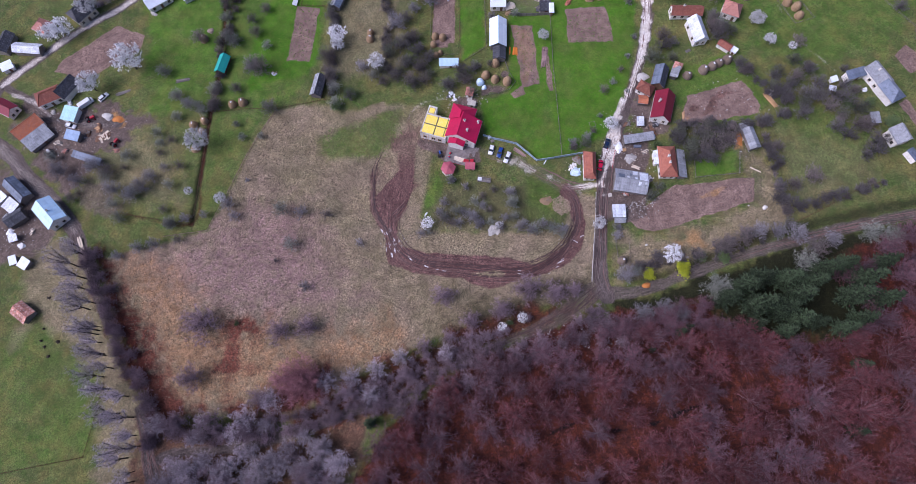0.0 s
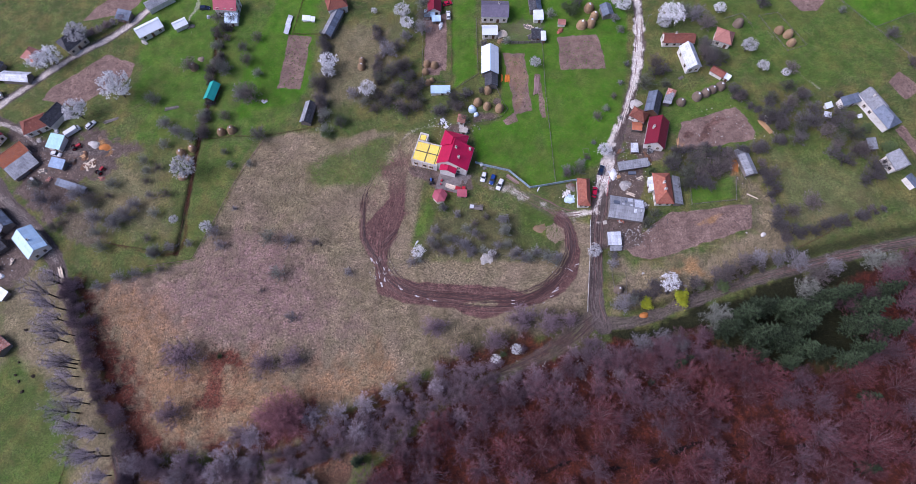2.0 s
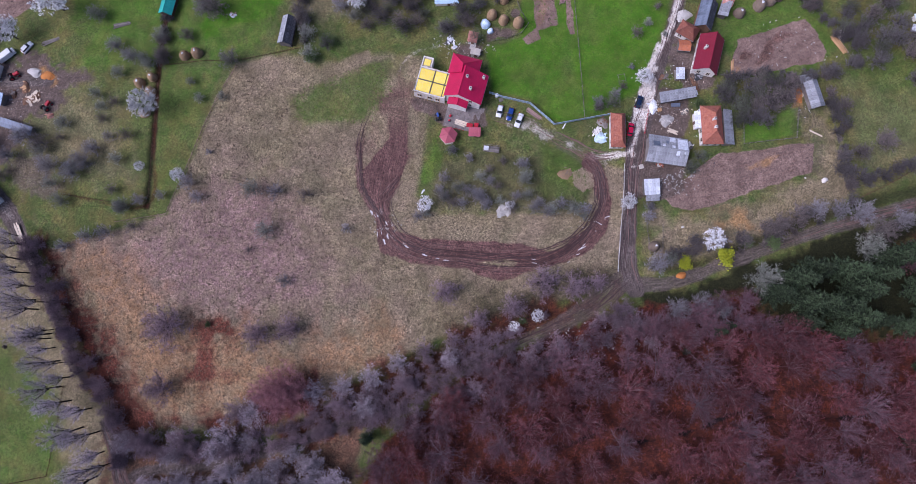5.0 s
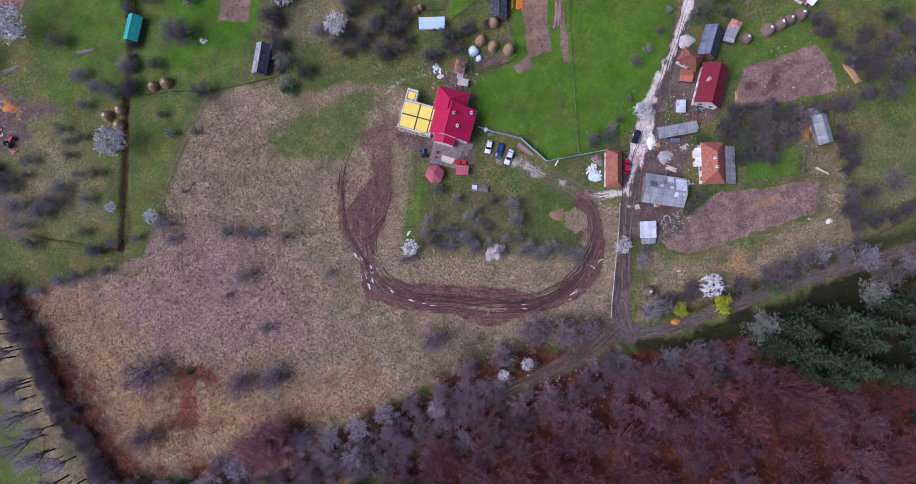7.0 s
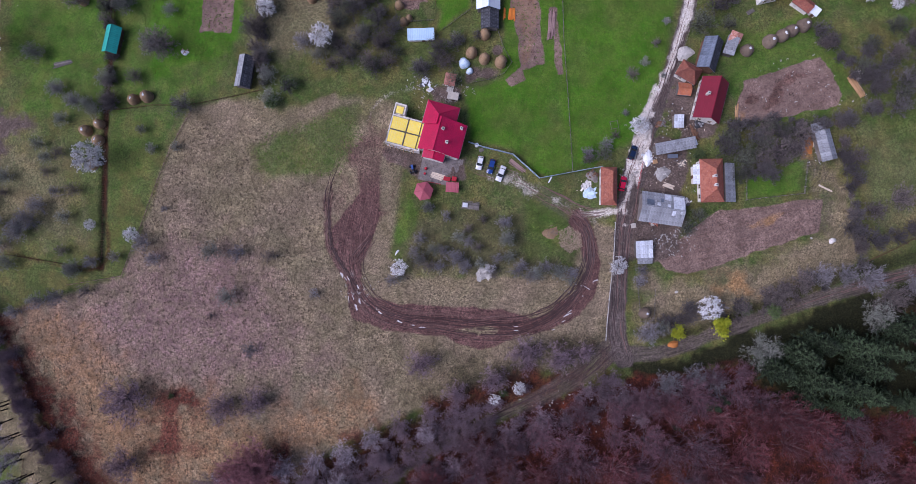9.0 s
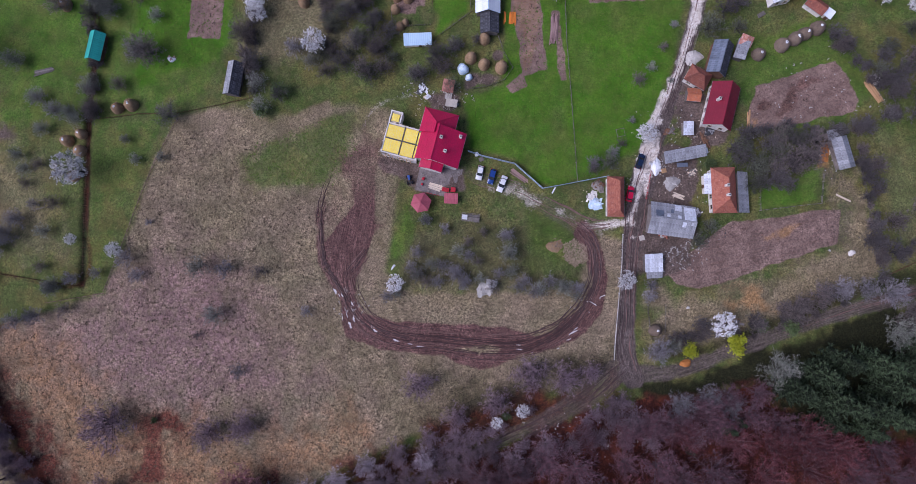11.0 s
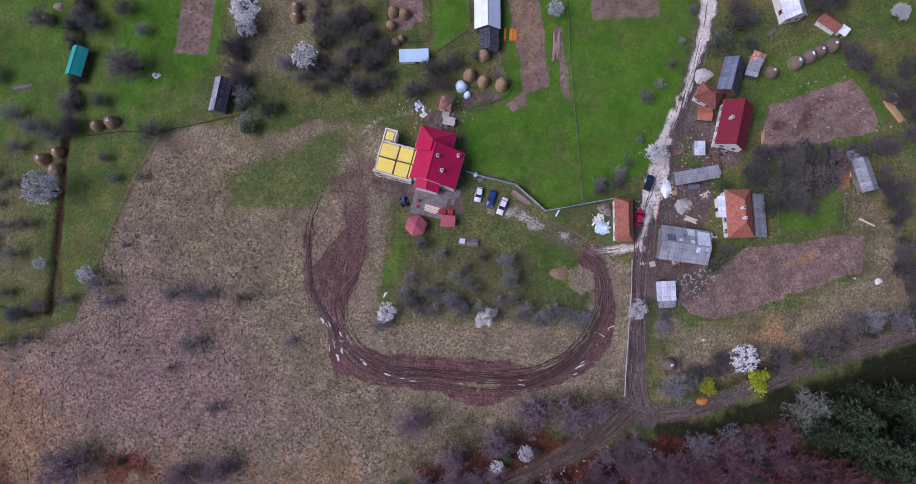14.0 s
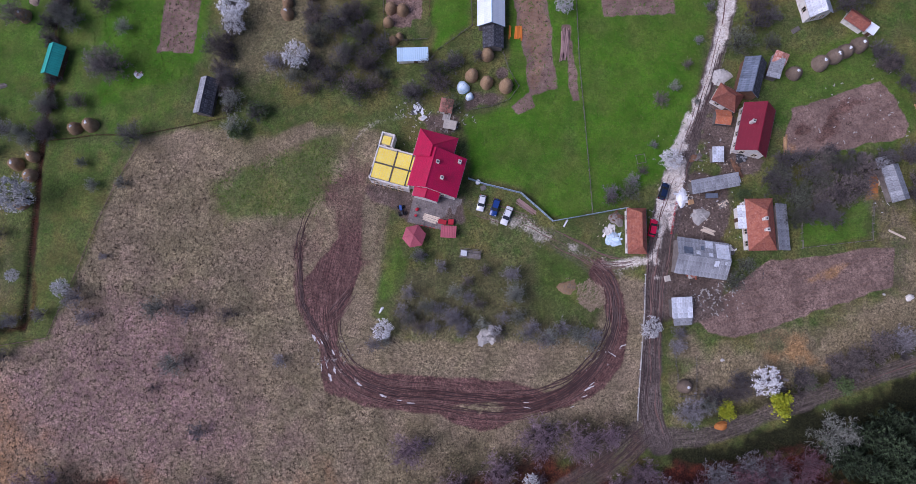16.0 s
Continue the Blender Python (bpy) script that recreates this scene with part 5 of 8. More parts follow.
wing = house("wing", "", "", 1.7, 46.9, 74, 5.6, 8.0, 5.3, 8.2, M_RED, M_WHITE, 0.45, hip=(0.0, 3.4), skew=0.1, chimneys=((0.9, 0.0, 8.9),), openings=2)
merge_into(big_house, wing)
porch = house("porch", "", "", -0.6, 36.4, 74, 1.8, 5.4, 3.9, 5.0, M_RED, M_WHITE, 0.3, openings=0)
merge_into(big_house, porch)

ext = thing("house_extension", -7.99, 42.8, -16, "unfinished storey with yellow formwork panels between concrete beams", "extension")
bm = bmesh.new()
for d in ((-4.7, -4.05, -0.5, -4.4, 4.05, 4.0), (4.4, -4.05, -0.5, 4.7, 4.05, 4.0), (-4.4, -4.05, -0.5, 4.4, -3.75, 4.0), (-4.4, 3.75, -0.5, 4.4, 4.05, 4.0)):
    box(bm, *d)
part("wall", bm, M_WHITE, ext)
bm = bmesh.new()
for d in ((-4.698, 4.05, -0.5, -4.4, 7.3, 4.0), (-1.9, 4.05, -0.5, -1.6, 7.3, 4.0), (-4.4, 7.0, -0.5, -1.9, 7.298, 4.0)):
    box(bm, *d)
part("annex_wall", bm, M_WHITE, ext)
bm = bmesh.new()
box(bm, -4.4, -3.75, 3.2, 4.4, 3.75, 3.55)
box(bm, -4.4, 4.05, 3.2, -1.9, 7.0, 3.55)
part("slab", bm, M_CONC, ext)
bm = bmesh.new()
for d in ((-0.12, -3.75, 3.56, 0.12, 3.75, 4.04), (-4.4, -0.12, 3.56, -0.12, 0.12, 4.04), (0.12, -0.12, 3.56, 4.4, 0.12, 4.04), (3.55, -3.75, 3.56, 3.7, -0.12, 4.03), (3.55, 0.12, 3.56, 3.7, 3.75, 4.03)):
    box(bm, *d)
part("beam", bm, M_WOOD, ext, "dark timber beam between panels")
for x0, y0, x1, y1 in ((-4.35, -3.5, -0.2, -0.2), (0.18, -3.6, 3.5, -0.18), (-4.35, 0.2, -0.2, 3.5), (0.18, 0.2, 3.5, 3.6), (3.78, -3.4, 4.35, -0.2), (3.78, 0.2, 4.35, 3.4), (-4.1, 4.6, -2.2, 6.5)):
    pn = bmesh.new()
    box(pn, x0, y0, 3.6, x1, y1, 3.9)
    p = part("formwork_panel", pn, M_YELLOW, ext)
    n = max(1, round((x1 - x0) / 0.6))
    ln = bmesh.new()
    for i in range(1, n):
        xx = x0 + (x1 - x0) * i / n
        box(ln, xx - 0.012, y0, 3.901, xx + 0.012, y1, 3.908)
    if n > 1:
        part("joint", ln, M_PALE, p)
bm = bmesh.new()
r = random.Random(5)
for k in range(26):
    s = k % 4
    if s == 0:
        a, b = (-4.9, r.uniform(-4, 3), 4.05), (-4.9, 0, 4.05)
    t = r.uniform(-4.3, 4.3)
    if s < 2:
        y = (-4.15, 4.15)[s]
        box(bm, t - 0.9, y - 0.09, 4.0, t + 0.9, y + 0.09, 4.09)
    else:
        x = (-4.8, 4.55)[s - 2]
        box(bm, x - 0.09, max(-4, t - 0.9), 4.01, x + 0.09, min(4, t + 0.9), 4.1)
part("edge_plank", bm, M_PALE, ext, "pale shuttering planks on the wall heads")
bm = bmesh.new()
for k in range(9):
    x = -4.4 + k * 0.95
    tube(bm, (x, -4.35 - 0.2 * (k % 2), -0.2), (x + 0.1, -4.3, 4.3), 0.06, 0.05, 5)
part("prop", bm, M_FRESH, ext)
for wx in (-3.0, 0.2, 2.6):
    window(ext, wx, -4.05, 1.0, 0, 1.3, 1.4)

yard = thing("paving", 1.3, 33.2, -14, "grey block paving in front of the house", "paving", kind="structure")
bm = bmesh.new()
slab(bm, [(-5.6, -4.0, 0.10), (5.6, -4.0, 0.10), (5.6, 4.0, 0.10), (-5.6, 4.0, 0.10)], 0.5)
part("bed", bm, M_DIRT, yard)

gazebo = thing("gazebo", -3.5, 27.0, 10, "six-sided garden pavilion with faded red roof", "gazebo")
six = [(math.cos(math.pi / 3 * i), math.sin(math.pi / 3 * i)) for i in range(6)]
for (a, b), (c, d) in zip(six, six[1:] + six[:1]):
    bm = bmesh.new()
    slab(bm, [(2.75 * a, 2.75 * b, 2.35), (2.75 * c, 2.75 * d, 2.35), (0, 0, 3.7)], 0.07)
    part("roof_panel", bm, M_PINK, gazebo)
    bm = bmesh.new()
    tube(bm, (2.2 * a, 2.2 * b, -0.3), (2.2 * a, 2.2 * b, 2.5), 0.07, 0.07, 6)
    part("post", bm, M_BROWNWOOD, gazebo)
    bm = bmesh.new()
    tube(bm, (2.2 * a, 2.2 * b, 0.9), (2.2 * c, 2.2 * d, 0.9), 0.05, 0.05, 4)
    part("rail", bm, M_BROWNWOOD, gazebo)
    bm = bmesh.new()
    tube(bm, (2.75 * a, 2.75 * b, 2.36), (0, 0, 3.72), 0.05, 0.05, 4)
    part("hip_cap", bm, M_PINK, gazebo)
bm = bmesh.new()
prism(bm, [(2.4 * a, 2.4 * b, -0.2) for a, b in six], [(2.4 * a, 2.4 * b, 0.12) for a, b in six])
part("floor_slab", bm, M_CONC, gazebo)

# ---- the lane's houses ----
house("garage", "long garage with orange clay-tile roof beside the road", "garage", 46.2, 27.0, 88, 9.6, 3.7, 2.9, 4.5, M_TILE, M_WHITE, 0.35, hip=(1.2, 1.0), skew=-0.3, chimneys=(), openings=3)
house("cottage", "white cottage with hipped orange clay-tile roof", "house", 73.2, 27.8, 90, 10.8, 5.4, 3.2, 5.7, M_TILE, M_WHITE, 0.4, hip=(2.8, 2.8), chimneys=((0.8, 0.5, 6.3), (-1.6, 0.3, 6.2)), openings=4)
lean_to("lean_to", "weathered grey lean-to against the cottage", 78.1, 27.2, 90, 9.8, 2.5, 1.9, 2.9, M_GREY, M_WOOD, M_GREY)
lean_to("veranda", "white veranda with sheet roof along the cottage", 69.5, 29.6, -90, 4.6, 1.0, 2.3, 2.8, M_SILVER, M_WHITE, M_SILVER, rows=1)
barn = house("barn", "patched grey sheet-roofed barn beside the lane", "barn", 60.0, 20.6, -9, 10.8, 7.2, 2.7, 4.3, M_GREY, M_WOOD, 0.4, sheet=M_GREY, sheet2=M_GREY, openings=0, seams=0.75)
for x0, x1, y0, y1, mt in ((2.6, 5.5, 0.2, 3.6, M_SILVER), (0.3, 2.0, 2.3, 3.9, M_SILVER), (-1.9, -1.0, 0.5, 1.4, M_SILVER), (0.9, 1.8, 0.4, 1.2, M_SILVER), (2.3, 3.3, -0.4, -1.6, M_SILVER), (4.5, 5.0, -0.3, -1.0, M_SILVER), (-4.6, -2.6, 0.4, 2.0, M_SLATE), (-0.8, 0.0, 1.6, 2.6, M_SLATE)):
    quad = [(a, b, 4.3 - abs(b) * 1.6 / 3.6 + 0.17) for a, b in ((x0, y1), (x1, y1), (x1, y0), (x0, y0))]
    bm = bmesh.new()
    slab(bm, [Vector(p) for p in (quad if y1 < 0 else [quad[1], quad[0], quad[3], quad[2]])], 0.05)
    part("patch_sheet", bm, mt, barn, "newer sheet patched onto the roof")
lean_to("shed", "small shed with pale metal sheet roof", 55.1, 9.9, 2, 3.9, 3.9, 2.0, 2.4, M_SILVER, M_WOOD, M_SILVER, cols=4)
lean_to("coop", "low grey lean-to at the shed's edge", 55.6, 6.9, 2, 3.4, 1.0, 0.9, 1.3, M_GREY, M_WOOD, M_GREY, rows=1)
lean_to("long_shed", "long low shed with grey corrugated roof", 64.4, 37.5, 9.5, 10.4, 2.4, 2.0, 2.5, M_GREY, M_WOOD, M_GREY, cols=12)
house("house", "white house with maroon sheet-metal roof", "house", 73.7, 49.3, 74, 10.6, 6.4, 3.2, 6.0, M_MAROON, M_WHITE, 0.45, chimneys=((0.6, 2.0, 5.9),), openings=4)
# tarred sheets on the east slope stand in for its shaded side
house("barn", "dark slate-blue sheet-roofed barn", "barn", 74.0, 61.8, 72, 8.2, 4.4, 3.0, 4.9, M_SLATE, M_BROWNWOOD, 0.3, sheet=M_SLATE, sheet2=M_DARKROOF, openings=0)
house("house", "small house with dark hipped clay-tile roof", "house", 68.4, 57.2, -32, 5.2, 3.9, 2.7, 4.4, M_TILE_DARK, M_WHITE, 0.4, hip=(1.8, 1.8), openings=2)
house("shed", "little shed with bright orange tile roof", "shed", 67.3, 52.8, -6, 3.1, 2.9, 1.9, 2.5, M_ORANGE, M_WOOD, 0.25, openings=0)
lean_to("shed", "half-tiled grey shed beside the barn", 80.0, 64.2, -112, 4.6, 2.2, 1.8, 2.3, M_GREY, M_WOOD, M_GREY)
lean_to("shed", "orange-roofed end of a shed", 81.2, 66.4, -22, 2.6, 2.0, 1.9, 2.4, M_RUST, M_WOOD, M_RUST, rows=1)
lean_to("shed", "tiny shed with pale sheet roof", 65.6, 44.2, 0, 2.0, 2.8, 1.7, 2.1, M_SILVER, M_WOOD, M_SILVER, cols=3)
house("hut", "grey sheet-roofed hut at the garden's edge", "hut", 103.5, 36.5, 103, 7.6, 3.4, 2.3, 3.2, M_GREY, M_WOOD, 0.3, sheet=M_GREY, openings=0)
lean_to("shed", "small dark lean-to beside the hut", 101.9, 41.4, 15, 3.2, 1.8, 1.7, 2.0, M_GREY, M_WOOD, M_GREY, rows=1)

# ---- the farm to the north ----
house("cowshed", "long barn with pale blue and white sheet roof", "barn", 15.2, 82.4, 89, 11.4, 5.6, 3.1, 5.0, M_BLUEROOF, M_WOOD, 0.4, sheet=M_WHITEROOF, openings=0, seams=1.4)
house("stable", "dark patched front of the barn", "stable", 15.5, 73.9, 89, 5.0, 4.3, 2.3, 3.3, M_DARKROOF, M_WOOD, 0.25, sheet=M_DARKROOF, openings=0, seams=0.9)
lean_to("shed", "open pen with blue and white sheet roof", -3.5, 70.3, 1, 6.8, 2.5, 1.8, 2.2, M_BLUEROOF, M_WHITE, M_BLUEROOF, cols=5, rows=1)
house("shed", "old shed with one grey and one dark roof slope", "shed", -52.7, 61.6, 80, 8.4, 3.6, 2.3, 3.7, M_DARKROOF, M_WOOD, 0.3, sheet=M_GREY, sheet2=M_DARKROOF, openings=0)
house("hay_barn", "little barn with bright teal sheet roof", "barn", -90.5, 72.0, 78, 7.0, 3.4, 2.4, 3.7, M_TEAL, M_BROWNWOOD, 0.35, sheet=M_TEAL, openings=0)
house("house", "white-walled house with pale roof", "house", 15.4, 96.2, 2, 5.4, 4.0, 3.0, 4.4, M_WHITEROOF, M_WHITE, 0.35, openings=2)
lean_to("shed", "dark-roofed shed behind a board fence", 33.6, 94.2, 0, 3.8, 3.6, 2.0, 2.5, M_DARKROOF, M_WOOD, M_DARKROOF)
lean_to("shed", "narrow white-roofed shed behind a fence", 36.0, 93.2, 0, 1.4, 3.6, 2.0, 2.3, M_WHITEROOF, M_WOOD, M_WHITEROOF, cols=2)

# ---- the far northern gardens ----
house("barn", "long grey-roofed shed beyond the village road", "barn", -118.6, 116.0, 36, 11.0, 4.0, 2.8, 4.0, M_GREY, M_WHITE, 0.3, sheet=M_GREY, openings=0)
house("hut", "small white-roofed hut in the pasture", "hut", -108.2, 104.4, 32, 5.2, 3.4, 2.3, 3.2, M_WHITEROOF, M_WHITE, 0.3, openings=0)
lean_to("shed", "dark patched tin hut beside the road", -132.4, 109.6, -12, 5.4, 3.8, 2.0, 2.6, M_DARKROOF, M_WOOD, M_SLATE)
house("house", "white house with dull crimson roof", "house", -89.6, 112.0, -4, 8.6, 6.0, 4.6, 6.8, M_PINK, M_WHITE, 0.4, openings=3)
lean_to("lean_to", "blue-grey sheet lean-to below the crimson roof", -87.6, 106.2, 2, 4.6, 4.0, 2.2, 2.8, M_SLATE, M_WHITE, M_TARP)
house("house", "white house with brick-red hipped roof", "house", -45.4, 111.4, 18, 7.4, 6.2, 4.0, 6.4, M_TILE_DARK, M_WHITE, 0.4, hip=(2.2, 2.2), openings=2)
house("barn", "long narrow shed with ribbed grey roof", "barn", -46.4, 102.6, 71, 12.6, 3.4, 2.4, 3.4, M_SLATE, M_WOOD, 0.3, sheet=M_GREY, sheet2=M_SLATE, openings=0)
lean_to("shelter", "little white-roofed garden shelter", -57.4, 105.8, -4, 2.6, 1.6, 1.2, 1.5, M_WHITEROOF, M_WHITE, M_WHITEROOF, rows=1, boards=False)
lean_to("shelter", "small white-roofed hutch on the lawn", -54.8, 105.4, -4, 1.2, 1.4, 0.9, 1.2, M_WHITEROOF, M_WHITE, M_WHITEROOF, rows=1, boards=False)
lean_to("cold_frame", "long pale plastic-covered cold frame", -64.4, 105.4, 80, 4.6, 1.1, 0.6, 0.9, M_PLASTIC, M_WOOD, M_PLASTIC, rows=1, boards=False)
lean_to("cold_frame", "pale plastic-covered cold frame", -64.8, 101.2, 80, 3.8, 1.1, 0.6, 0.9, M_PLASTIC, M_WOOD, M_PLASTIC, rows=1, boards=False)
house("house", "house with dark maroon roof among gardens", "house", -6.2, 109.6, 90, 7.0, 4.6, 3.2, 4.8, M_MAROON, M_WHITE, 0.4, openings=2)
lean_to("shed", "shed with light blue sheet roof", -8.0, 105.6, 2, 3.6, 2.4, 2.0, 2.4, M_BLUEROOF, M_WHITE, M_BLUEROOF, rows=1)
lean_to("shed", "small blue-roofed lean-to by the yard", -5.4, 103.2, 4, 3.0, 2.0, 1.8, 2.2, M_BLUEROOF, M_WOOD, M_BLUEROOF, rows=1)
house("house", "white house with mauve-grey sheet roof", "house", 17.6, 105.6, -1, 10.0, 7.0, 4.0, 6.0, M_MAUVEROOF, M_WHITE, 0.4, chimneys=((1.5, 0.6, 6.5),), openings=4)
house("barn", "narrow dark-roofed barn in the farmyard", "barn", 33.4, 110.4, 94, 9.6, 4.0, 2.8, 4.2, M_DARKROOF, M_WOOD, 0.3, sheet=M_DARKROOF, sheet2=M_SLATE, openings=0)
lean_to("shed", "white-roofed annex of the dark barn", 34.6, 103.2, 2, 3.4, 3.8, 2.2, 2.6, M_WHITEROOF, M_WHITE, M_WHITEROOF, cols=3)
house("hut", "tiny hut with pink-orange tile roof", "hut", 43.6, 100.2, -4, 2.6, 2.2, 1.8, 2.6, M_TILE_PINK, M_WHITE, 0.25, openings=0)
house("shed", "slate-blue roofed shed beside the lane", "shed", 61.2, 104.6, 100, 5.0, 3.8, 2.3, 3.4, M_SLATE, M_WOOD, 0.3, sheet=M_SLATE, openings=0)

# ---- the north-east ----
house("house", "long house with old clay-tile roof", "house", 86.6, 90.0, 0, 11.2, 4.0, 3.0, 4.8, M_TILE_DARK, M_WHITE, 0.4, chimneys=((-1.5, 0.3, 5.4),), openings=4)
house("barn", "white barn with ribbed silver roof", "barn", 89.6, 81.0, 101, 9.8, 4.8, 3.4, 5.4, M_SILVER, M_WHITE, 0.35, sheet=M_SILVER, openings=2)
house("house", "house with faded pink hipped tile roof", "house", 103.6, 90.0, -22, 6.0, 5.6, 3.4, 5.8, M_TILE_PINK, M_WHITE, 0.4, hip=(2.4, 2.4), openings=2)
house("shed", "brown-tiled shed beside the meadow", "shed", 99.6, 75.2, -38, 4.8, 2.8, 2.0, 2.9, M_TILE_DARK, M_WHITE, 0.3, openings=0)
lean_to("hut", "little white hut beside a shed", 102.7, 72.9, -38, 1.6, 1.6, 1.6, 1.9, M_WHITEROOF, M_WHITE, M_WHITEROOF, cols=2, rows=1)
eh = house("house", "white house with grey roof and a hipped wing", "house", 151.4, 60.4, 117, 8.4, 5.8, 3.6, 5.6, M_GREY, M_WHITE, 0.35, chimneys=((1.0, 0.6, 6.2),), openings=3)
ew = house("wing", "", "", 154.4, 53.6, 117, 7.6, 5.6, 3.4, 5.2, M_SLATE, M_WHITE, 0.35, hip=(2.4, 0.0), openings=3)
merge_into(eh, ew)
lean_to("garage", "white-walled garage with dark grey roof", 144.0, 61.3, 17, 7.0, 2.8, 2.5, 3.0, M_SLATE, M_WHITE, M_SLATE, rows=1)
lean_to("shed", "grey-roofed shed among bushes", 147.4, 43.6, 5, 2.8, 3.6, 1.9, 2.3, M_GREY, M_WOOD, M_GREY)
house("house", "white house with steep grey roof", "house", 153.4, 36.2, 108, 5.6, 5.6, 4.0, 6.2, M_GREY, M_WHITE, 0.4, openings=2)
lean_to("shed", "white shed with grey roof", 157.4, 29.0, 118, 4.4, 2.6, 2.1, 2.5, M_SLATE, M_WHITE, M_SLATE)
lean_to("beehive_shelter", "low white shelter in the garden", 136.8, 60.0, 20, 2.3, 1.5, 1.2, 1.5, M_WHITEROOF, M_WHITE, M_WHITEROOF, rows=1)
lean_to("coop", "low grey coop in the garden", 135.7, 56.3, -15, 2.0, 1.3, 1.0, 1.3, M_SILVER, M_WOOD, M_SILVER, rows=1)

# ---- the western village ----
house("house", "white house with bright pale-blue roof", "house", -145.4, 11.8, -45, 10.0, 6.6, 3.8, 5.8, M_BLUEROOF, M_WHITE, 0.4, sheet=M_BLUEROOF, openings=3, chimneys=((0.6, 0.5, 6.2),))
house("barn", "barn with dark ribbed roof", "barn", -160.0, 21.2, -41, 10.2, 4.4, 2.8, 4.3, M_DARKROOF, M_WOOD, 0.3, sheet=M_SLATE, openings=0)
house("barn", "barn with dark sheet roof in the yard", "barn", -158.4, 10.4, 38, 6.2, 4.2, 2.6, 3.9, M_DARKROOF, M_WOOD, 0.3, sheet=M_DARKROOF, openings=0)
lean_to("shed", "shed with mottled tin roof", -161.2, 15.2, -35, 4.6, 3.8, 2.1, 2.5, M_SILVER, M_WOOD, M_SILVER)
lean_to("shed", "white-roofed shed in a crowded yard", -166.0, 17.8, -40, 3.0, 4.4, 2.1, 2.5, M_WHITEROOF, M_WHITE, M_WHITEROOF)
lean_to("shed", "small white-roofed shed by the grass", -156.0, -5.2, 20, 2.0, 2.7, 1.8, 2.1, M_WHITEROOF, M_WOOD, M_WHITEROOF, cols=2)
lean_to("shed", "square white-roofed shed by the grass", -151.6, -6.4, -30, 3.1, 3.1, 1.9, 2.3, M_WHITEROOF, M_WOOD, M_WHITEROOF, cols=3)
lean_to("shed", "tumbledown grey shed beside the road", -158.0, 3.0, 20, 2.4, 2.0, 1.5, 1.8, M_SILVER, M_WOOD, M_SILVER, cols=2)
big_l = house("farmhouse", "farmhouse with orange tiles and a long grey lean-to roof", "house", -161.4, 46.4, 46, 10.0, 5.0, 3.2, 5.2, M_ORANGE, M_WHITE, 0.4, skew=0.3, openings=3)
lean_to("lean_to", "broad grey sheet lean-to behind the farmhouse", -157.0, 42.0, 226 - 180, 9.6, 5.0, 1.8, 3.0, M_GREY, M_WOOD, M_GREY, cols=8, rows=3)
lean_to("shed", "broad shed with pale cyan roof", -146.6, 51.8, -12, 5.0, 5.2, 2.4, 2.9, M_CYAN, M_WHITE, M_CYAN, cols=4)
lean_to("shed", "slate-blue tin shed, open in front", -143.8, 42.7, -14, 5.0, 3.2, 2.0, 2.5, M_SLATE, M_WOOD, M_STEELBLUE, cols=4)
lean_to("shed", "long low shed with worn blue roof", -136.8, 33.6, -18, 11.0, 2.0, 1.6, 2.0, M_SLATE, M_WOOD, M_SLATE, cols=9, rows=1)
lh = house("house", "house with brown tiles and a dark cross wing", "house", -156.0, 59.3, 28, 8.6, 5.6, 3.4, 5.6, M_TILE_DARK, M_WHITE, 0.4, hip=(2.2, 0.0), openings=3)
w2 = house("wing", "", "", -149.8, 63.0, 58, 8.4, 5.4, 3.4, 5.8, M_DARKROOF, M_WHITE, 0.4, openings=2)
merge_into(lh, w2)
house("house", "small house with pink-tiled hipped roof", "house", -165.0, 90.8, -22, 6.2, 5.0, 3.2, 5.2, M_TILE_PINK, M_WHITE, 0.4, hip=(2.2, 2.2), openings=2)
house("house", "house with dark steep roof beside the road", "house", -150.4, 97.2, 52, 8.6, 6.8, 3.6, 6.4, M_DARKROOF, M_CREAM, 0.4, hip=(2.0, 0.0), openings=3)
house("house", "white-roofed house beside the road", "house", -120.3, 102.4, 35, 9.6, 5.0, 3.0, 4.4, M_WHITEROOF, M_WHITE, 0.4, openings=3)
house("barn", "barn with streaked white and grey roof", "barn", -169.6, 81.2, -4, 10.4, 3.9, 2.7, 4.0, M_SILVER, M_WOOD, 0.3, sheet=M_SILVER, openings=0)
house("barn", "barn with patched dark roof", "barn", -179.4, 84.0, 80, 8.4, 4.6, 2.8, 4.3, M_DARKROOF, M_WOOD, 0.3, sheet=M_DARKROOF, openings=0)
lean_to("shed", "white and grey tin shed by the road", -176.4, 73.4, 30, 4.0, 3.0, 2.0, 2.5, M_SILVER, M_WHITE, M_WHITEROOF)
house("house", "house with a dark maroon roof", "house", -171.8, 54.6, -27, 7.0, 4.8, 3.2, 5.0, M_MAROON, M_WHITE, 0.4, openings=2)
house("shed", "shed with rust-streaked red roof", "shed", -148.2, -23.6, -35, 6.2, 4.6, 2.4, 3.6, M_RUST, M_WOOD, 0.3, sheet=M_RUST, openings=0)

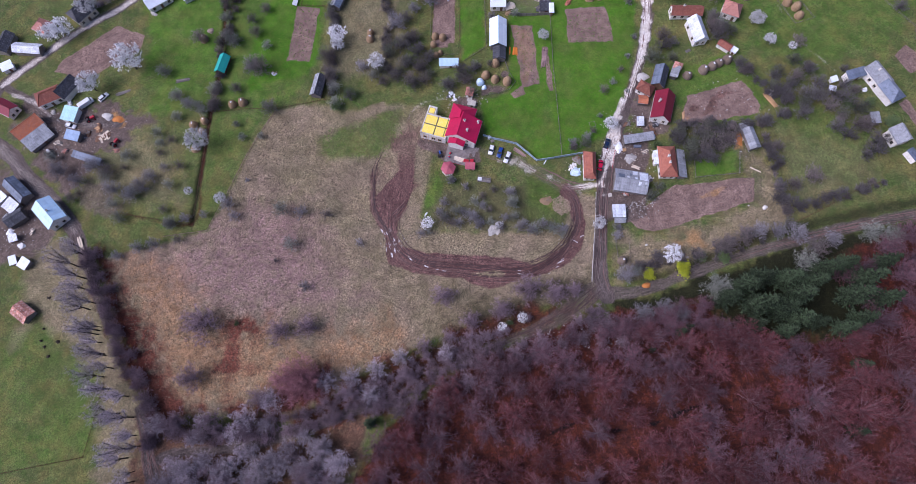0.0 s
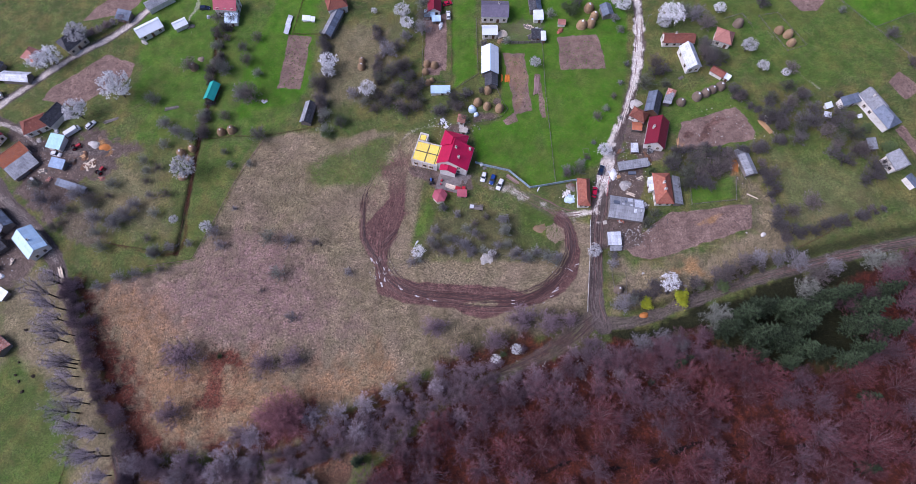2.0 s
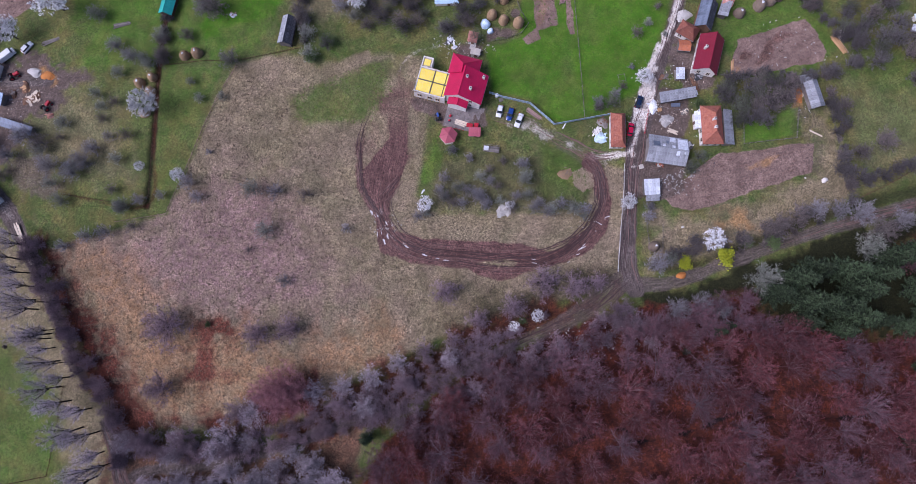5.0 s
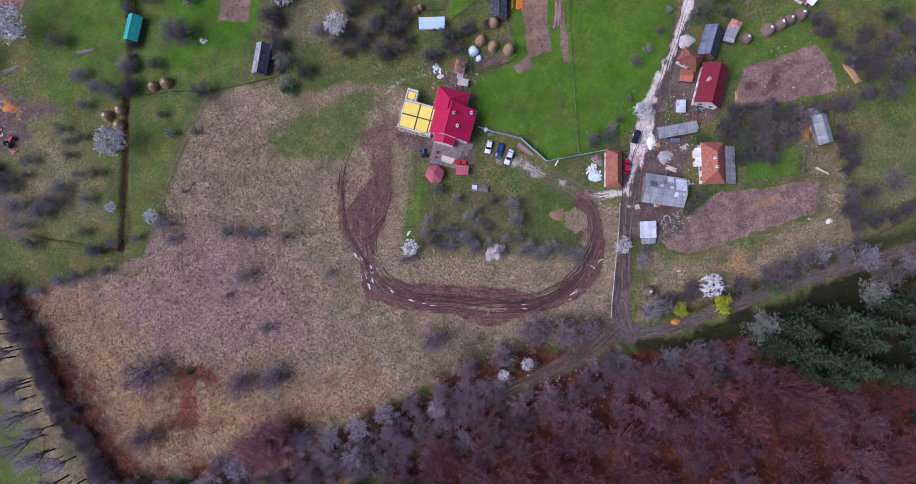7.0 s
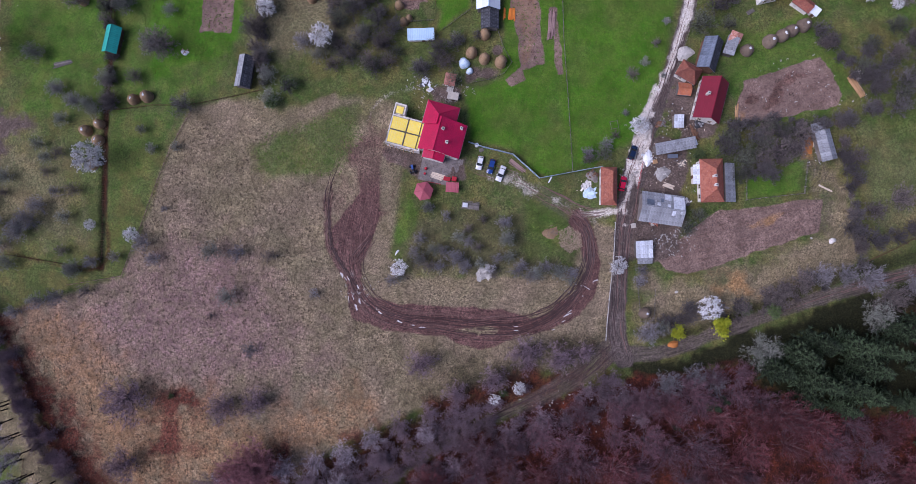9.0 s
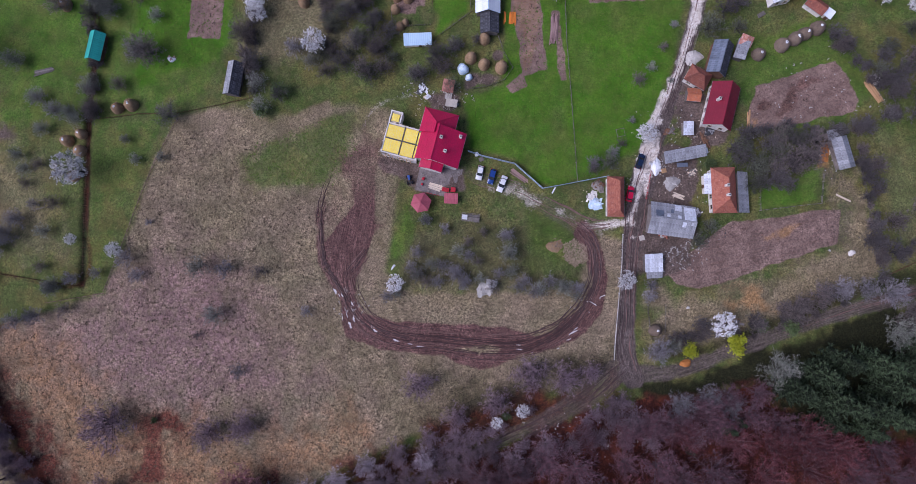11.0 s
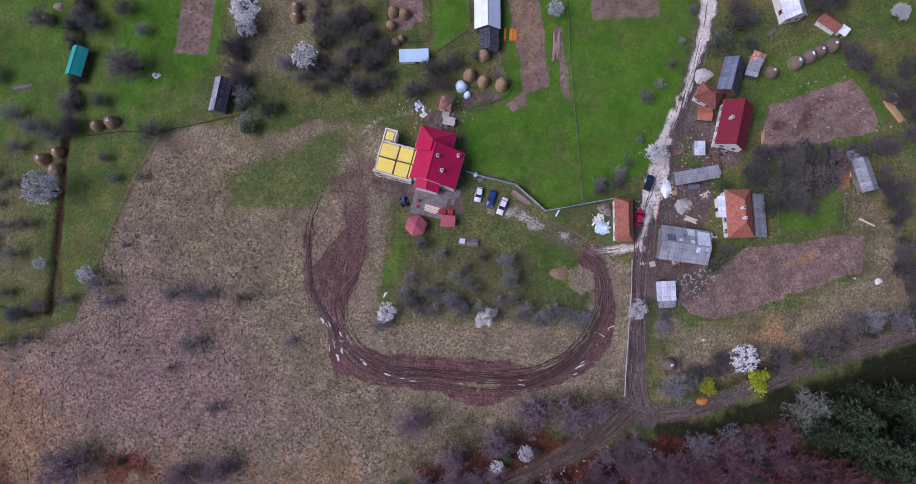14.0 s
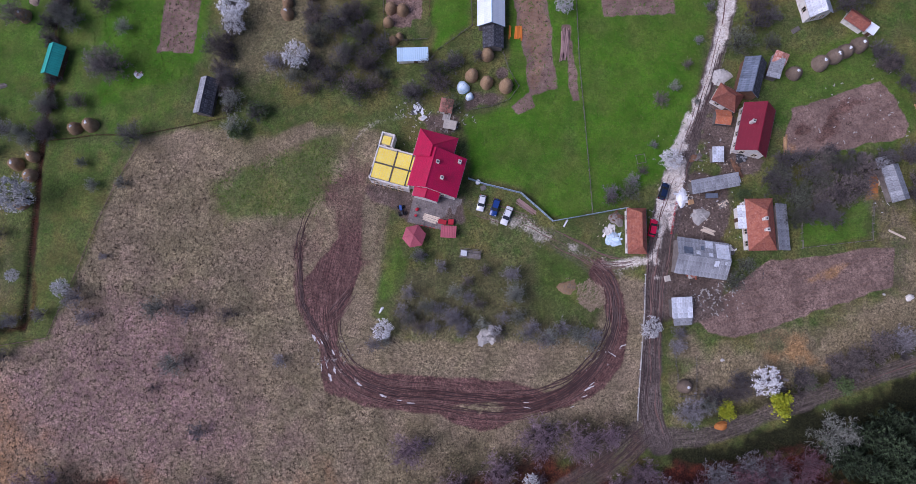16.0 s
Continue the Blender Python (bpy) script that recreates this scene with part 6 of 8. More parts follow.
# ---- vehicles ----
def car(label, x, y, turn, paint, length=4.0, hatch=True, name="car"):
    e = thing(name, x, y, turn, label, "car")
    L, W = length / 2, 0.84
    prof = [(-L, 0.35), (-L + 0.06, 0.72), (-L + 0.15, 0.95), (-L * 0.45, 1.0), (L * 0.42, 0.95), (L - 0.35, 0.80), (L - 0.02, 0.6), (L, 0.35)]
    bm = bmesh.new()
    rows = []
    for s, ins in ((-1, 0.0), (1, 0.0)):
        rows.append([bm.verts.new((px, s * (W - (0.10 if pz > 0.9 else 0.03 if pz > 0.7 else 0.0)), pz)) for px, pz in prof])
    a, b = rows
    for i in range(len(prof) - 1):
        bm.faces.new((a[i], a[i + 1], b[i + 1], b[i]))
    bm.faces.new(a[::-1])
    bm.faces.new(b)
    bm.faces.new((a[0], b[0], b[-1], a[-1]))
    bevelled(bm, 0.04)
    body = part("body", bm, paint, e, "", True)
    back = -L + (0.25 if hatch else 0.75)
    cab = [(back, 0.94), (back + 0.35, 1.42), (L * 0.12, 1.44), (L * 0.48, 0.94)]
    bm = bmesh.new()
    prism(bm, [(px, -W + 0.09 + (0.13 if pz > 1 else 0), pz) for px, pz in cab], [(px, W - 0.09 - (0.13 if pz > 1 else 0), pz) for px, pz in cab])
    part("cabin", bevelled(bm, 0.03), M_GLASS, e, "dark window glass")
    bm = bmesh.new()
    slab(bm, [(back + 0.3, -W + 0.2, 1.475), (L * 0.14, -W + 0.2, 1.485), (L * 0.14, W - 0.2, 1.485), (back + 0.3, W - 0.2, 1.475)], 0.05)
    part("roof", bevelled(bm, 0.02), paint, e)
    for sx in (-1, 1):
        for sy in (-1, 1):
            bm = bmesh.new()
            tube(bm, (sx * L * 0.62, sy * (W - 0.16), 0.31), (sx * L * 0.62, sy * (W + 0.02), 0.31), 0.31, 0.31, 14)
            wh = part("wheel", bm, M_TYRE, e)
            bm = bmesh.new()
            tube(bm, (sx * L * 0.62, sy * (W + 0.0), 0.31), (sx * L * 0.62, sy * (W + 0.03), 0.31), 0.19, 0.17, 10)
            part("rim", bm, M_STEEL, wh)
    for sy in (-1, 1):
        boxed("headlight", (L - 0.16, sy * 0.58 - 0.16, 0.60, L - 0.02, sy * 0.58 + 0.16, 0.74), M_PLASTIC, e, "clear headlight", 0.02)
        boxed("tail_light", (-L - 0.02, sy * 0.66 - 0.10, 0.66, -L + 0.12, sy * 0.66 + 0.10, 0.9), M_LAMPRED, e, "red tail light", 0.02)
        boxed("mirror", (L * 0.34, sy * 0.9 - 0.09, 0.93, L * 0.34 + 0.12, sy * 0.9 + 0.09, 1.06), paint, e, "", 0.02)
    boxed("bumper", (L - 0.06, -0.78, 0.32, L + 0.05, 0.78, 0.52), paint, e, "", 0.03)
    boxed("bumper", (-L - 0.05, -0.78, 0.32, -L + 0.06, 0.78, 0.52), paint, e, "", 0.03)
    return e


car("small white hatchback parked on the grass", 12.0, 34.6, -104, M_CARWHITE, 3.7)
car("blue hatchback parked on the grass", 15.1, 33.5, -108, M_CARBLUE, 4.0)
car("white saloon parked on the gravel", 17.7, 31.5, -113, M_CARWHITE, 4.4, False)
car("dark blue car on the muddy road", 53.5, 36.3, 69, M_CARDARK, 4.0)
car("bright red car beside the garage", 50.5, 27.9, 76, M_CARRED, 4.0)
car("small white car on the grass", -136.1, 59.7, 52, M_CARWHITE, 4.2)
car("dark blue car on the far track", -99.9, 113.2, 2, M_CARDARK, 4.2)
car("white car beside the northern gardens", -0.6, 106.0, 92, M_CARWHITE, 4.0)
car("red car in the northern yard", -1.0, 111.6, 20, M_CARRED, 3.8)
car("white car beside the cyan-roofed shed", -146.5, 47.6, -15, M_CARWHITE, 4.0)

van = thing("van", -142.2, 57.0, 40, "long white van parked in the yard", "van")
boxed("body", (-2.9, -0.95, 0.4, 2.0, 0.95, 2.3), M_CARWHITE, van, "", 0.12)
boxed("cab", (1.9, -0.93, 0.4, 2.9, 0.93, 1.5), M_CARWHITE, van, "", 0.12)
boxed("windscreen", (1.85, -0.8, 1.45, 2.25, 0.8, 2.1), M_GLASS, van, "dark windscreen", 0.05)
for sx in (-1.9, 1.9):
    for sy in (-0.9, 0.9):
        bm = bmesh.new()
        tube(bm, (sx, sy - 0.12, 0.36), (sx, sy + 0.12, 0.36), 0.36, 0.36, 12)
        part("wheel", bm, M_TYRE, van)

wagon = thing("wagon", 9.2, 22.8, -8, "old grey farm wagon with a slatted bed", "wagon")
for i in range(7):
    boxed("plank", (-2.4, -0.9 + i * 0.26, 0.8, 2.4, -0.68 + i * 0.26, 0.86), M_WOOD, wagon)
for sy in (-0.95, 0.95):
    bm = bmesh.new()
    for k in range(6):
        tube(bm, (-2.3 + k * 0.92, sy, 0.8), (-2.3 + k * 0.92, sy * 1.15, 1.35), 0.035, 0.03, 4)
    tube(bm, (-2.4, sy * 1.15, 1.33), (2.4, sy * 1.15, 1.33), 0.04, 0.04, 4)
    part("side_rack", bm, M_WOOD, wagon)
    for sx in (-1.6, 1.6):
        bm = bmesh.new()
        tube(bm, (sx, sy * 0.8 - 0.06, 0.4), (sx, sy * 0.8 + 0.06, 0.4), 0.42, 0.42, 12)
        part("wheel", bm, M_TYRE, wagon)
boxed("crate", (-2.2, -0.6, 0.87, -0.8, 0.6, 1.25), M_PLASTIC, wagon, "white crate on the bed", 0.03)


def tractor(name, label, x, y, turn, paint, s=1.0):
    e = thing(name, x, y, turn, label, "tractor")
    boxed("hood", (0.1 * s, -0.35 * s, 0.5 * s, 1.5 * s, 0.35 * s, 1.15 * s), paint, e, "", 0.08)
    boxed("seat", (-0.9 * s, -0.3 * s, 0.7 * s, -0.45 * s, 0.3 * s, 1.1 * s), M_DARKSTEEL, e, "", 0.05)
    boxed("chassis", (-1.1 * s, -0.25 * s, 0.4 * s, 1.4 * s, 0.25 * s, 0.55 * s), M_DARKSTEEL, e, "", 0.02)
    for sx, rr in ((-0.7, 0.62), (1.1, 0.38)):
        for sy in (-0.68, 0.68):
            bm = bmesh.new()
            tube(bm, (sx * s, (sy - 0.14) * s, rr * s), (sx * s, (sy + 0.14) * s, rr * s), rr * s, rr * s, 14)
            w = part("wheel", bm, M_TYRE, e)
            bm = bmesh.new()
            tube(bm, (sx * s, (sy - 0.16) * s, rr * s), (sx * s, (sy + 0.16) * s, rr * s), rr * s * 0.5, rr * s * 0.5, 10)
            part("rim", bm, paint, w)
    return e


tractor("tractor", "small red and blue tractor on bare earth", -6.5, 33.2, 100, M_BLUEPAINT, 0.9)
tractor("tractor", "red tractor beside the cyan-roofed shed", -139.5, 50.4, 30, M_REDPAINT, 1.2)
tractor("tractor", "old tractor in the yard", -152.0, 36.5, 140, M_STEEL, 1.2)
tractor("tractor", "rusty red tractor in the orchard", -128.0, 40.0, 60, M_REDPAINT, 1.2)

# ---- stacks, heaps and clutter ----
def lump(bm, rx, ry, h, seed, rough=0.12, rings=7, seg=16, power=1.0, base=-0.25):
    """An uneven heap or stack with a closed top."""
    r = random.Random(seed)
    prev = None
    ph = [r.uniform(0, 6.3) for _ in range(6)]
    for i in range(rings + 1):
        f = i / rings
        k = math.cos(f * math.pi / 2) ** power
        if i == rings:
            tip = bm.verts.new((r.uniform(-.1, .1), r.uniform(-.1, .1), h))
            for a, b in zip(prev, prev[1:] + prev[:1]):
                bm.faces.new((a, b, tip))
            break
        ring = []
        for j in range(seg):
            t = 2 * math.pi * j / seg
            q = 1 + rough * (math.sin(2 * t + ph[0]) * 0.5 + math.sin(3 * t + ph[1] + f * 3) * 0.5 + r.uniform(-.5, .5))
            ring.append(bm.verts.new((math.cos(t) * rx * k * q, math.sin(t) * ry * k * q, base + (h - base) * math.sin(f * math.pi / 2) + r.uniform(-.5, .5) * rough * 0.4)))
        if prev:
            for j in range(seg):
                bm.faces.new((prev[j], prev[(j + 1) % seg], ring[(j + 1) % seg], ring[j]))
        prev = ring


def haystack(x, y, radius, height, label, cap=True, material=None, group="haystacks"):
    seed = int(abs(x * 31 + y * 17))
    e = thing("haystack", x, y, seed % 360, label, "haystack", group)
    bm = bmesh.new()
    lump(bm, radius, radius, height, seed, 0.08, 8, 20, 0.8)
    part("hay_body", bm, material or M_HAY, e, "", True)
    straws = Shape()
    r = random.Random(seed)
    for i in range(160):
        t, f = r.uniform(0, 6.283), r.random() ** 0.7
        k = math.cos(f * math.pi / 2) ** 0.8 * radius
        p = Vector((math.cos(t) * k, math.sin(t) * k, height * math.sin(f * math.pi / 2) - 0.05))
        straws.thorn(p, p + Vector((math.cos(t) * 0.25 + r.gauss(0, .12), math.sin(t) * 0.25 + r.gauss(0, .12), -0.25 * r.random() + 0.05)), 0.03)
    ob = new("straw", straws.mesh("straw", material or M_HAY))
    ob.parent = e
    bm = bmesh.new()
    tube(bm, (0, 0, height - 0.3), (0.05, 0.03, height + 0.7), 0.05, 0.035, 5)
    part("pole", bm, M_WOOD, e)
    if cap:
        bm = bmesh.new()
        lump(bm, radius * 0.32, radius * 0.26, height + 0.12, seed + 3, 0.3, 4, 10, 1.0, height - 0.35)
        part("cover", bm, M_PLASTIC, e, "white plastic cover")
    return e


for x, y, rr, h in ((14.2, 70.2, 1.55, 2.9), (10.4, 65.2, 1.6, 2.9), (13.9, 63.4, 1.55, 2.8), (18.4, 62.4, 1.7, 2.9)):
    haystack(x, y, rr, h, "brown haystack with a pole in a fenced yard", False)
for x, y, rr, h in ((85.0, 63.3, 1.7, 2.4), (91.2, 65.6, 1.9, 2.6), (94.4, 67.0, 1.8, 2.6), (96.9, 68.2, 1.7, 2.5), (100.2, 69.6, 1.9, 2.6)):
    haystack(x, y, rr, h, "weathered grey haystack with plastic on top", True, M_HAYGREY)
for x, y, rr, h in ((-85.2, 55.3, 1.6, 2.6), (-81.4, 56.0, 1.8, 2.8), (-99.0, 46.8, 1.7, 2.6), (-95.2, 48.6, 1.4, 2.2), (-95.6, 44.0, 1.6, 2.2), (-97.0, 37.2, 1.7, 2.2), (-100.1, 84.6, 1.8, 2.6)):
    haystack(x, y, rr, h, "brown haystack beside the hedge", True)
for x, y, rr, h in ((-34.0, 85.2, 1.4, 2.4), (-34.0, 82.4, 1.6, 2.6), (-8.8, 83.0, 1.5, 2.4), (-5.9, 82.4, 1.5, 2.5), (-9.4, 79.4, 1.3, 2.2), (-8.2, 74.6, 1.2, 2.0), (-6.8, 75.6, 1.0, 1.8)):
    haystack(x, y, rr, h, "brown haystack on pasture", x < -20)
for x, y, rr, h in ((129.0, 92.0, 1.8, 2.8), (129.4, 88.0, 1.6, 2.6), (126.0, 94.0, 1.6, 2.6)):
    haystack(x, y, rr, h, "brown haystack inside a small pen", False)
for x, y, rr in ((54.8, 107.0, 2.0), (55.0, 99.6, 1.9), (51.4, 99.0, 2.0), (56.6, 103.0, 1.7)):
    haystack(x, y, rr, 3.2, "brown haystack in the northern garden", True, M_HAY)
haystack(111.2, 97.6, 1.9, 3.0, "grey haystack in a small rail pen", False, M_HAYGREY)
haystack(55.4, -7.2, 1.6, 2.6, "grey haystack inside a wooden pen", True, M_HAYGREY)


def heap(name, label, category, x, y, rx, ry, h, material, seed, turn=0.0, bits=0, bit_mat=None, bit_size=0.5):
    """A heap, with loose pieces of its own on top."""
    e = thing(name, x, y, turn, label, category)
    bm = bmesh.new()
    lump(bm, rx, ry, h, seed, 0.3, 5, 14, 0.9)
    part("mound", bm, material, e)
    r = random.Random(seed)
    for i in range(bits):
        t, f = r.uniform(0, 6.3), r.random()
        s = bit_size * r.uniform(0.6, 1.5)
        ob = boxed("piece", (-s, -s * 0.35, 0, s, s * 0.35, 0.07), bit_mat or material, e)
        ob.matrix_local = pose(math.cos(t) * rx * f, math.sin(t) * ry * f, h * (1 - f * f) * 0.85 + 0.05, r.uniform(-20, 20), r.uniform(-20, 20), r.uniform(0, 360))
    return e


heap("sheet_pile", "pile of crumpled blue and white plastic sheeting", "pile", 41.8, 25.4, 1.7, 1.8, 0.5, M_TARP, 11, 20, 14, M_TARP, 0.8)
heap("board_pile", "white boards and slabs beside the garage", "pile", 40.8, 27.6, 1.6, 1.0, 0.4, M_STONE, 41, 30, 14, M_WHITE, 0.6)
heap("scrap_heap", "dark heap of scrap wood beside the garage", "heap", 42.6, 30.2, 1.6, 1.7, 0.9, M_WOOD, 12, 0, 14, M_BROWNWOOD, 0.6)
heap("debris_pile", "pile of broken white and grey sheets behind the house", "pile", -2.6, 57.4, 1.5, 1.2, 0.5, M_DARKSTEEL, 13, 30, 16, M_PLASTIC, 0.55)
heap("board_pile", "loose white boards behind the house", "pile", -1.4, 55.4, 1.2, 0.6, 0.3, M_PALE, 42, 20, 10, M_PLASTIC, 0.5)
heap("brush_heap", "flattened heap of dry brush beside the mud track", "heap", 31.2, 15.0, 2.2, 2.0, 0.3, M_HAY, 14, 0, 26, M_HAYGREY, 0.22)
heap("stone_pile", "round pile of grey rubble in the yard", "pile", 61.5, 30.5, 2.2, 1.8, 0.5, M_STONE, 15, 0, 14, M_STONE, 0.3)
heap("clay_heap", "heap of orange clay in the yard", "heap", -128.8, 50.2, 1.9, 1.7, 0.7, M_CLAY, 16)
heap("sand_heap", "grey gravel heap in the yard", "heap", -133.0, 51.5, 2.2, 1.6, 0.7, M_STONE, 17)
heap("log_heap", "heap of cut branches beside the yard", "heap", -133.0, 43.0, 3.0, 1.8, 0.7, M_BROWNWOOD, 18, 20, 20, M_PALE, 0.8)
heap("earth_pile", "orange clay pile beside the track", "pile", 62.8, -15.7, 1.7, 0.9, 0.7, M_CLAY, 19, 10)
heap("scrap_heap", "white sheet scrap beside the long shed", "heap", 57.6, 34.8, 1.2, 2.2, 0.7, M_PLASTIC, 20, 0, 16, M_PLASTIC, 0.6)
heap("manure_heap", "brown dung heap beside the hut", "heap", 100.2, 36.8, 1.2, 2.6, 0.6, M_CLAY, 21)
heap("gravel_pile", "grey gravel pile beside the lane", "pile", 68.6, 63.2, 2.4, 2.0, 0.7, M_STONE, 22)
heap("straw_heap", "trampled straw beside the white shrub", "heap", 75.4, -5.8, 1.8, 1.2, 0.7, M_HAY, 23, 10, 6, M_WOOD, 0.6)
heap("scrap_heap", "red rusty scrap in the grass", "heap", -127.0, 37.2, 1.2, 0.8, 0.6, M_RUST, 24, 0, 8, M_RUST, 0.4)
heap("ash_heap", "white ash and plastic on the lawn", "heap", -70.6, 68.4, 1.2, 0.9, 0.4, M_PLASTIC, 25, 0, 5, M_PINKWOOD, 0.4)
heap("scrap_heap", "dark machine parts beside the maroon house", "heap", 71.5, 43.6, 1.5, 1.0, 0.8, M_DARKSTEEL, 26, 0, 9, M_STEEL, 0.5)
heap("dung_heap", "dark trampled earth beside the pens", "heap", -98.0, 88.5, 1.6, 1.2, 0.5, M_DIRT, 27)

boulder = heap("boulder", "pale boulder in the meadow", "boulder", 105.4, 11.2, 0.9, 0.8, 0.8, M_STONE, 31)
heap("boulder", "small white stone in the meadow", "boulder", 64.0, -1.7, 0.45, 0.4, 0.5, M_STONE, 32)
heap("boulder", "white stone beside the plot", "boulder", 100.0, 12.0, 0.35, 0.3, 0.35, M_STONE, 33)
heap("plastic_sheet", "white plastic sheet lying on grass", "sheet", -11.2, 10.6, 0.9, 0.35, 0.25, M_PLASTIC, 34, 60)


def plank_stack(label, x, y, turn, length, n, material, width=0.24, layers=2, name="plank_stack"):
    e = thing(name, x, y, turn, label, "planks")
    r = random.Random(int(abs(x * 9)))
    for l in range(layers):
        for i in range(n):
            ll = length * r.uniform(0.75, 1.0) / 2
            ob = boxed("plank", (-ll, -width * 0.45, 0, ll, width * 0.45, 0.08), material, e)
            ob.matrix_local = pose(r.uniform(-.3, .3), (i - n / 2) * width + r.uniform(-.04, .04), 0.08 + l * 0.09, 0, 0, r.uniform(-4, 4))
    return e


plank_stack("stack of pale new planks on red sheets", 0.2, 31.4, -18, 3.8, 7, M_PALE)
plank_stack("red metal sheets lying on paving", -0.4, 30.1, -14, 4.6, 4, M_REDPAINT, 0.3, 1)
plank_stack("pinkish old planks on the grass", 22.2, 33.6, -38, 5.6, 5, M_PINKWOOD, 0.26)
plank_stack("long pinkish planks beside the seed bed", 32.5, 72.4, 84, 8.6, 7, M_PINKWOOD, 0.26)
plank_stack("orange stained boards beside the plot", 21.6, 75.8, 86, 3.4, 6, M_ORANGEWOOD, 0.3)
plank_stack("orange boards beside the barn", 19.6, 76.0, 86, 3.6, 2, M_ORANGEWOOD, 0.25)
plank_stack("fresh yellow planks beside the plot", 81.6, 46.5, 82, 5.0, 3, M_FRESH, 0.3, 1)
plank_stack("orange-brown planks leaning by the hedge", 113.6, 52.6, -58, 7.0, 6, M_FRESH, 0.3)
plank_stack("long pale pole lying in the garden", 104.2, 25.4, -28, 4.6, 2, M_PALE, 0.25, 1)
plank_stack("long poles stacked beside the western road", -131.8, -3.0, -63, 15.0, 4, M_PALE, 0.3, 2)
plank_stack("grey planks beside the yard", -128.5, 62.0, 22, 7.0, 4, M_WOOD, 0.3, 2)
plank_stack("old timber frame lying in the pasture", -106.0, 66.5, 12, 6.0, 4, M_WOOD, 0.35)
plank_stack("loose boards in the yard", 62.8, 27.2, -20, 3.4, 4, M_PALE, 0.3, 1)
plank_stack("white board leaning by the fence", 30.8, 29.4, 62, 1.9, 1, M_PLASTIC, 0.4, 2)
plank_stack("pale stacked slabs behind the house", 4.2, 55.6, 75, 2.6, 6, M_STONE, 0.3, 3)

for nm, lb, x, y, tn, d, mt in (("crate", "red tool crate on the paving", 2.9, 30.4, -12, (-0.9, -0.5, 0, 0.9, 0.5, 0.7), M_REDPAINT), ("crate", "red metal box on the paving", 4.9, 30.3, -8, (-0.6, -0.6, 0, 0.6, 0.6, 0.75), M_REDPAINT),
                             ("well_cover", "square concrete well cover beside the road", 53.0, 16.4, 12, (-0.6, -0.6, 0, 0.6, 0.6, 0.5), M_CONC), ("trough", "purple-grey trough in the yard", 64.2, 35.0, 0, (-1.3, -0.5, 0, 1.3, 0.5, 0.6), M_SLATE),
                             ("pallet", "grey pallet beside the fence", 12.5, 38.2, 20, (-0.6, -0.5, 0, 0.6, 0.5, 0.3), M_WOOD), ("crate", "pink board crate in the yard", 59.4, 33.6, 10, (-0.5, -0.5, 0, 0.5, 0.5, 0.8), M_FRESH),
                             ("trough", "grey stone trough on the lawn", 86.4, 74.0, 30, (-1.0, -0.5, 0, 1.0, 0.5, 0.3), M_WOOD), ("crate", "white box in the yard", 69.9, 38.4, 10, (-0.7, -0.7, 0, 0.7, 0.7, 1.0), M_PLASTIC)):
    e = thing(nm, x, y, tn, lb, nm.replace("_", " "))
    b = boxed("body", d, mt, e, "", 0.04)
    boxed("lid", (d[0] - 0.04, d[1] - 0.04, d[5], d[2] * 0 + d[3] + 0.04, d[4] + 0.04, d[5] + 0.05), mt, e, "", 0.015)

shelter = lean_to("shelter", "low shelter with faded pink sheet roof", 4.3, 27.9, -4, 2.9, 2.0, 1.6, 1.9, M_PINK, M_PINKWOOD, M_PINK, cols=3, rows=1)
lean_to("shed", "small shed with striped pink roof", 4.3, 57.4, -12, 2.4, 2.6, 1.9, 2.2, M_TILE_PINK, M_WHITE, M_TILE_PINK, cols=4)
lean_to("shed", "grey flat-roofed box behind the house", 5.0, 53.0, -12, 2.4, 1.5, 1.6, 1.7, M_CONC, M_CONC, None)
tank = thing("water_tank", 11.3, 39.5, 0, "round white water tank beside the fence", "tank")
bm = bmesh.new()
tube(bm, (0, 0, -0.1), (0, 0, 1.0), 0.55, 0.55, 18)
part("drum", bm, M_PLASTIC, tank)
bm = bmesh.new()
tube(bm, (0, 0, 1.0), (0, 0, 1.12), 0.3, 0.22, 14)
part("lid", bm, M_PLASTIC, tank)
for x, y, s in ((8.3, 62.4, 1.3), (9.8, 60.2, 0.8)):
    bale = thing("wrapped_stack", x, y, 0, "stack wrapped in whitish plastic in the hay yard", "stack")
    bm = bmesh.new()
    lump(bm, s * 1.2, s * 1.2, s * 1.7, int(x * 5), 0.14, 6, 14, 0.7)
    part("wrap", bm, M_TARP, bale, "", True)
    bm = bmesh.new()
    for k in range(4):
        tube(bm, (math.cos(k * 1.57) * s * 1.25, math.sin(k * 1.57) * s * 1.25, 0), (0, 0, s * 1.75), 0.05, 0.05, 4)
    part("cord", bm, M_STEEL, bale)
barrel = thing("barrel", -3.2, 32.0, 0, "blue barrel with a red lid on the paving", "barrel")
bm = bmesh.new()
tube(bm, (0, 0, 0), (0, 0, 0.9), 0.32, 0.32, 14)
part("drum", bm, M_BLUEPAINT, barrel)
bm = bmesh.new()
tube(bm, (0, 0, 0.9), (0, 0, 1.0), 0.33, 0.28, 14)
part("lid", bm, M_REDPAINT, barrel)
mixer = thing("cement_mixer", -2.9, 33.4, 40, "red cement mixer on the paving", "mixer")
bm = bmesh.new()
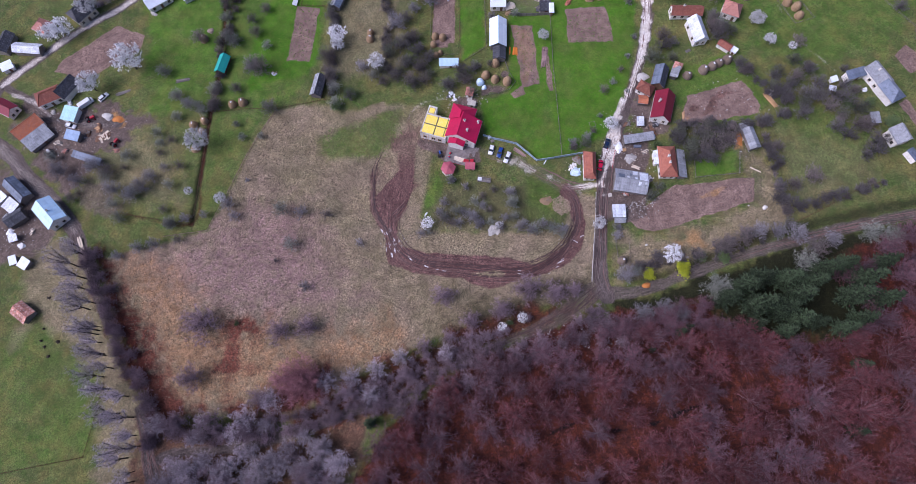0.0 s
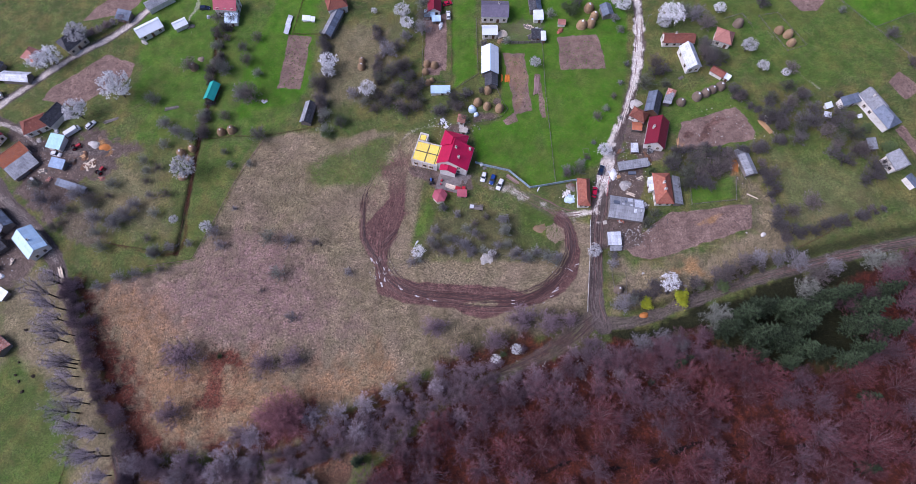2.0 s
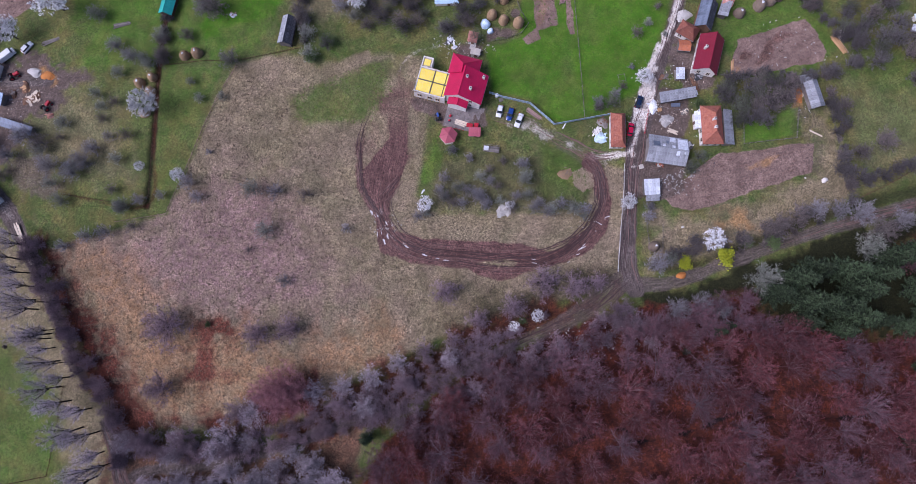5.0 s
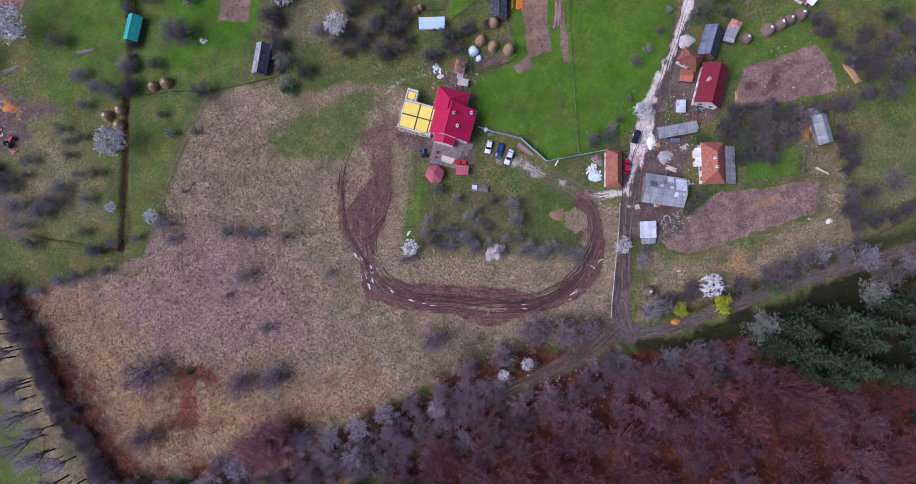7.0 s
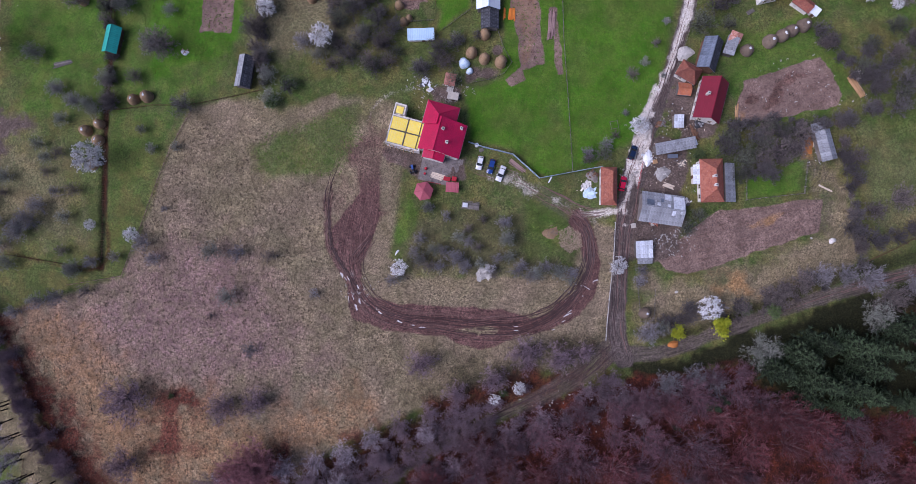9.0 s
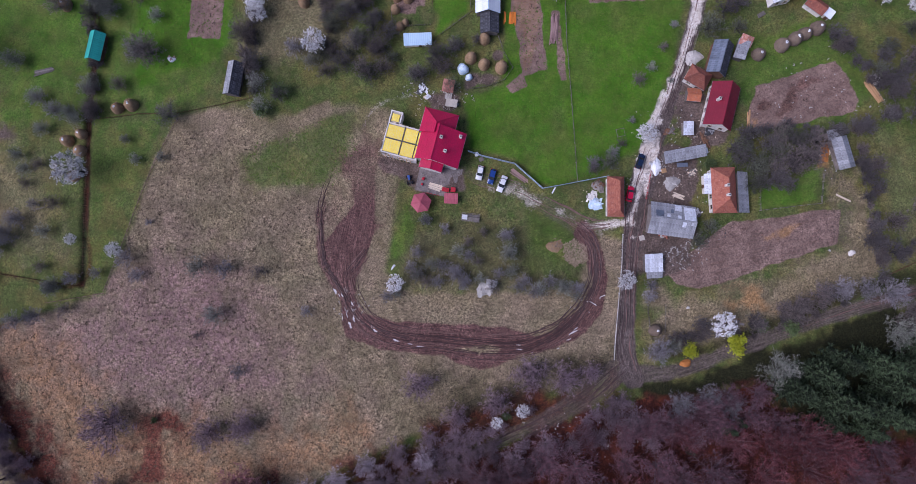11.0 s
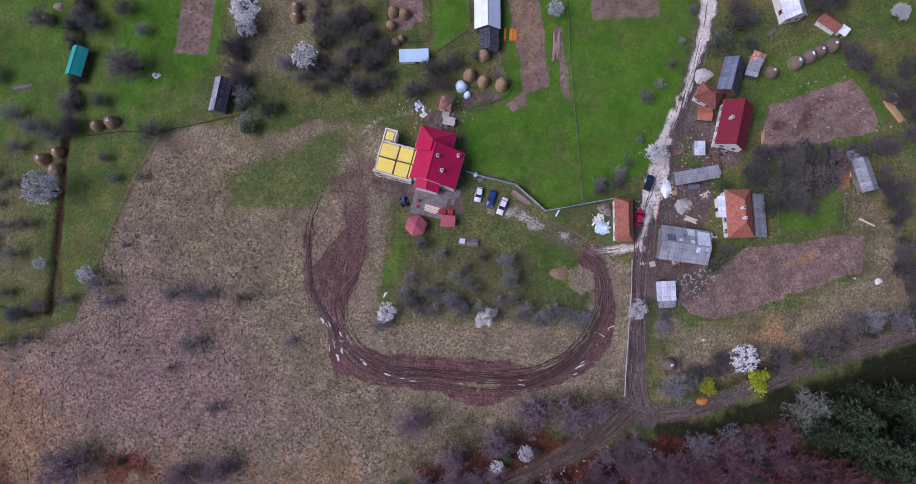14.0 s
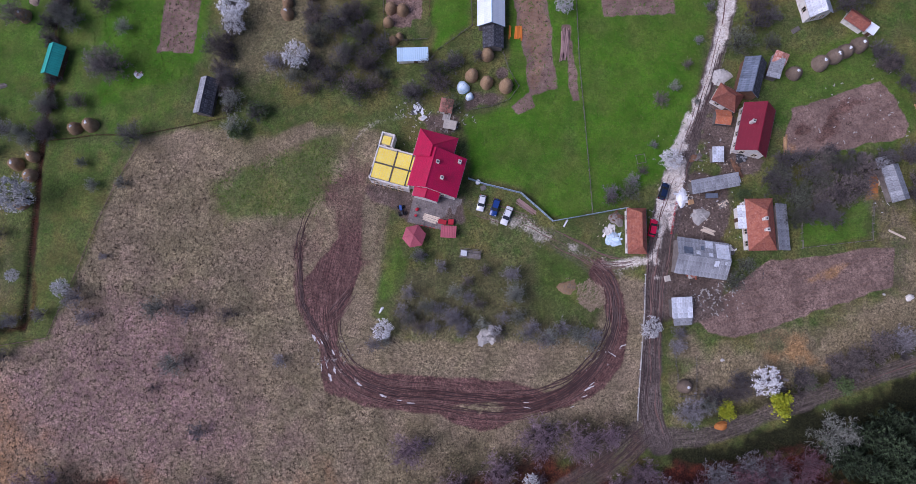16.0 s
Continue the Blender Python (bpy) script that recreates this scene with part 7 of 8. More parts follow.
tube(bm, (0, 0, 0.6), (0.35, 0, 1.15), 0.42, 0.22, 12)
part("drum", bm, M_REDPAINT, mixer)
bm = bmesh.new()
for sy in (-0.4, 0.4):
    tube(bm, (-0.4, sy, 0), (0.1, sy, 0.8), 0.04, 0.04, 4)
    tube(bm, (0.5, sy, 0), (0.1, sy, 0.8), 0.04, 0.04, 4)
part("stand", bm, M_DARKSTEEL, mixer)
goal = thing("trellis", -106.5, 29.5, 10, "pale wooden frame standing in the orchard", "frame")
bm = bmesh.new()
for a, b in (((-2, -1, 0), (-2, -1, 1.6)), ((2, -1, 0), (2, -1, 1.6)), ((-2, 1, 0), (-2, 1, 1.6)), ((2, 1, 0), (2, 1, 1.6)), ((-2, -1, 1.6), (2, -1, 1.6)), ((-2, 1, 1.6), (2, 1, 1.6)), ((-2, -1, 1.6), (-2, 1, 1.6)), ((2, -1, 1.6), (2, 1, 1.6)), ((-2, -1, 0), (2, -1, 1.6))):
    tube(bm, a, b, 0.06, 0.06, 4)
part("frame", bm, M_WOOD, goal)
well = thing("trellis", 48.8, 44.0, 10, "grey wooden frame in the grass beside the lane", "frame")
bm = bmesh.new()
for a, b in (((-1, -1, 0.5), (1, -1, 0.5)), ((1, -1, 0.5), (1, 1, 0.5)), ((1, 1, 0.5), (-1, 1, 0.5)), ((-1, 1, 0.5), (-1, -1, 0.5)), ((-1, -1, 0), (-1, -1, 0.6)), ((1, 1, 0), (1, 1, 0.6)), ((1, -1, 0), (1, -1, 0.6)), ((-1, 1, 0), (-1, 1, 0.6))):
    tube(bm, a, b, 0.06, 0.06, 4)
part("frame", bm, M_WOOD, well)

# ---- fences ----
fence_run("board_fence", "blue-grey board fence along the bright green field", [(9.1, 40.4), (12.9, 38.9), (21.1, 36.6), (28.1, 29.9), (45.1, 32.6)], 1.5, 2.4, M_FENCE, "boards")
fence_run("paling_fence", "grey paling fence round the hay yard", [(17.9, 71), (19.2, 66.5), (21.4, 62.3), (19.2, 59.3), (15, 57.7), (10, 57)], 1.1, 1.8, M_WOOD, "palings")
fence_run("wire_fence", "thin grey fence across the green field", [(35.2, 124), (35.6, 98), (35.7, 83.6), (35.7, 68.9), (36.4, 54.5), (37.1, 31.4)], 1.0, 2.6, M_WOOD, "rails")
fence_run("rail_fence", "whitewashed rail fence along the muddy lane", [(48.2, 17.4), (47.6, 9.6), (46.4, 0.6), (45.2, -9.5), (44.7, -14.4)], 1.0, 1.9, M_FENCEWHITE, "rails")
fence_run("pen_fence", "grey wooden pen round a haystack", [(53.6, 1), (54, -4.6), (54.2, -9.4), (57.8, -9.2), (58.2, -4.6), (58.4, -0.6)], 1.0, 1.7, M_WOOD, "palings")
fence_run("brush_fence", "dark brush fence along the western hedge", [(-90.4, 103), (-90.8, 76), (-92.9, 55.4), (-93.8, 33.6), (-94.4, 11), (-95.8, 7.6), (-122.8, 12.4)], 1.1, 2.2, M_BROWNWOOD, "palings")
fence_run("wattle_fence", "low wattle fence along the dry meadow", [(-68.9, 51.5), (-74.8, 41), (-81.6, 24.1), (-88.9, 5.5), (-104.3, 3.3)], 0.7, 2.2, M_PINKWOOD, "palings")
fence_run("wattle_fence", "low fence between pasture and meadow", [(-92.5, 52.4), (-80, 53.6), (-70, 53.2), (-57, 55.2), (-48, 57)], 0.8, 2.2, M_BROWNWOOD, "palings")
fence_run("garden_fence", "grey garden fence round a green plot", [(83.4, 31), (83.2, 22.6), (98.6, 24.0), (99.8, 33.3)], 1.0, 1.8, M_WOOD, "rails")
fence_run("garden_fence", "grey paling fence behind the hut", [(106.5, 37), (109, 34.3), (110.6, 18.6), (112.4, 4.8)], 1.1, 2.0, M_WOOD, "palings")
fence_run("field_fence", "old fence along the eastern hedge", [(104, 69.5), (110, 62), (114, 53), (118, 44.5)], 1.0, 2.0, M_WOOD, "palings")
fence_run("field_fence", "weathered fence along the farm track", [(112.4, 4.8), (124, 10), (136, 16.5), (146, 20)], 1.0, 2.2, M_BROWNWOOD, "palings")
fence_run("garden_fence", "fence between the farm plots", [(10.4, 104), (10.6, 88), (10.8, 78), (1.5, 71.5)], 1.0, 2.0, M_WOOD, "palings")
fence_run("garden_fence", "fence of the haystack pen", [(-10.6, 104), (-10.6, 86), (-10.4, 74.6), (0.2, 75.0)], 1.1, 1.8, M_WOOD, "palings")
fence_run("board_fence", "grey board fence behind the barn", [(20, 92), (28, 91.6), (35.4, 91.8)], 1.4, 2.2, M_WOOD, "boards")
fence_run("roadside_fence", "paling fence along the village road", [(-165.5, 80), (-149.6, 93.6), (-132.0, 105.6)], 1.0, 2.0, M_WOOD, "palings")
fence_run("roadside_fence", "low rail fence along the lane", [(66.8, 60), (69.8, 69), (72.4, 78), (74.6, 88)], 0.9, 2.2, M_WOOD, "rails")
fence_run("field_fence", "fence along the lower pasture", [(-116.5, -45), (-117.5, -56), (-119.5, -70), (-146, -75)], 1.0, 2.2, M_BROWNWOOD, "palings")
fence_run("garden_fence", "dark board fence of the northern garden", [(-59.4, 118), (-62.6, 99.2), (-51, 98.4)], 1.2, 2.2, M_BROWNWOOD, "palings")
fence_run("pen_fence", "rail pen beside the faded tile roof", [(106.6, 100.4), (113.4, 102.4), (116.4, 96.2)], 1.0, 2.0, M_WOOD, "rails")
fence_run("field_fence", "weathered fence of the far green field", [(151.5, 108.5), (161.9, 94.3), (172.3, 80.6)], 1.0, 2.4, M_WOOD, "rails")
fence_run("field_fence", "grey fence running up from the eastern house", [(161.9, 94.3), (178, 100.4)], 1.0, 2.4, M_WOOD, "rails")
fence_run("garden_fence", "thin fence along the garden strip", [(0.4, 118), (0.4, 100), (0.6, 79)], 1.0, 2.2, M_BROWNWOOD, "rails")
fence_run("garden_fence", "red-brown paling fence beside the yard", [(54.6, 26.6), (56.2, 33.8)], 1.2, 1.4, M_REDPAINT, "palings")
fence_run("pen_fence", "grey rail pen round haystacks", [(119.8, 101.3), (127, 102.5), (134.9, 87.2), (127.6, 84.8), (119.8, 101.3)], 1.0, 2.2, M_WOOD, "rails")

# ---- trees and shrubs ----
ORCHARD = [crown_tree(k, 3.9, 2.7, 30, 12, 6, M_GREYBARK, m, 0.22, 0.044, 0.019, 1.4, 1.1) for k, m in ((1, M_TWIG), (2, M_TWIG_LICHEN), (3, M_TWIG_BROWN), (4, M_TWIG_LICHEN), (5, M_TWIG_DARK), (6, M_TWIG))]
SHRUB = [crown_tree(k, 3.0, 1.8, 26, 8, 6, M_GREYBARK, m, 0.12, 0.026, 0.016, 1.25, 1.3) for k, m in ((11, M_TWIG), (12, M_TWIG_LICHEN), (13, M_TWIG), (14, M_TWIG_LICHEN), (18, M_TWIG_BROWN))]
THICKET = [crown_tree(k, 3.9, 2.7, 30, 12, 6, M_BARK, m, 0.2, 0.044, 0.019, 1.4, 1.1) for k, m in ((7, M_TWIG_DARK), (8, M_TWIG_MOSS), (9, M_TWIG_BROWN), (10, M_TWIG_DARK))]
HEDGE = [crown_tree(k, 2.6, 1.8, 30, 9, 6, M_BARK, m, 0.05, 0.034, 0.019, 1.3, 1.3) for k, m in ((15, M_TWIG_DARK), (16, M_TWIG_BROWN), (17, M_TWIG_DARK))]
PURPLE = [crown_tree(k, 4.0, 2.7, 38, 12, 6, M_BARK, M_TWIG_PURPLE, 0.08, 0.034, 0.019, 1.3, 1.2) for k in (21, 22, 23)]
PALE = [crown_tree(k, 5.2, 3.0, 30, 13, 6, M_PALEBARK, m, 0.2, 0.052, 0.026, 1.35, 1.1) for k, m in ((31, M_TWIG_PALE), (32, M_TWIG_PALE), (33, M_TWIG_PURPLE), (34, M_TWIG_PALE))]
TRACK = [crown_tree(k, 4.2, 2.8, 32, 12, 6, M_GREYBARK, m, 0.16, 0.042, 0.021, 1.4, 1.1) for k, m in ((35, M_TWIG_BROWN), (36, M_TWIG), (37, M_TWIG_LICHEN), (38, M_TWIG))]
BEECH = [crown_tree(k, 9.5, 5.6, 32, 15, 6, M_BEECHBARK, M_TWIG_BEECH, 0.24, 0.066, 0.034, 1.38, 1.05) for k in (41, 42, 43, 44)]
MAUVE = [crown_tree(k, 8.6, 5.6, 32, 15, 6, M_PALEBARK, M_TWIG_MAUVE, 0.22, 0.062, 0.034, 1.38, 1.05) for k in (45, 46, 47, 48)]
COPPER = [crown_tree(51, 8.0, 4.8, 70, 18, 8, M_BEECHBARK, M_TWIG_COPPER, 0.12, 0.042, 0.026, 1.35, 1.1)]
POPLAR = [crown_tree(k, 11.0, 3.0, 12, 14, 8, M_BLACKBARK, M_TWIG_HAZE, 0.34, 0.065, 0.016, 0.95, 1.6) for k in (61, 62, 63, 64)]
BLOSSOM = [bare_tree(s, 4.6, 2.5, 0.25, 7, 5, 6, 0.026, 0.35, bloom=2300, bloom_size=0.115, fill=160) for s in (71, 72, 73)]
FIRS = [fir_tree(s, 12.0, 3.0) for s in (81, 82, 83)]
YELLOW = [leafy_bush(s, 2.2, 1.7, M_LEAFYEL, 1100, 0.17) for s in (91, 92)]
GREENBUSH = [leafy_bush(s, 2.2, 1.7, M_LEAFGREEN, 700, 0.15) for s in (95, 96)]

K = 0


def clear_of(line, gap, places):
    """The places that keep a gap from a way."""
    pts = [p[:2] for p in line]
    return [p for p in places if all(edge_distance(np.array([p[0]]), np.array([p[1]]), [a, b], False)[0][0] > gap for a, b in zip(pts, pts[1:]) if math.dist(a, b) < 60)]


def grove(name, kinds, size, label, category, group, places):
    """Plants of one kind at places (x, y, crown width); size is the kind's own width."""
    global K
    for p in places:
        K += 1
        w = p[2] * 1.15 if len(p) > 2 else size * (0.8 + 0.45 * ((K * 37) % 100) / 100)
        plant(name, kinds, p[0], p[1], w / size, label, category, group, K)


grove("fruit_tree", ORCHARD, 6.0, "bare grey fruit tree on grass", "tree", "orchard trees", [(-75.6, 70, 10), (-86.6, 82, 7), (-92.4, 61.5, 6), (-91.2, 55, 6), (-97.5, 54, 5), (-84.4, 61.5, 5), (-70.4, 52.4, 7), (-79.5, 41, 4), (-72.5, 41.3, 3.6), (-82.7, 46.6, 3.2),
      (-50.1, 74, 7.5), (-47.7, 66, 7), (-46.1, 60.4, 6), (-36.5, 69.4, 6), (-32.2, 65.6, 5), (-45.9, 54, 6), (-40.4, 57.2, 5.5)])
grove("fruit_tree", THICKET, 6.0, "dark bare tree beside the farm plots", "tree", "farm trees", [(-21, 79, 8), (-15.4, 74.4, 8), (-11.2, 72.6, 6.5), (-23.6, 65, 6.5), (-18.1, 63.4, 6.5), (-12.6, 63.2, 6), (-26.4, 68, 5), (1.1, 66.2, 6.5), (3.1, 62.5, 6.5), (6.6, 69.4, 4), (-4.4, 61.6, 4), (12.1, 69.8, 3.5), (-16.8, 82, 7), (5.1, 57.6, 5), (-20, 70.5, 7), (-14.6, 68, 6), (-26, 76, 6)])
grove("fruit_tree", THICKET, 6.0, "dark bare fruit tree in the walled thicket", "tree", "thicket trees", [(77.9, 36, 7), (82.9, 34.6, 7), (86.9, 37.2, 6), (86.3, 30.6, 6.5), (81.1, 29.4, 6), (90.5, 34.4, 6), (79.5, 40, 5), (92.3, 39.6, 5.5), (85.2, 39.4, 6), (66.6, 15.4, 5.5), (69.8, 18.6, 5), (72.2, 70.4, 8), (45, 36.2, 5.5), (41, 34.6, 4), (95, 36, 5), (90, 29, 5), (96, 41, 5), (76.5, 38.5, 5)])
grove("shrub", SHRUB, 4.0, "bare grey shrub in the fenced orchard", "shrub", "orchard shrubs", [(-2.8, 22.8, 3.8), (2.5, 20, 4), (-4.8, 14.2, 4.4), (4.3, 8.8, 5.4), (0.4, 6.4, 4.5), (-4.8, 8.4, 5), (10.9, 11.4, 3.8), (18.7, 13.2, 5.4), (19.2, 8.6, 4.5), (14.6, 4.8, 4.4), (21.1, 4.8, 5), (26.2, 4.2, 5.4), (31.9, 4.6, 5.4), (36, 4, 4.6), (-12.7, 2.9, 4), (17.6, 17.8, 4.2), (8.4, 16.6, 3.4), (12.4, 19, 3.2), (-1, 11, 4.6), (7.5, 6.5, 4.6), (-6.3, 10.5, 4.4), (-2.3, 6.5, 4.6), (-4.9, 8.5, 4.6), (5.6, 8.3, 5), (6.9, 5.7, 4.6), (1.7, 10.4, 4.6), (16.1, 8.2, 4.2), (18.9, 14, 5.4), (19, 18, 4), (25.1, 3.5, 5), (32.9, 4, 5), (29.1, 6, 4.8), (-2.2, 22.4, 4), (5.7, 14.3, 4.4), (8.3, 12.9, 4), (35.4, 2, 4), (-10.3, 4, 3.6), (22.6, 6.4, 4), (11.4, 7, 4)])
grove("shrub", SHRUB, 4.0, "bare grey shrub in the dry meadow", "shrub", "meadow shrubs", [(-61.9, 12, 7), (-55, 11.2, 6), (-46.2, 10.2, 5), (-57.9, -0.6, 6.6), (-51.9, -15.5, 5), (-33.9, -0.2, 4), (-63, -6, 2.5), (-82, 14.6, 6), (-79, 10, 5), (-76, 24, 2.5), (-112, -1, 6), (-106, 0, 6), (-98, 1.5, 5), (-90, 11, 4), (-119, -4, 5), (-102, 7.5, 5), (-96.5, 9.5, 5)])
grove("shrub", PURPLE, 5.8, "bare purple-twigged bush in dry grass", "bush", "purple bushes", [(-5.1, -19.6, 8.4), (-85, -28.5, 13), (-86.5, -45.5, 9.5), (-59, -31, 9), (-50, -29.5, 8.5), (22.7, -17, 10.5), (31.5, -18.6, 9), (38, -17.4, 6), (14, -24, 8), (4, -28, 7), (-3, -33, 6)])
grove("beech", COPPER, 10.0, "round copper-twigged bare beech", "tree", "", [(-50.8, -46.4, 15)])
grove("tree", PALE, 6.4, "pale grey bare tree along the stream", "tree", "stream trees", [(-89.7, -59.5, 9), (-78.4, -59.5, 9), (-67.3, -58, 9), (-59.5, -52.5, 8), (-41.9, -47, 7.5), (-34, -45.5, 7), (-26, -43, 7), (-18.5, -39.5, 7), (-11, -36, 6.5), (-35, -50, 7), (-27.5, -51, 7), (-42, -66, 7), (-16.5, -45, 7), (-63.4, -52.2, 8), (-84, -73, 8), (-72, -74, 9), (-58, -71, 8), (-46, -74, 9), (-36, -71, 8), (-83, -77, 9), (-95, -60, 8), (-62, -80, 9), (-48, -84, 9), (-4, -38, 6)])
grove("tree", TRACK, 6.0, "brown-grey bare tree beside the farm track", "tree", "track trees", [(84.3, -17.4, 10), (89.3, -2.8, 8), (95.8, 1, 7), (100.8, 2.2, 6.5), (80.4, -6.2, 5.5), (107, 2, 6), (113, 1, 8), (118, -4, 9), (114, -9, 9), (124, -1, 7), (137, 1, 8), (143, 0, 8), (60, -26, 8), (67, -24, 7), (72, -26, 7), (55.4, -12, 7), (59.2, -11, 5), (66.8, -7.8, 5.6), (54, 1.5, 4), (54.6, 4.4, 3.6)])
grove("tree", THICKET, 6.0, "dark mossy bare tree in the eastern hedge", "tree", "hedge trees", [(122.4, 60.6, 7), (125.3, 53.3, 8), (123.6, 68, 6), (133.2, 40.5, 6), (121.9, 21.8, 8), (146, 34.4, 8), (116.6, 63, 6), (118.2, 53.5, 7), (123.1, 46.4, 7), (138.3, 51.8, 7), (142.5, 47, 8), (144.3, 31, 8), (143, 55, 5), (132.6, 48.4, 7), (130.2, 58, 7), (114, 58, 5), (128, 64, 6), (139, 57, 6), (141, 41, 7), (137, 46, 6), (141, 64, 4)])
grove("tree", ORCHARD, 6.0, "bare grey tree in the western gardens", "tree", "garden trees", [(-114.2, 21.8, 8), (-124.8, 21, 8), (-117.9, 18.6, 7), (-133, 30.2, 8), (-106.6, 58.6, 6), (-101.1, 84, 7), (-89.5, 83.6, 7), (-78.8, 70.4, 8), (-112.7, 69, 7), (-95.7, 52, 5), (-120.7, 10.2, 6), (-101.4, 7.7, 6), (-110.4, 39.4, 4), (-101.6, 55, 6), (-145.7, 28.3, 8), (-105.4, 50, 5), (-138, 24, 7), (-128, 28, 7), (-122, 34, 5), (-140, 18, 5), (-150, 34, 6), (-112, 26, 6)])
for i, pts in enumerate(([(-89, 112), (-91, 86), (-91.4, 66), (-92.6, 53)], [(-48, 100), (-48, 78), (-49, 58)], [(108, 38), (110.5, 22), (112.5, 4)], [(104, 68), (113, 56), (119, 44)], [(114, 10), (130, 15), (147, 20)], [(80, 42.6), (96, 43.2), (112, 44)], [(-28, 100), (-27, 82), (-28, 68)], [(61, -9.6), (80, -6.8), (104, 1)])):
    grove("hedge_shrub", HEDGE, 4.0, "bare dark hedge shrub", "shrub", "hedge shrubs", [(x, y, 2.4 + 3.6 * ((int(x * 7 + y * 3)) % 10) / 10) for x, y in along_line(pts, 1.9, 1.1, 40 + i)])
grove("blossom_tree", BLOSSOM, 5.0, "small fruit tree in full white blossom", "tree", "blossom trees", [(-30.9, 70, 6), (-46.3, 83, 6.5), (-94.8, 38.3, 8.5), (-97, 20, 3), (-84.8, 17, 3.6), (-10.7, 6.2, 4.2), (48.0, 5.6, 4.4), (54.6, 43.2, 4.8), (71, -5.8, 5.6), (14.2, 5.6, 2.6),
      (-125.3, 72, 11), (-156, 88, 8), (-160, 85.6, 7), (-147.6, 98.6, 8), (111.9, 85.4, 5.4), (115.7, 76.4, 4.2), (124, 74.2, 3), (32.4, 81.2, 4), (-139.7, 63, 8), (21.2, -26.5, 3.2), (14.5, -29.5, 2.8), (-46.2, 79, 4.6)])
grove("tree", ORCHARD, 6.0, "bare grey tree in the northern gardens", "tree", "northern trees", [(-92.4, 100, 6), (-91.4, 93, 6), (-93, 107, 6), (-81, 92, 5), (-76, 97, 5), (-79, 86, 6), (-74, 80, 5), (-50, 93, 6), (-49.6, 97, 5), (-10.6, 111, 8), (-10.4, 104.6, 7), (-10.8, 98.6, 8), (-17, 95, 6), (-24, 88, 8), (-20.4, 91, 6), (94.6, 100, 9), (98.4, 96.4, 8), (90.4, 102.6, 7), (99, 84, 6), (96.6, 88, 6), (39.4, 104, 5), (50, 109, 5), (64, 101, 4), (66, 96, 4), (13, 91, 4), (22, 92, 4), (121, 106, 7), (150.8, 102, 4), (166, 90, 6), (126.4, 76, 6), (170.6, 77, 6)])
grove("roadside_tree", PALE, 6.4, "slender bare tree along the village road", "tree", "roadside trees", [(x, y, 3.4) for x, y in along_line([(-146, 100.6), (-131, 110)], 2.2, 0.3, 88)])
grove("blossom_tree", BLOSSOM, 5.0, "old fruit tree in white blossom", "tree", "blossom trees", [(-30.3, 108.6, 2.4), (-19, 106.4, 6), (-17, 101, 5), (104, 103.4, 4.4), (84.6, 99.2, 9), (67.4, 106, 5), (64.6, 109, 4), (82, 97.4, 5)])
grove("evergreen_bush", GREENBUSH, 3.4, "yellow-green conifer bush in the garden", "bush", "green bushes", [(47.4, 104.6, 5.4), (45.4, 107.4, 4)])
POPLAR_PLACES = along_line([(-133.5, 0), (-131.5, -9), (-126.6, -18.5), (-122, -27), (-118.6, -35), (-116, -46), (-112, -53), (-105, -63), (-103.5, -71), (-101, -84)], 2.7, 1.5, 77)
grove("poplar", POPLAR, 4.4, "tall slender bare tree along the ditch", "tree", "ditch trees", [(x, y, 3.4 + 2.6 * ((i * 7) % 5) / 4) for i, (x, y) in enumerate(POPLAR_PLACES)])
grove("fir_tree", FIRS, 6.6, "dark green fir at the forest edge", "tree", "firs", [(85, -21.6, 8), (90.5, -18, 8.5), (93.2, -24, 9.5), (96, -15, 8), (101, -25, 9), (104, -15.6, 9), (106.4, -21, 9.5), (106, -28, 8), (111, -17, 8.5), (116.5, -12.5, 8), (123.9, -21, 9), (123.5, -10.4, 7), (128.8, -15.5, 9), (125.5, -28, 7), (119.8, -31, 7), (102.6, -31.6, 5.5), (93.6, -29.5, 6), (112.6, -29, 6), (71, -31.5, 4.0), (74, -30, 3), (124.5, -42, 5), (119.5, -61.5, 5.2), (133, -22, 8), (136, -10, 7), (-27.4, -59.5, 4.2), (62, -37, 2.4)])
grove("forsythia", YELLOW, 3.4, "rounded shrub with fresh yellow-green leaves", "shrub", "yellow shrubs", [(74.3, -11, 5.2), (63.8, -12.2, 3.9)])
grove("evergreen_bush", GREENBUSH, 3.4, "dull green leafing bush", "bush", "green bushes", [(88.2, -7, 4.4), (70.8, 34.6, 3.4), (-74.2, -27.6, 2.0), (-40, 57.6, 4.6), (-45, 53, 4.6), (139.5, 49.5, 5), (152, 42, 5), (17, -28, 2.4), (147, 50, 4), (81.6, -6.6, 3.6)])

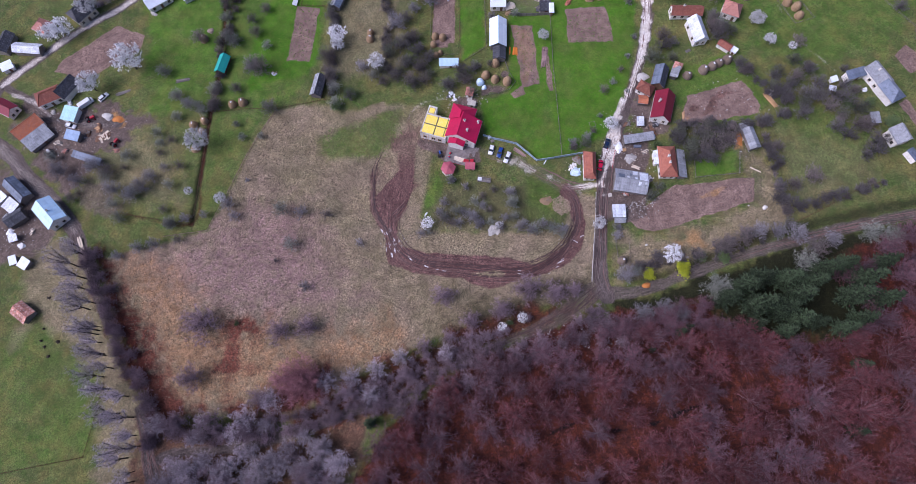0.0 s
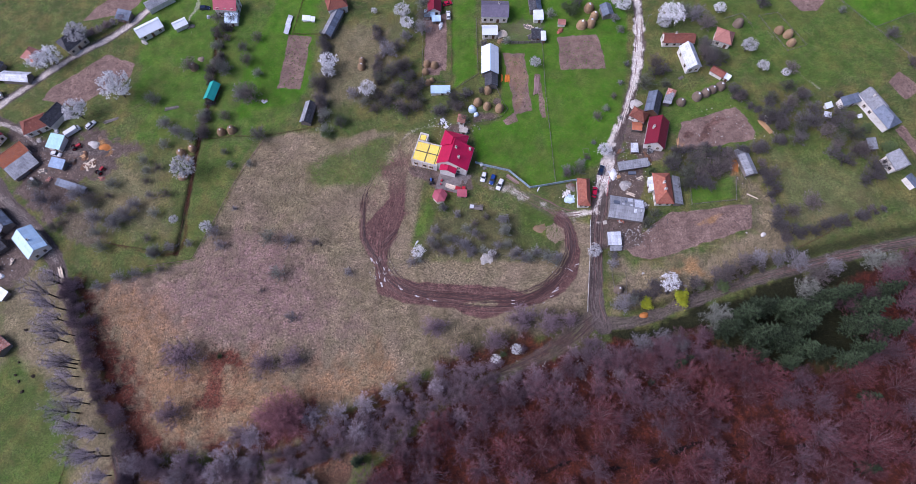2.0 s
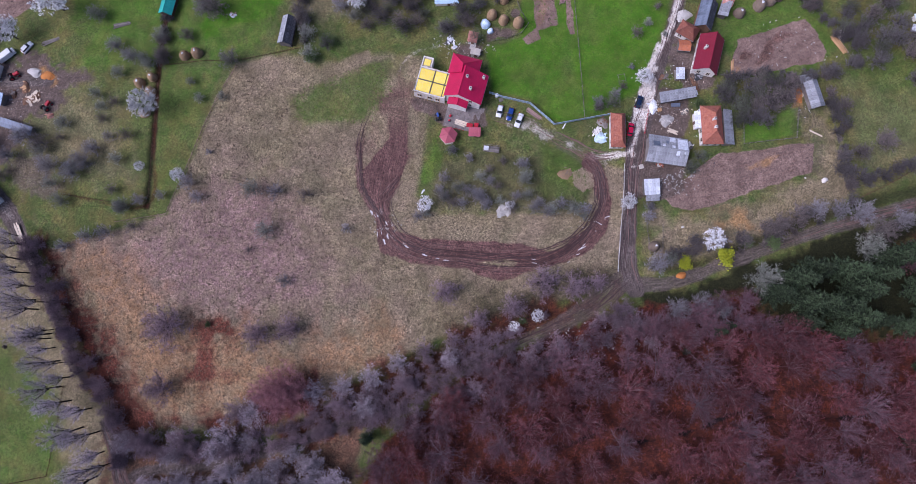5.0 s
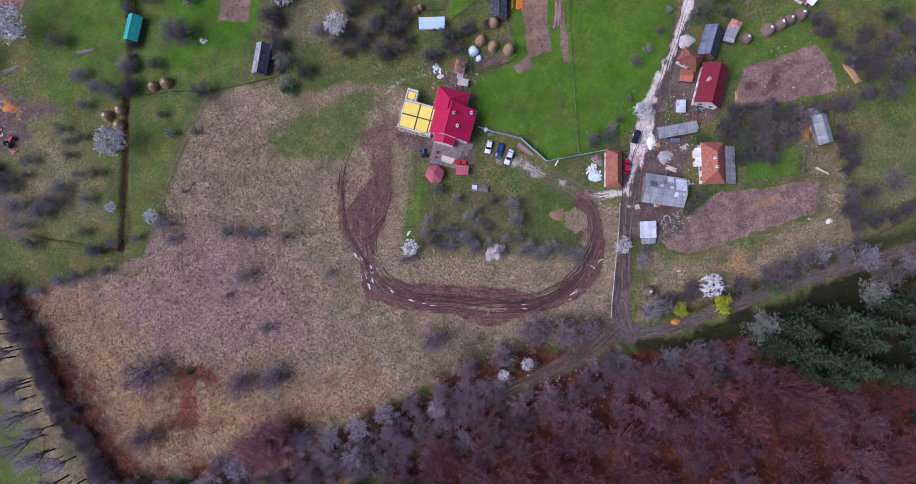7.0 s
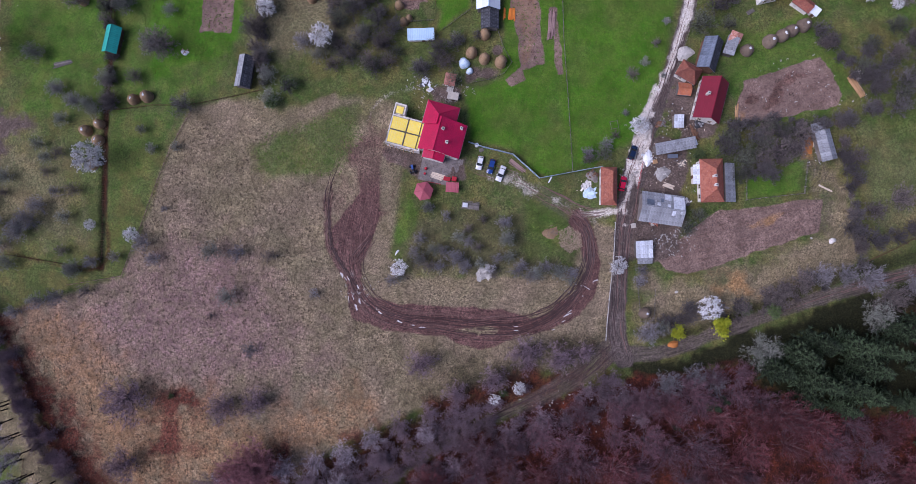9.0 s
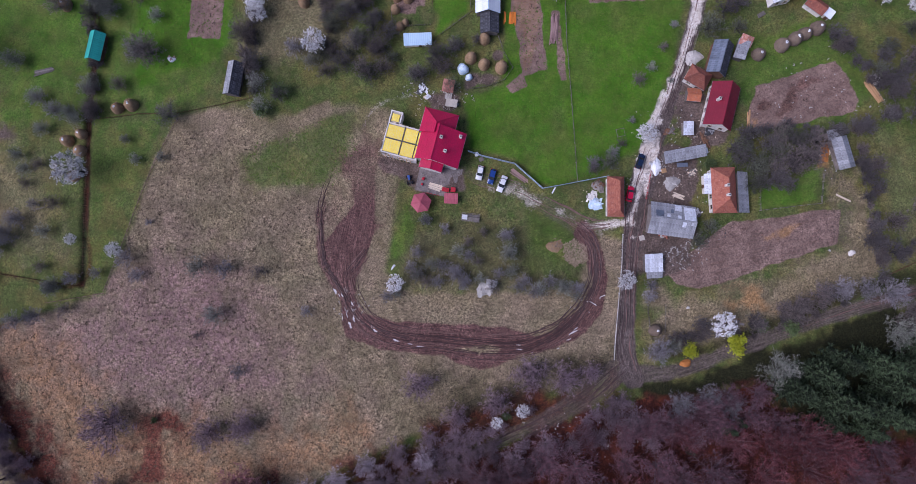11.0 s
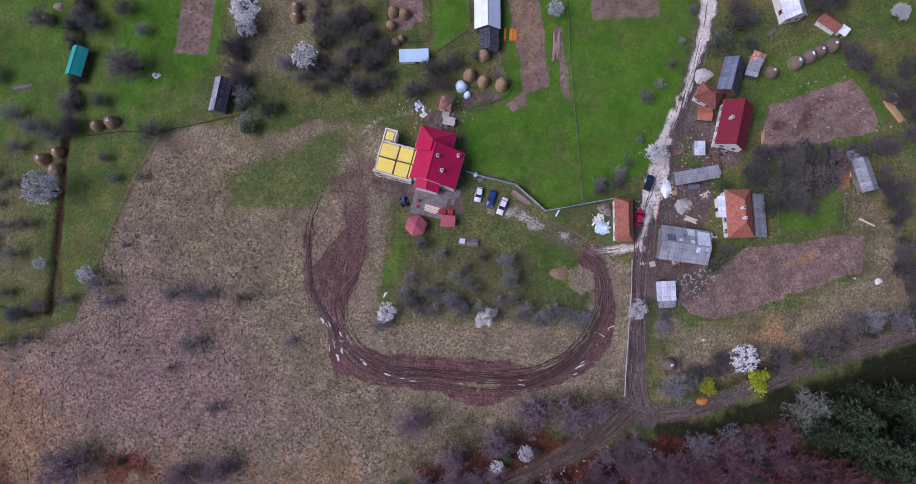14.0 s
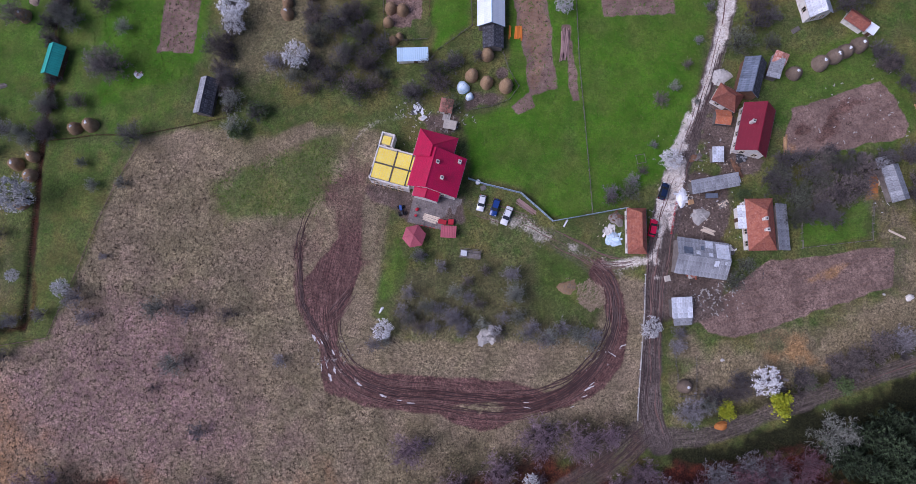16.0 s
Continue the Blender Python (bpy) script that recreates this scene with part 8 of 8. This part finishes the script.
CREEK = [(-100, -56), (-92, -64), (-74, -62), (-56, -57), (-44, -53), (-30, -47), (-14, -40), (2, -33), (20, -27), (40, -22.5), (46, -20), (46, -26), (30, -33), (12, -37), (-2, -44), (-20, -54), (-40, -60), (-60, -64), (-80, -66)]
grove("stream_shrub", PURPLE, 5.8, "bare grey shrub along the stream", "shrub", "stream shrubs", [(x, y, 3.6 + 0.6 * (i % 4)) for i, (x, y) in enumerate(clear_of(PATH_SW[:4], 3.6, scatter(CREEK, 120, 2.3, 31))) if (x + 50.8) ** 2 + (y + 46.4) ** 2 > 49])
grove("stream_tree", PALE, 6.4, "pale bare tree crowding the stream", "tree", "stream trees", [(x, y, 5.0 + 0.8 * (i % 4)) for i, (x, y) in enumerate(clear_of(LOW + RUTS, 2.2, scatter([(-92, -58), (-60, -60), (-40, -66), (-34, -80), (-40, -93), (-92, -93), (-94, -74)], 96, 3.1, 32)))])
grove("ditch_shrub", PURPLE, 5.8, "grey-purple bare shrub in the ditch", "shrub", "ditch shrubs", [(x, y, 4.4 + 0.7 * (i % 3)) for i, (x, y) in enumerate(along_line([(-129.3, 0), (-126.7, -7.6), (-122.3, -16.4), (-115.3, -30.9), (-109.5, -40.3), (-102.9, -49), (-98, -58), (-98, -68)], 2.0, 1.2, 33))])
grove("orchard_shrub", SHRUB, 4.0, "bare grey shrub in a western garden", "shrub", "garden shrubs", [(x, y, 3.4 + 0.7 * (i % 4)) for i, (x, y) in enumerate(scatter([(-140, 40), (-108, 44), (-98, 30), (-99, 10), (-126, 14), (-150, 26)], 13, 6.0, 34))])
grove("thicket_tree", THICKET, 6.0, "bare tree in the dense eastern thicket", "tree", "thicket trees", [(x, y, 5.0 + 0.7 * (i % 4)) for i, (x, y) in enumerate(scatter([(76, 42), (97, 43), (98, 36), (92, 28), (80, 27.5), (79, 34)], 12, 3.4, 35) + scatter([(110, 66), (128, 68), (132, 46), (119, 43), (113, 55)], 7, 4.6, 36) + scatter([(94, 85), (100, 86), (103, 80), (99, 77), (95, 78)], 7, 3.0, 41) + scatter([(75, 80), (82, 78), (82, 70), (76, 70)], 4, 4.0, 42) + scatter([(135, 54), (144, 52), (146, 46), (142, 27), (136, 28), (133, 42)], 6, 5.4, 37) + scatter([(108, 36), (114, 34), (119, 10), (112, 6)], 4, 5.0, 38))])
grove("farm_shrub", THICKET, 6.0, "bare tree in the farm's overgrown strip", "tree", "farm trees", [(x, y, 4.4 + 0.8 * (i % 4)) for i, (x, y) in enumerate(scatter([(-28, 84), (-14, 84), (-8, 66), (7, 68), (8, 58), (-30, 62)], 13, 4.6, 39))])

FOREST = [(-36, -93), (-31, -80), (-24, -67), (-13, -56), (4, -45), (20, -37), (40, -31), (52, -28.5), (66, -30), (84, -29), (96, -36), (118, -36), (128, -28), (124, -12), (150, 2), (160, 0), (148, -80), (130, -86)]
WOOD = clear_of(GULLY, 1.6, clear_of(PATH_SW[:4], 5.0, scatter(FOREST, 172, 6.5, 9)))
DEEP = [p for p in WOOD if p[1] < -50 + 0.08 * p[0] or (p[0] > 60 and p[1] < -32)]
grove("beech", BEECH, 12.0, "tall bare beech in the red-brown forest", "tree", "forest beeches", [(x, y, 9.0 + 4.0 * (i % 7) / 6) for i, (x, y) in enumerate(DEEP) if i % 5 < 3])
grove("hornbeam", MAUVE, 12.0, "tall bare tree with mauve-grey twigs in the forest", "tree", "forest hornbeams", [(x, y, 8.6 + 3.6 * (i % 7) / 6) for i, (x, y) in enumerate(DEEP) if i % 5 > 2] + [(x, y, 8.0 + 3.2 * (i % 5) / 4) for i, (x, y) in enumerate(WOOD) if (x, y) not in DEEP] + [(66, -27, 9), (77, -28.5, 10), (79, -23, 7), (72, -24, 7), (84, -31, 10), (90, -35, 10), (60, -30, 9), (52, -30.5, 8)])
grove("sapling", PURPLE, 5.8, "bare purple undergrowth at the forest edge", "bush", "undergrowth", [(x, y, 4.5 + (i % 4)) for i, (x, y) in enumerate(scatter([(-24, -60), (-6, -46), (16, -36), (46, -28), (60, -29), (64, -33), (40, -36), (14, -44), (-10, -58)], 26, 4.0, 14))])

# ---- what grows and lies scattered ----
def tufts(name, label, pts_list, count, material, size, seed, height=0.25, blades=4):
    r = random.Random(seed)
    sh = Shape()
    for pts, share in pts_list:
        xs, ys = [p[0] for p in pts], [p[1] for p in pts]
        n = int(count * share)
        ax = np.array([r.uniform(min(xs), max(xs)) for _ in range(n * 2)])
        ay = np.array([r.uniform(min(ys), max(ys)) for _ in range(n * 2)])
        ok = inside(ax, ay, pts)
        for x, y in list(zip(ax[ok], ay[ok]))[:n]:
            s = size * r.uniform(0.5, 1.5)
            z = lie(x, y)
            for b in range(blades):
                t = r.uniform(0, 6.3)
                a = Vector((x + math.cos(t) * s * 0.3, y + math.sin(t) * s * 0.3, z - 0.08))
                sh.thorn(a, a + Vector((math.cos(t) * s, math.sin(t) * s, height * r.uniform(0.5, 1.4) + 0.08)), s * 0.35)
    return tagged(new(name, sh.mesh(name, material)), label, "grass", kind="stuff")


MEADOW = [(-66, 49), (-48, 46), (-50, 32), (-27, 29), (-28, 8), (-22, -7), (0, -15), (26, -15), (40, -10), (42, -17), (20, -22), (0, -28), (-26, -38), (-54, -52), (-96, -52), (-107, -36), (-123, -10), (-88, 3), (-81, 24), (-73, 41)]
tufts("tussocks", "dark tussocks dotted over the dry meadow", [(MEADOW, 1.0)], 4200, M_TUFTDARK, 0.24, 3, 0.18, 4)
tufts("dung_clods", "dark clods of dung on the dug plots", [([(-155, 75), (-137, 91), (-126, 86), (-127, 80), (-144, 69)], 0.28), ([(-64, 98), (-56, 97), (-58, 75), (-65, 75)], 0.32), ([(90, 50), (92, 55), (99, 56), (100, 51)], 0.1), ([(21, 87), (28, 87), (30, 62), (25, 61)], 0.3)], 190, M_TUFTDARK, 0.3, 13, 0.12, 5)
tufts("dry_grass", "pale dead grass of the meadow", [(MEADOW, 1.0)], 9000, M_TUFT, 0.3, 4, 0.22, 3)
tufts("green_tufts", "grass tufts in the green field", [([(8, 54), (19, 58), (22, 92), (68, 92), (64, 62), (54, 40), (43, 33), (28, 31), (21, 38)], 0.6), ([(-49, 44), (-51, 34), (-27, 32), (-20, 42), (-24, 52)], 0.15), ([(-80, 62), (-57, 66), (-54, 98), (-86, 98)], 0.25)], 5000, M_TUFTGREEN, 0.3, 5, 0.16, 3)
tufts("old_straw", "flattened pale straw spread where a haystack stood", [([(33, 15), (36, 16.6), (39, 14.6), (39.2, 11), (36, 9.4), (33.2, 11.4)], 1.0)], 700, M_STRAW, 0.32, 15, 0.1, 3)
tufts("fallen_twigs", "fallen twigs and leaves on the forest floor", [(FOREST, 1.0)], 5000, M_TWIG_BEECH, 0.5, 6, 0.06, 2)

sh = Shape()
r = random.Random(21)
for cx, cy, n, sp in ((62, 12, 70, 3.0), (66, 14, 30, 3.0), (52.5, 30, 40, 3.0), (38, -33, 90, 6.0), (46, -30, 40, 4.0), (-22, 0, 40, 2.4), (36, 0, 24, 2.4), (58, 35, 50, 2.4), (101, 38, 26, 1.2), (6, 54, 40, 2.5), (-4, 57, 40, 2.0), (-150, 46, 60, 8), (-158, 3, 40, 4), (60, 45, 30, 4), (96, 53, 60, 8), (-145, 82, 0, 1)):
    for i in range(n):
        x, y = r.gauss(cx, sp), r.gauss(cy, sp * 0.6)
        s = r.uniform(0.07, 0.22)
        p = Vector((x, y, gz(x, y) + 0.02))
        for k in range(3):
            sh.thorn(p + Vector((r.gauss(0, s), r.gauss(0, s), -0.1)), p + Vector((r.gauss(0, s * 0.3), r.gauss(0, s * 0.3), s * 1.2)), s)
tagged(new("loose_stones", sh.mesh("loose_stones", M_STONE)), "loose pale stones and litter on bare earth", "stones", kind="stuff")

# ---- tyre ruts and puddles ----
def ribbons(name, label, line, count, material, width, seed, lift=0.02, spread=0.9, piece_len=(6, 26)):
    """Narrow uneven ribbons of mud that follow a way beside each other."""
    r = random.Random(seed)
    cp = curve_points(line, 8)
    v, f = [], []
    for k in range(count):
        n = r.randint(*piece_len)
        s0 = r.randint(0, max(0, len(cp) - n - 2))
        o = r.uniform(-1, 1) * spread
        w = width * r.uniform(0.6, 1.4)
        ph, drift = r.uniform(0, 6), r.uniform(-0.25, 0.25)
        prev = None
        for q, i in enumerate(range(s0, min(len(cp) - 1, s0 + n))):
            (x, y, h), (x2, y2, _) = cp[i], cp[i + 1]
            l = math.dist((x, y), (x2, y2)) or 1.0
            nx, ny = -(y2 - y) / l, (x2 - x) / l
            off = h * max(-0.98, min(0.98, o + drift * q / n)) + 0.12 * math.sin(q * 0.9 + ph)
            ww = w * (0.35 + 0.65 * math.sin(math.pi * (q + 0.5) / n)) * r.uniform(0.75, 1.2) / 2
            row = []
            for d, up in ((-ww, -0.03), (0, 0.035), (ww, -0.03)):
                px, py = x + nx * (off + d), y + ny * (off + d)
                row.append(len(v))
                v.append((px, py, lie(px, py) + lift + up))
            if prev:
                f += [(prev[0], prev[1], row[1], row[0]), (prev[1], prev[2], row[2], row[1])]
            prev = row
    me = bpy.data.meshes.new(name)
    me.from_pydata(v, [], f)
    me.materials.append(material)
    return tagged(new(name, me), label, "ruts", kind="stuff")


BEND = MUD[7:]
OUTER = [(-27.6, 35.4, 1.0), (-29.4, 30.9, 1.0), (-30.4, 26.3, 1.0), (-30.6, 21.8, 1.1), (-30.4, 16.7, 1.2), (-29.8, 12.0, 1.3), (-27.6, 7.9, 1.4), (-25.0, 3.4, 1.8), (-22.6, -1.0, 2.2), (-17.0, -5.6, 2.2)]
ribbons("tyre_ruts", "dark tyre ruts pressed into the mud track", BEND, 56, M_RUT, 0.26, 3, 0.02, 0.66, (10, 44))
ribbons("mud_ridges", "dried ridges between the tyre ruts", BEND, 34, M_RIDGE, 0.18, 4, 0.02, 0.66, (6, 30))
ribbons("edge_ruts", "lone tyre ruts along the outer edge of the track", OUTER, 13, M_RUT, 0.28, 5, 0.03, 0.95, (18, 60))
ribbons("edge_ridges", "pale ridges thrown up beside the outer ruts", OUTER, 9, M_RIDGE, 0.2, 15, 0.03, 0.95, (10, 30))
ribbons("turning_ruts", "short ruts where vehicles turned in the mud", [(-23.4, 8.2, 1.6), (-20, 12.4, 1.8), (-17.2, 16.4, 1.4)], 9, M_RUT, 0.26, 16, 0.02, 0.95, (6, 15))
ribbons("turning_ridges", "pale ridges where vehicles turned in the mud", [(-23.4, 8.2, 1.6), (-20, 12.4, 1.8), (-17.2, 16.4, 1.4)], 6, M_RIDGE, 0.22, 17, 0.02, 0.95, (6, 15))
ribbons("lane_ruts", "wheel ruts in the muddy lane", ROAD[:6], 22, M_RUT, 0.24, 6, 0.02, 0.9, (6, 22))
ribbons("upper_lane_ruts", "grey wheel ruts in the upper lane", ROAD[7:], 4, M_RUT, 0.24, 18, 0.02, 0.9, (6, 22))
ribbons("lane_ridges", "pale ridges in the muddy lane", ROAD, 26, M_RIDGE, 0.26, 7, 0.02, 0.9, (4, 18))
ribbons("track_ruts", "wheel ruts in the farm track", PATH_E, 6, M_RIDGE, 0.35, 8, 0.02, 0.6, (10, 24))
ribbons("stream_track_ruts", "wheel ruts down to the stream", PATH_SW, 14, M_RUT, 0.3, 9, 0.02, 0.9, (5, 14))
ribbons("drive_ridges", "pale wheel tracks on the drive", DRIVE, 16, M_RIDGE, 0.28, 10, 0.02, 0.95, (5, 18))
ribbons("wood_ruts", "deep ruts of the forest track", RUTS + [], 18, M_RIDGE, 0.35, 11, 0.02, 0.95, (5, 18))
for k, (x, y, turn, l, w) in enumerate(((-26.6, 4.6, 118, 1.8, 0.8), (-24.7, 3.4, 124, 1.8, 0.45), (-25.6, 3.6, 120, 1.4, 0.3), (-22.2, 1.2, 118, 1.5, 0.6), (-21.8, -2.7, 105, 1.9, 0.7), (-22.7, -4.3, 110, 2.0, 0.9), (-23.6, -1.6, 108, 1.6, 0.25), (-24.8, -2.1, 97, 2.2, 0.3), (-16.2, -5.9, 150, 1.6, 0.8), (-10.8, -8.5, 160, 1.9, 0.7), (-4.7, -10.1, 176, 2.0, 0.35), (-7.2, -9.5, 170, 1.4, 0.3), (40.5, -0.3, 148, 3.0, 0.35), (42.7, 1.8, 20, 2.2, 0.5), (34.7, -7.3, 25, 2.8, 0.6), (33.6, -9.1, 20, 1.6, 0.3), (35.4, -6.4, 32, 1.6, 0.3), (21.0, -11.4, 170, 1.7, 0.35), (20.8, -10.3, 175, 1.4, 0.3), (30.8, -11.3, 15, 1.0, 0.3))):
    pu = thing("puddle", x, y, turn, "muddy puddle in a wheel rut, coloured pale as if reflecting sky", "puddle", "puddles", lie(x, y))
    r = random.Random(k)
    bend = r.uniform(-0.35, 0.35) * w
    ring = []
    for a in range(22):
        t = a * math.pi / 11
        q = r.uniform(0.3, 0.85)
        px = math.cos(t) * l / 2 * (0.75 + 0.3 * q)
        ring.append((px, math.sin(t) * w / 2 * q + bend * (px * 2 / l) ** 2))
    bm = bmesh.new()
    prism(bm, [(a, b, -0.12) for a, b in ring], [(a, b, 0.07) for a, b in ring])
    part("water", bm, M_PUDDLE, pu)

# ---- more shrubs and clutter ----
grove("lane_shrub", SHRUB, 4.0, "sparse bare shrub beside the lane", "shrub", "lane shrubs", [(48.6, 41, 3.2), (51.6, 47, 2.6), (53.6, 57.4, 4.6), (57, 60.6, 3.6), (60.4, 66, 3.0), (63.6, 72, 2.8), (66.6, 80, 3.2), (41, 36, 4.4), (46.4, 38.6, 4.4), (62, 57, 2.2)])
plank_stack("pale cut logs stacked along the hut", 101.2, 37.0, 100, 1.0, 16, M_PALE, 0.42, 2, "log_stack")
for k, (x, y, a, b, lb, mt, bt) in enumerate(((-150, 40.6, 1.8, 1.2, "heap of planks and scrap in the farmyard", M_WOOD, M_PALE), (-146.6, 37.4, 1.4, 1.0, "pile of old iron beside the road", M_DARKSTEEL, M_RUST), (-139.4, 44.6, 1.6, 1.2, "stack of broken boards in the yard", M_BROWNWOOD, M_WOOD), (-135.6, 46.6, 2.0, 1.4, "branches and timber heaped in the yard", M_BROWNWOOD, M_FRESH), (-160.6, 5.6, 1.6, 1.2, "white scrap sheets between the sheds", M_PLASTIC, M_PLASTIC), (-155.4, 0.6, 1.4, 1.0, "white rubbish heap beside the sheds", M_PLASTIC, M_WHITE), (-163.4, 11.4, 1.8, 1.2, "dark scrap heap between the barns", M_DARKSTEEL, M_STEEL), (-152.6, 6.0, 1.2, 1.0, "pile of grey boards by the blue-roofed house", M_WOOD, M_PALE), (-154.6, 53.6, 1.0, 0.8, "grey rubble beside the lane", M_STONE, M_STONE), (-149.0, 57.6, 1.2, 0.8, "stacked tin beside the dark-roofed wing", M_STEEL, M_SILVER), (61.4, 44.0, 1.6, 0.8, "brown scrap wood in the yard", M_BROWNWOOD, M_WOOD), (66.8, 33.0, 1.2, 0.9, "boards and sticks in the yard", M_WOOD, M_PALE), (67.4, 22.6, 1.0, 1.4, "white boards beside the cottage", M_WOOD, M_WHITE), (70.4, 41.2, 2.4, 0.6, "row of logs beside the long shed", M_BROWNWOOD, M_BROWNWOOD), (58.6, 17.0, 1.0, 0.8, "bricks and rubble at the barn corner", M_STONE, M_TILE), (114.0, 55.6, 1.4, 1.4, "tumbled white beehives by the hedge", M_STONE, M_WHITE), (147.4, 56.0, 0.9, 0.9, "white plastic dome in the garden", M_PLASTIC, M_PLASTIC))):
    heap("clutter_heap", lb, "heap", x, y, a, b, 0.6, mt, 60 + k, k * 37, 12, bt, 0.45)

for k, (x, y, a, b, lb, mt, bt) in enumerate(((20.4, 96.4, 2.0, 2.2, "heap of split firewood behind the house", M_PALE, M_PALE), (19.6, 93.0, 1.4, 0.8, "yellow hay heap at the fence", M_HAY, M_HAY), (31.0, 99.4, 1.2, 2.4, "old planks and poles in the farmyard", M_WOOD, M_PALE), (31.6, 94.6, 1.6, 1.2, "dark scrap heap at the yard fence", M_DARKSTEEL, M_WOOD), (34.0, 97.8, 1.2, 1.6, "grey rubble and tin in the yard", M_STEEL, M_SILVER), (-104.6, 104.6, 1.8, 0.9, "scrap timber beside the white hut", M_WOOD, M_WOOD), (43.0, 97.2, 1.6, 0.8, "brick-red rubble beside the tiny hut", M_TILE, M_TILE), (-3.6, 101.4, 1.8, 0.8, "white boards stacked in the yard", M_PLASTIC, M_PLASTIC), (-98.0, 109.0, 0.9, 0.7, "white scrap on the pasture", M_PLASTIC, M_STEEL), (-122.4, 97.4, 1.4, 0.8, "grey rubble in the grass", M_STONE, M_STONE))):
    heap("clutter_heap", lb, "heap", x, y, a, b, 0.7, mt, 160 + k, k * 37, 12, bt, 0.45)
heap("brush_pile", "pile of pale cut branches under the orchard shrubs", "branches", 12.6, 4.4, 1.9, 1.2, 0.35, M_WOOD, 171, 20, 46, M_STONE, 1.1)
for k, (x, y, a) in enumerate(((-141.2, -18.4, 0.7), (-135.2, -33.4, 0.8), (-137.6, -38.2, 0.6), (-141.4, -33.0, 0.4), (-139.6, -35.0, 0.35), (-141.0, -29.0, 0.3))):
    heap("dung_heap", "small dark dung heap on the grass", "heap", x, y, a, a * 0.9, 0.4, M_TUFTDARK, 180 + k, k * 40, 6, M_TUFTDARK, 0.3)
pole = thing("utility_pole", 75.4, 97.6, 20, "grey wooden utility pole beside the lane", "pole")
bm = bmesh.new()
tube(bm, (0, 0, -0.4), (0, 0, 7.2), 0.14, 0.10, 8)
part("mast", bm, M_WOOD, pole)
boxed("crossarm", (-0.8, -0.06, 6.6, 0.8, 0.06, 6.75), M_WOOD, pole)
for px in (-0.65, 0.65):
    bm = bmesh.new()
    tube(bm, (px, 0, 6.75), (px, 0, 6.95), 0.06, 0.04, 6)
    part("insulator", bm, M_WHITE, pole, "white insulator")

for name, label, material, spots, seed in (("white_litter", "white scraps and broken plaster strewn in the yards", M_PLASTIC, ((66.5, 13.6, 10, 1.0), (60.6, 12.8, 8, 1.2), (57.6, 7.6, 10, 0.5), (71, 27, 12, 1.4), (57.4, 36, 24, 1.4), (66, 43, 14, 3.0), (-2, 55.4, 18, 1.8), (47, -33, 30, 4), (-148, 40, 40, 6), (-158, 4, 30, 4), (62, 33, 18, 3.0), (101, 33, 12, 1.4)), 51),
                                           ("wood_litter", "sticks, boards and bark strewn in the yards", M_PALE, ((64, 28, 30, 3.4), (66, 40, 24, 3.0), (71, 43, 20, 2.0), (68, 14, 20, 2.4), (-140, 44, 60, 6), (60, 38, 20, 3), (41, 29, 14, 1.6), (-3, 50, 16, 2), (99, 37, 14, 1.4)), 52),
                                           ("dark_litter", "dark scrap and rubber strewn in the yards", M_DARKSTEEL, ((70, 16, 26, 2.4), (66, 36, 24, 3.4), (60, 43, 18, 2.4), (-146, 42, 50, 7), (-2.6, 56.6, 16, 1.2), (59, 12, 18, 2.0), (57, 37, 16, 1.6)), 53)):
    sh, r = Shape(), random.Random(seed)
    for cx, cy, n, sp in spots:
        for i in range(n):
            x, y = r.gauss(cx, sp), r.gauss(cy, sp * 0.8)
            s, t = r.uniform(0.06, 0.24), r.uniform(0, 3.14)
            p = Vector((x, y, lie(x, y) + 0.04))
            d = Vector((math.cos(t) * s, math.sin(t) * s, r.uniform(0, 0.12)))
            sh.spike(p - d, p + d, s * r.uniform(0.15, 0.4), s * r.uniform(0.12, 0.4), 5)
    tagged(new(name, sh.mesh(name, material)), label, "litter", kind="stuff")

# ---- paving blocks, last ----
bm = bmesh.new()
box(bm, -0.19, -0.19, 0, 0.19, 0.19, 0.05)
bevelled(bm, 0.02)
block = bpy.data.meshes.new("paving_block")
bm.to_mesh(block)
bm.free()
block.materials.append(M_PAVE)
r = random.Random(8)
for i in range(24):
    for j in range(12):
        piece("paving_block", block, yard, pose(-5.4 + i * 0.465, -3.8 + j * 0.66 + 0.2 * (i % 2), 0.1 + r.uniform(-.004, .008), 0, 0, r.uniform(-2, 2)) @ Matrix.Diagonal((1.17, 1.68, 1, 1)))
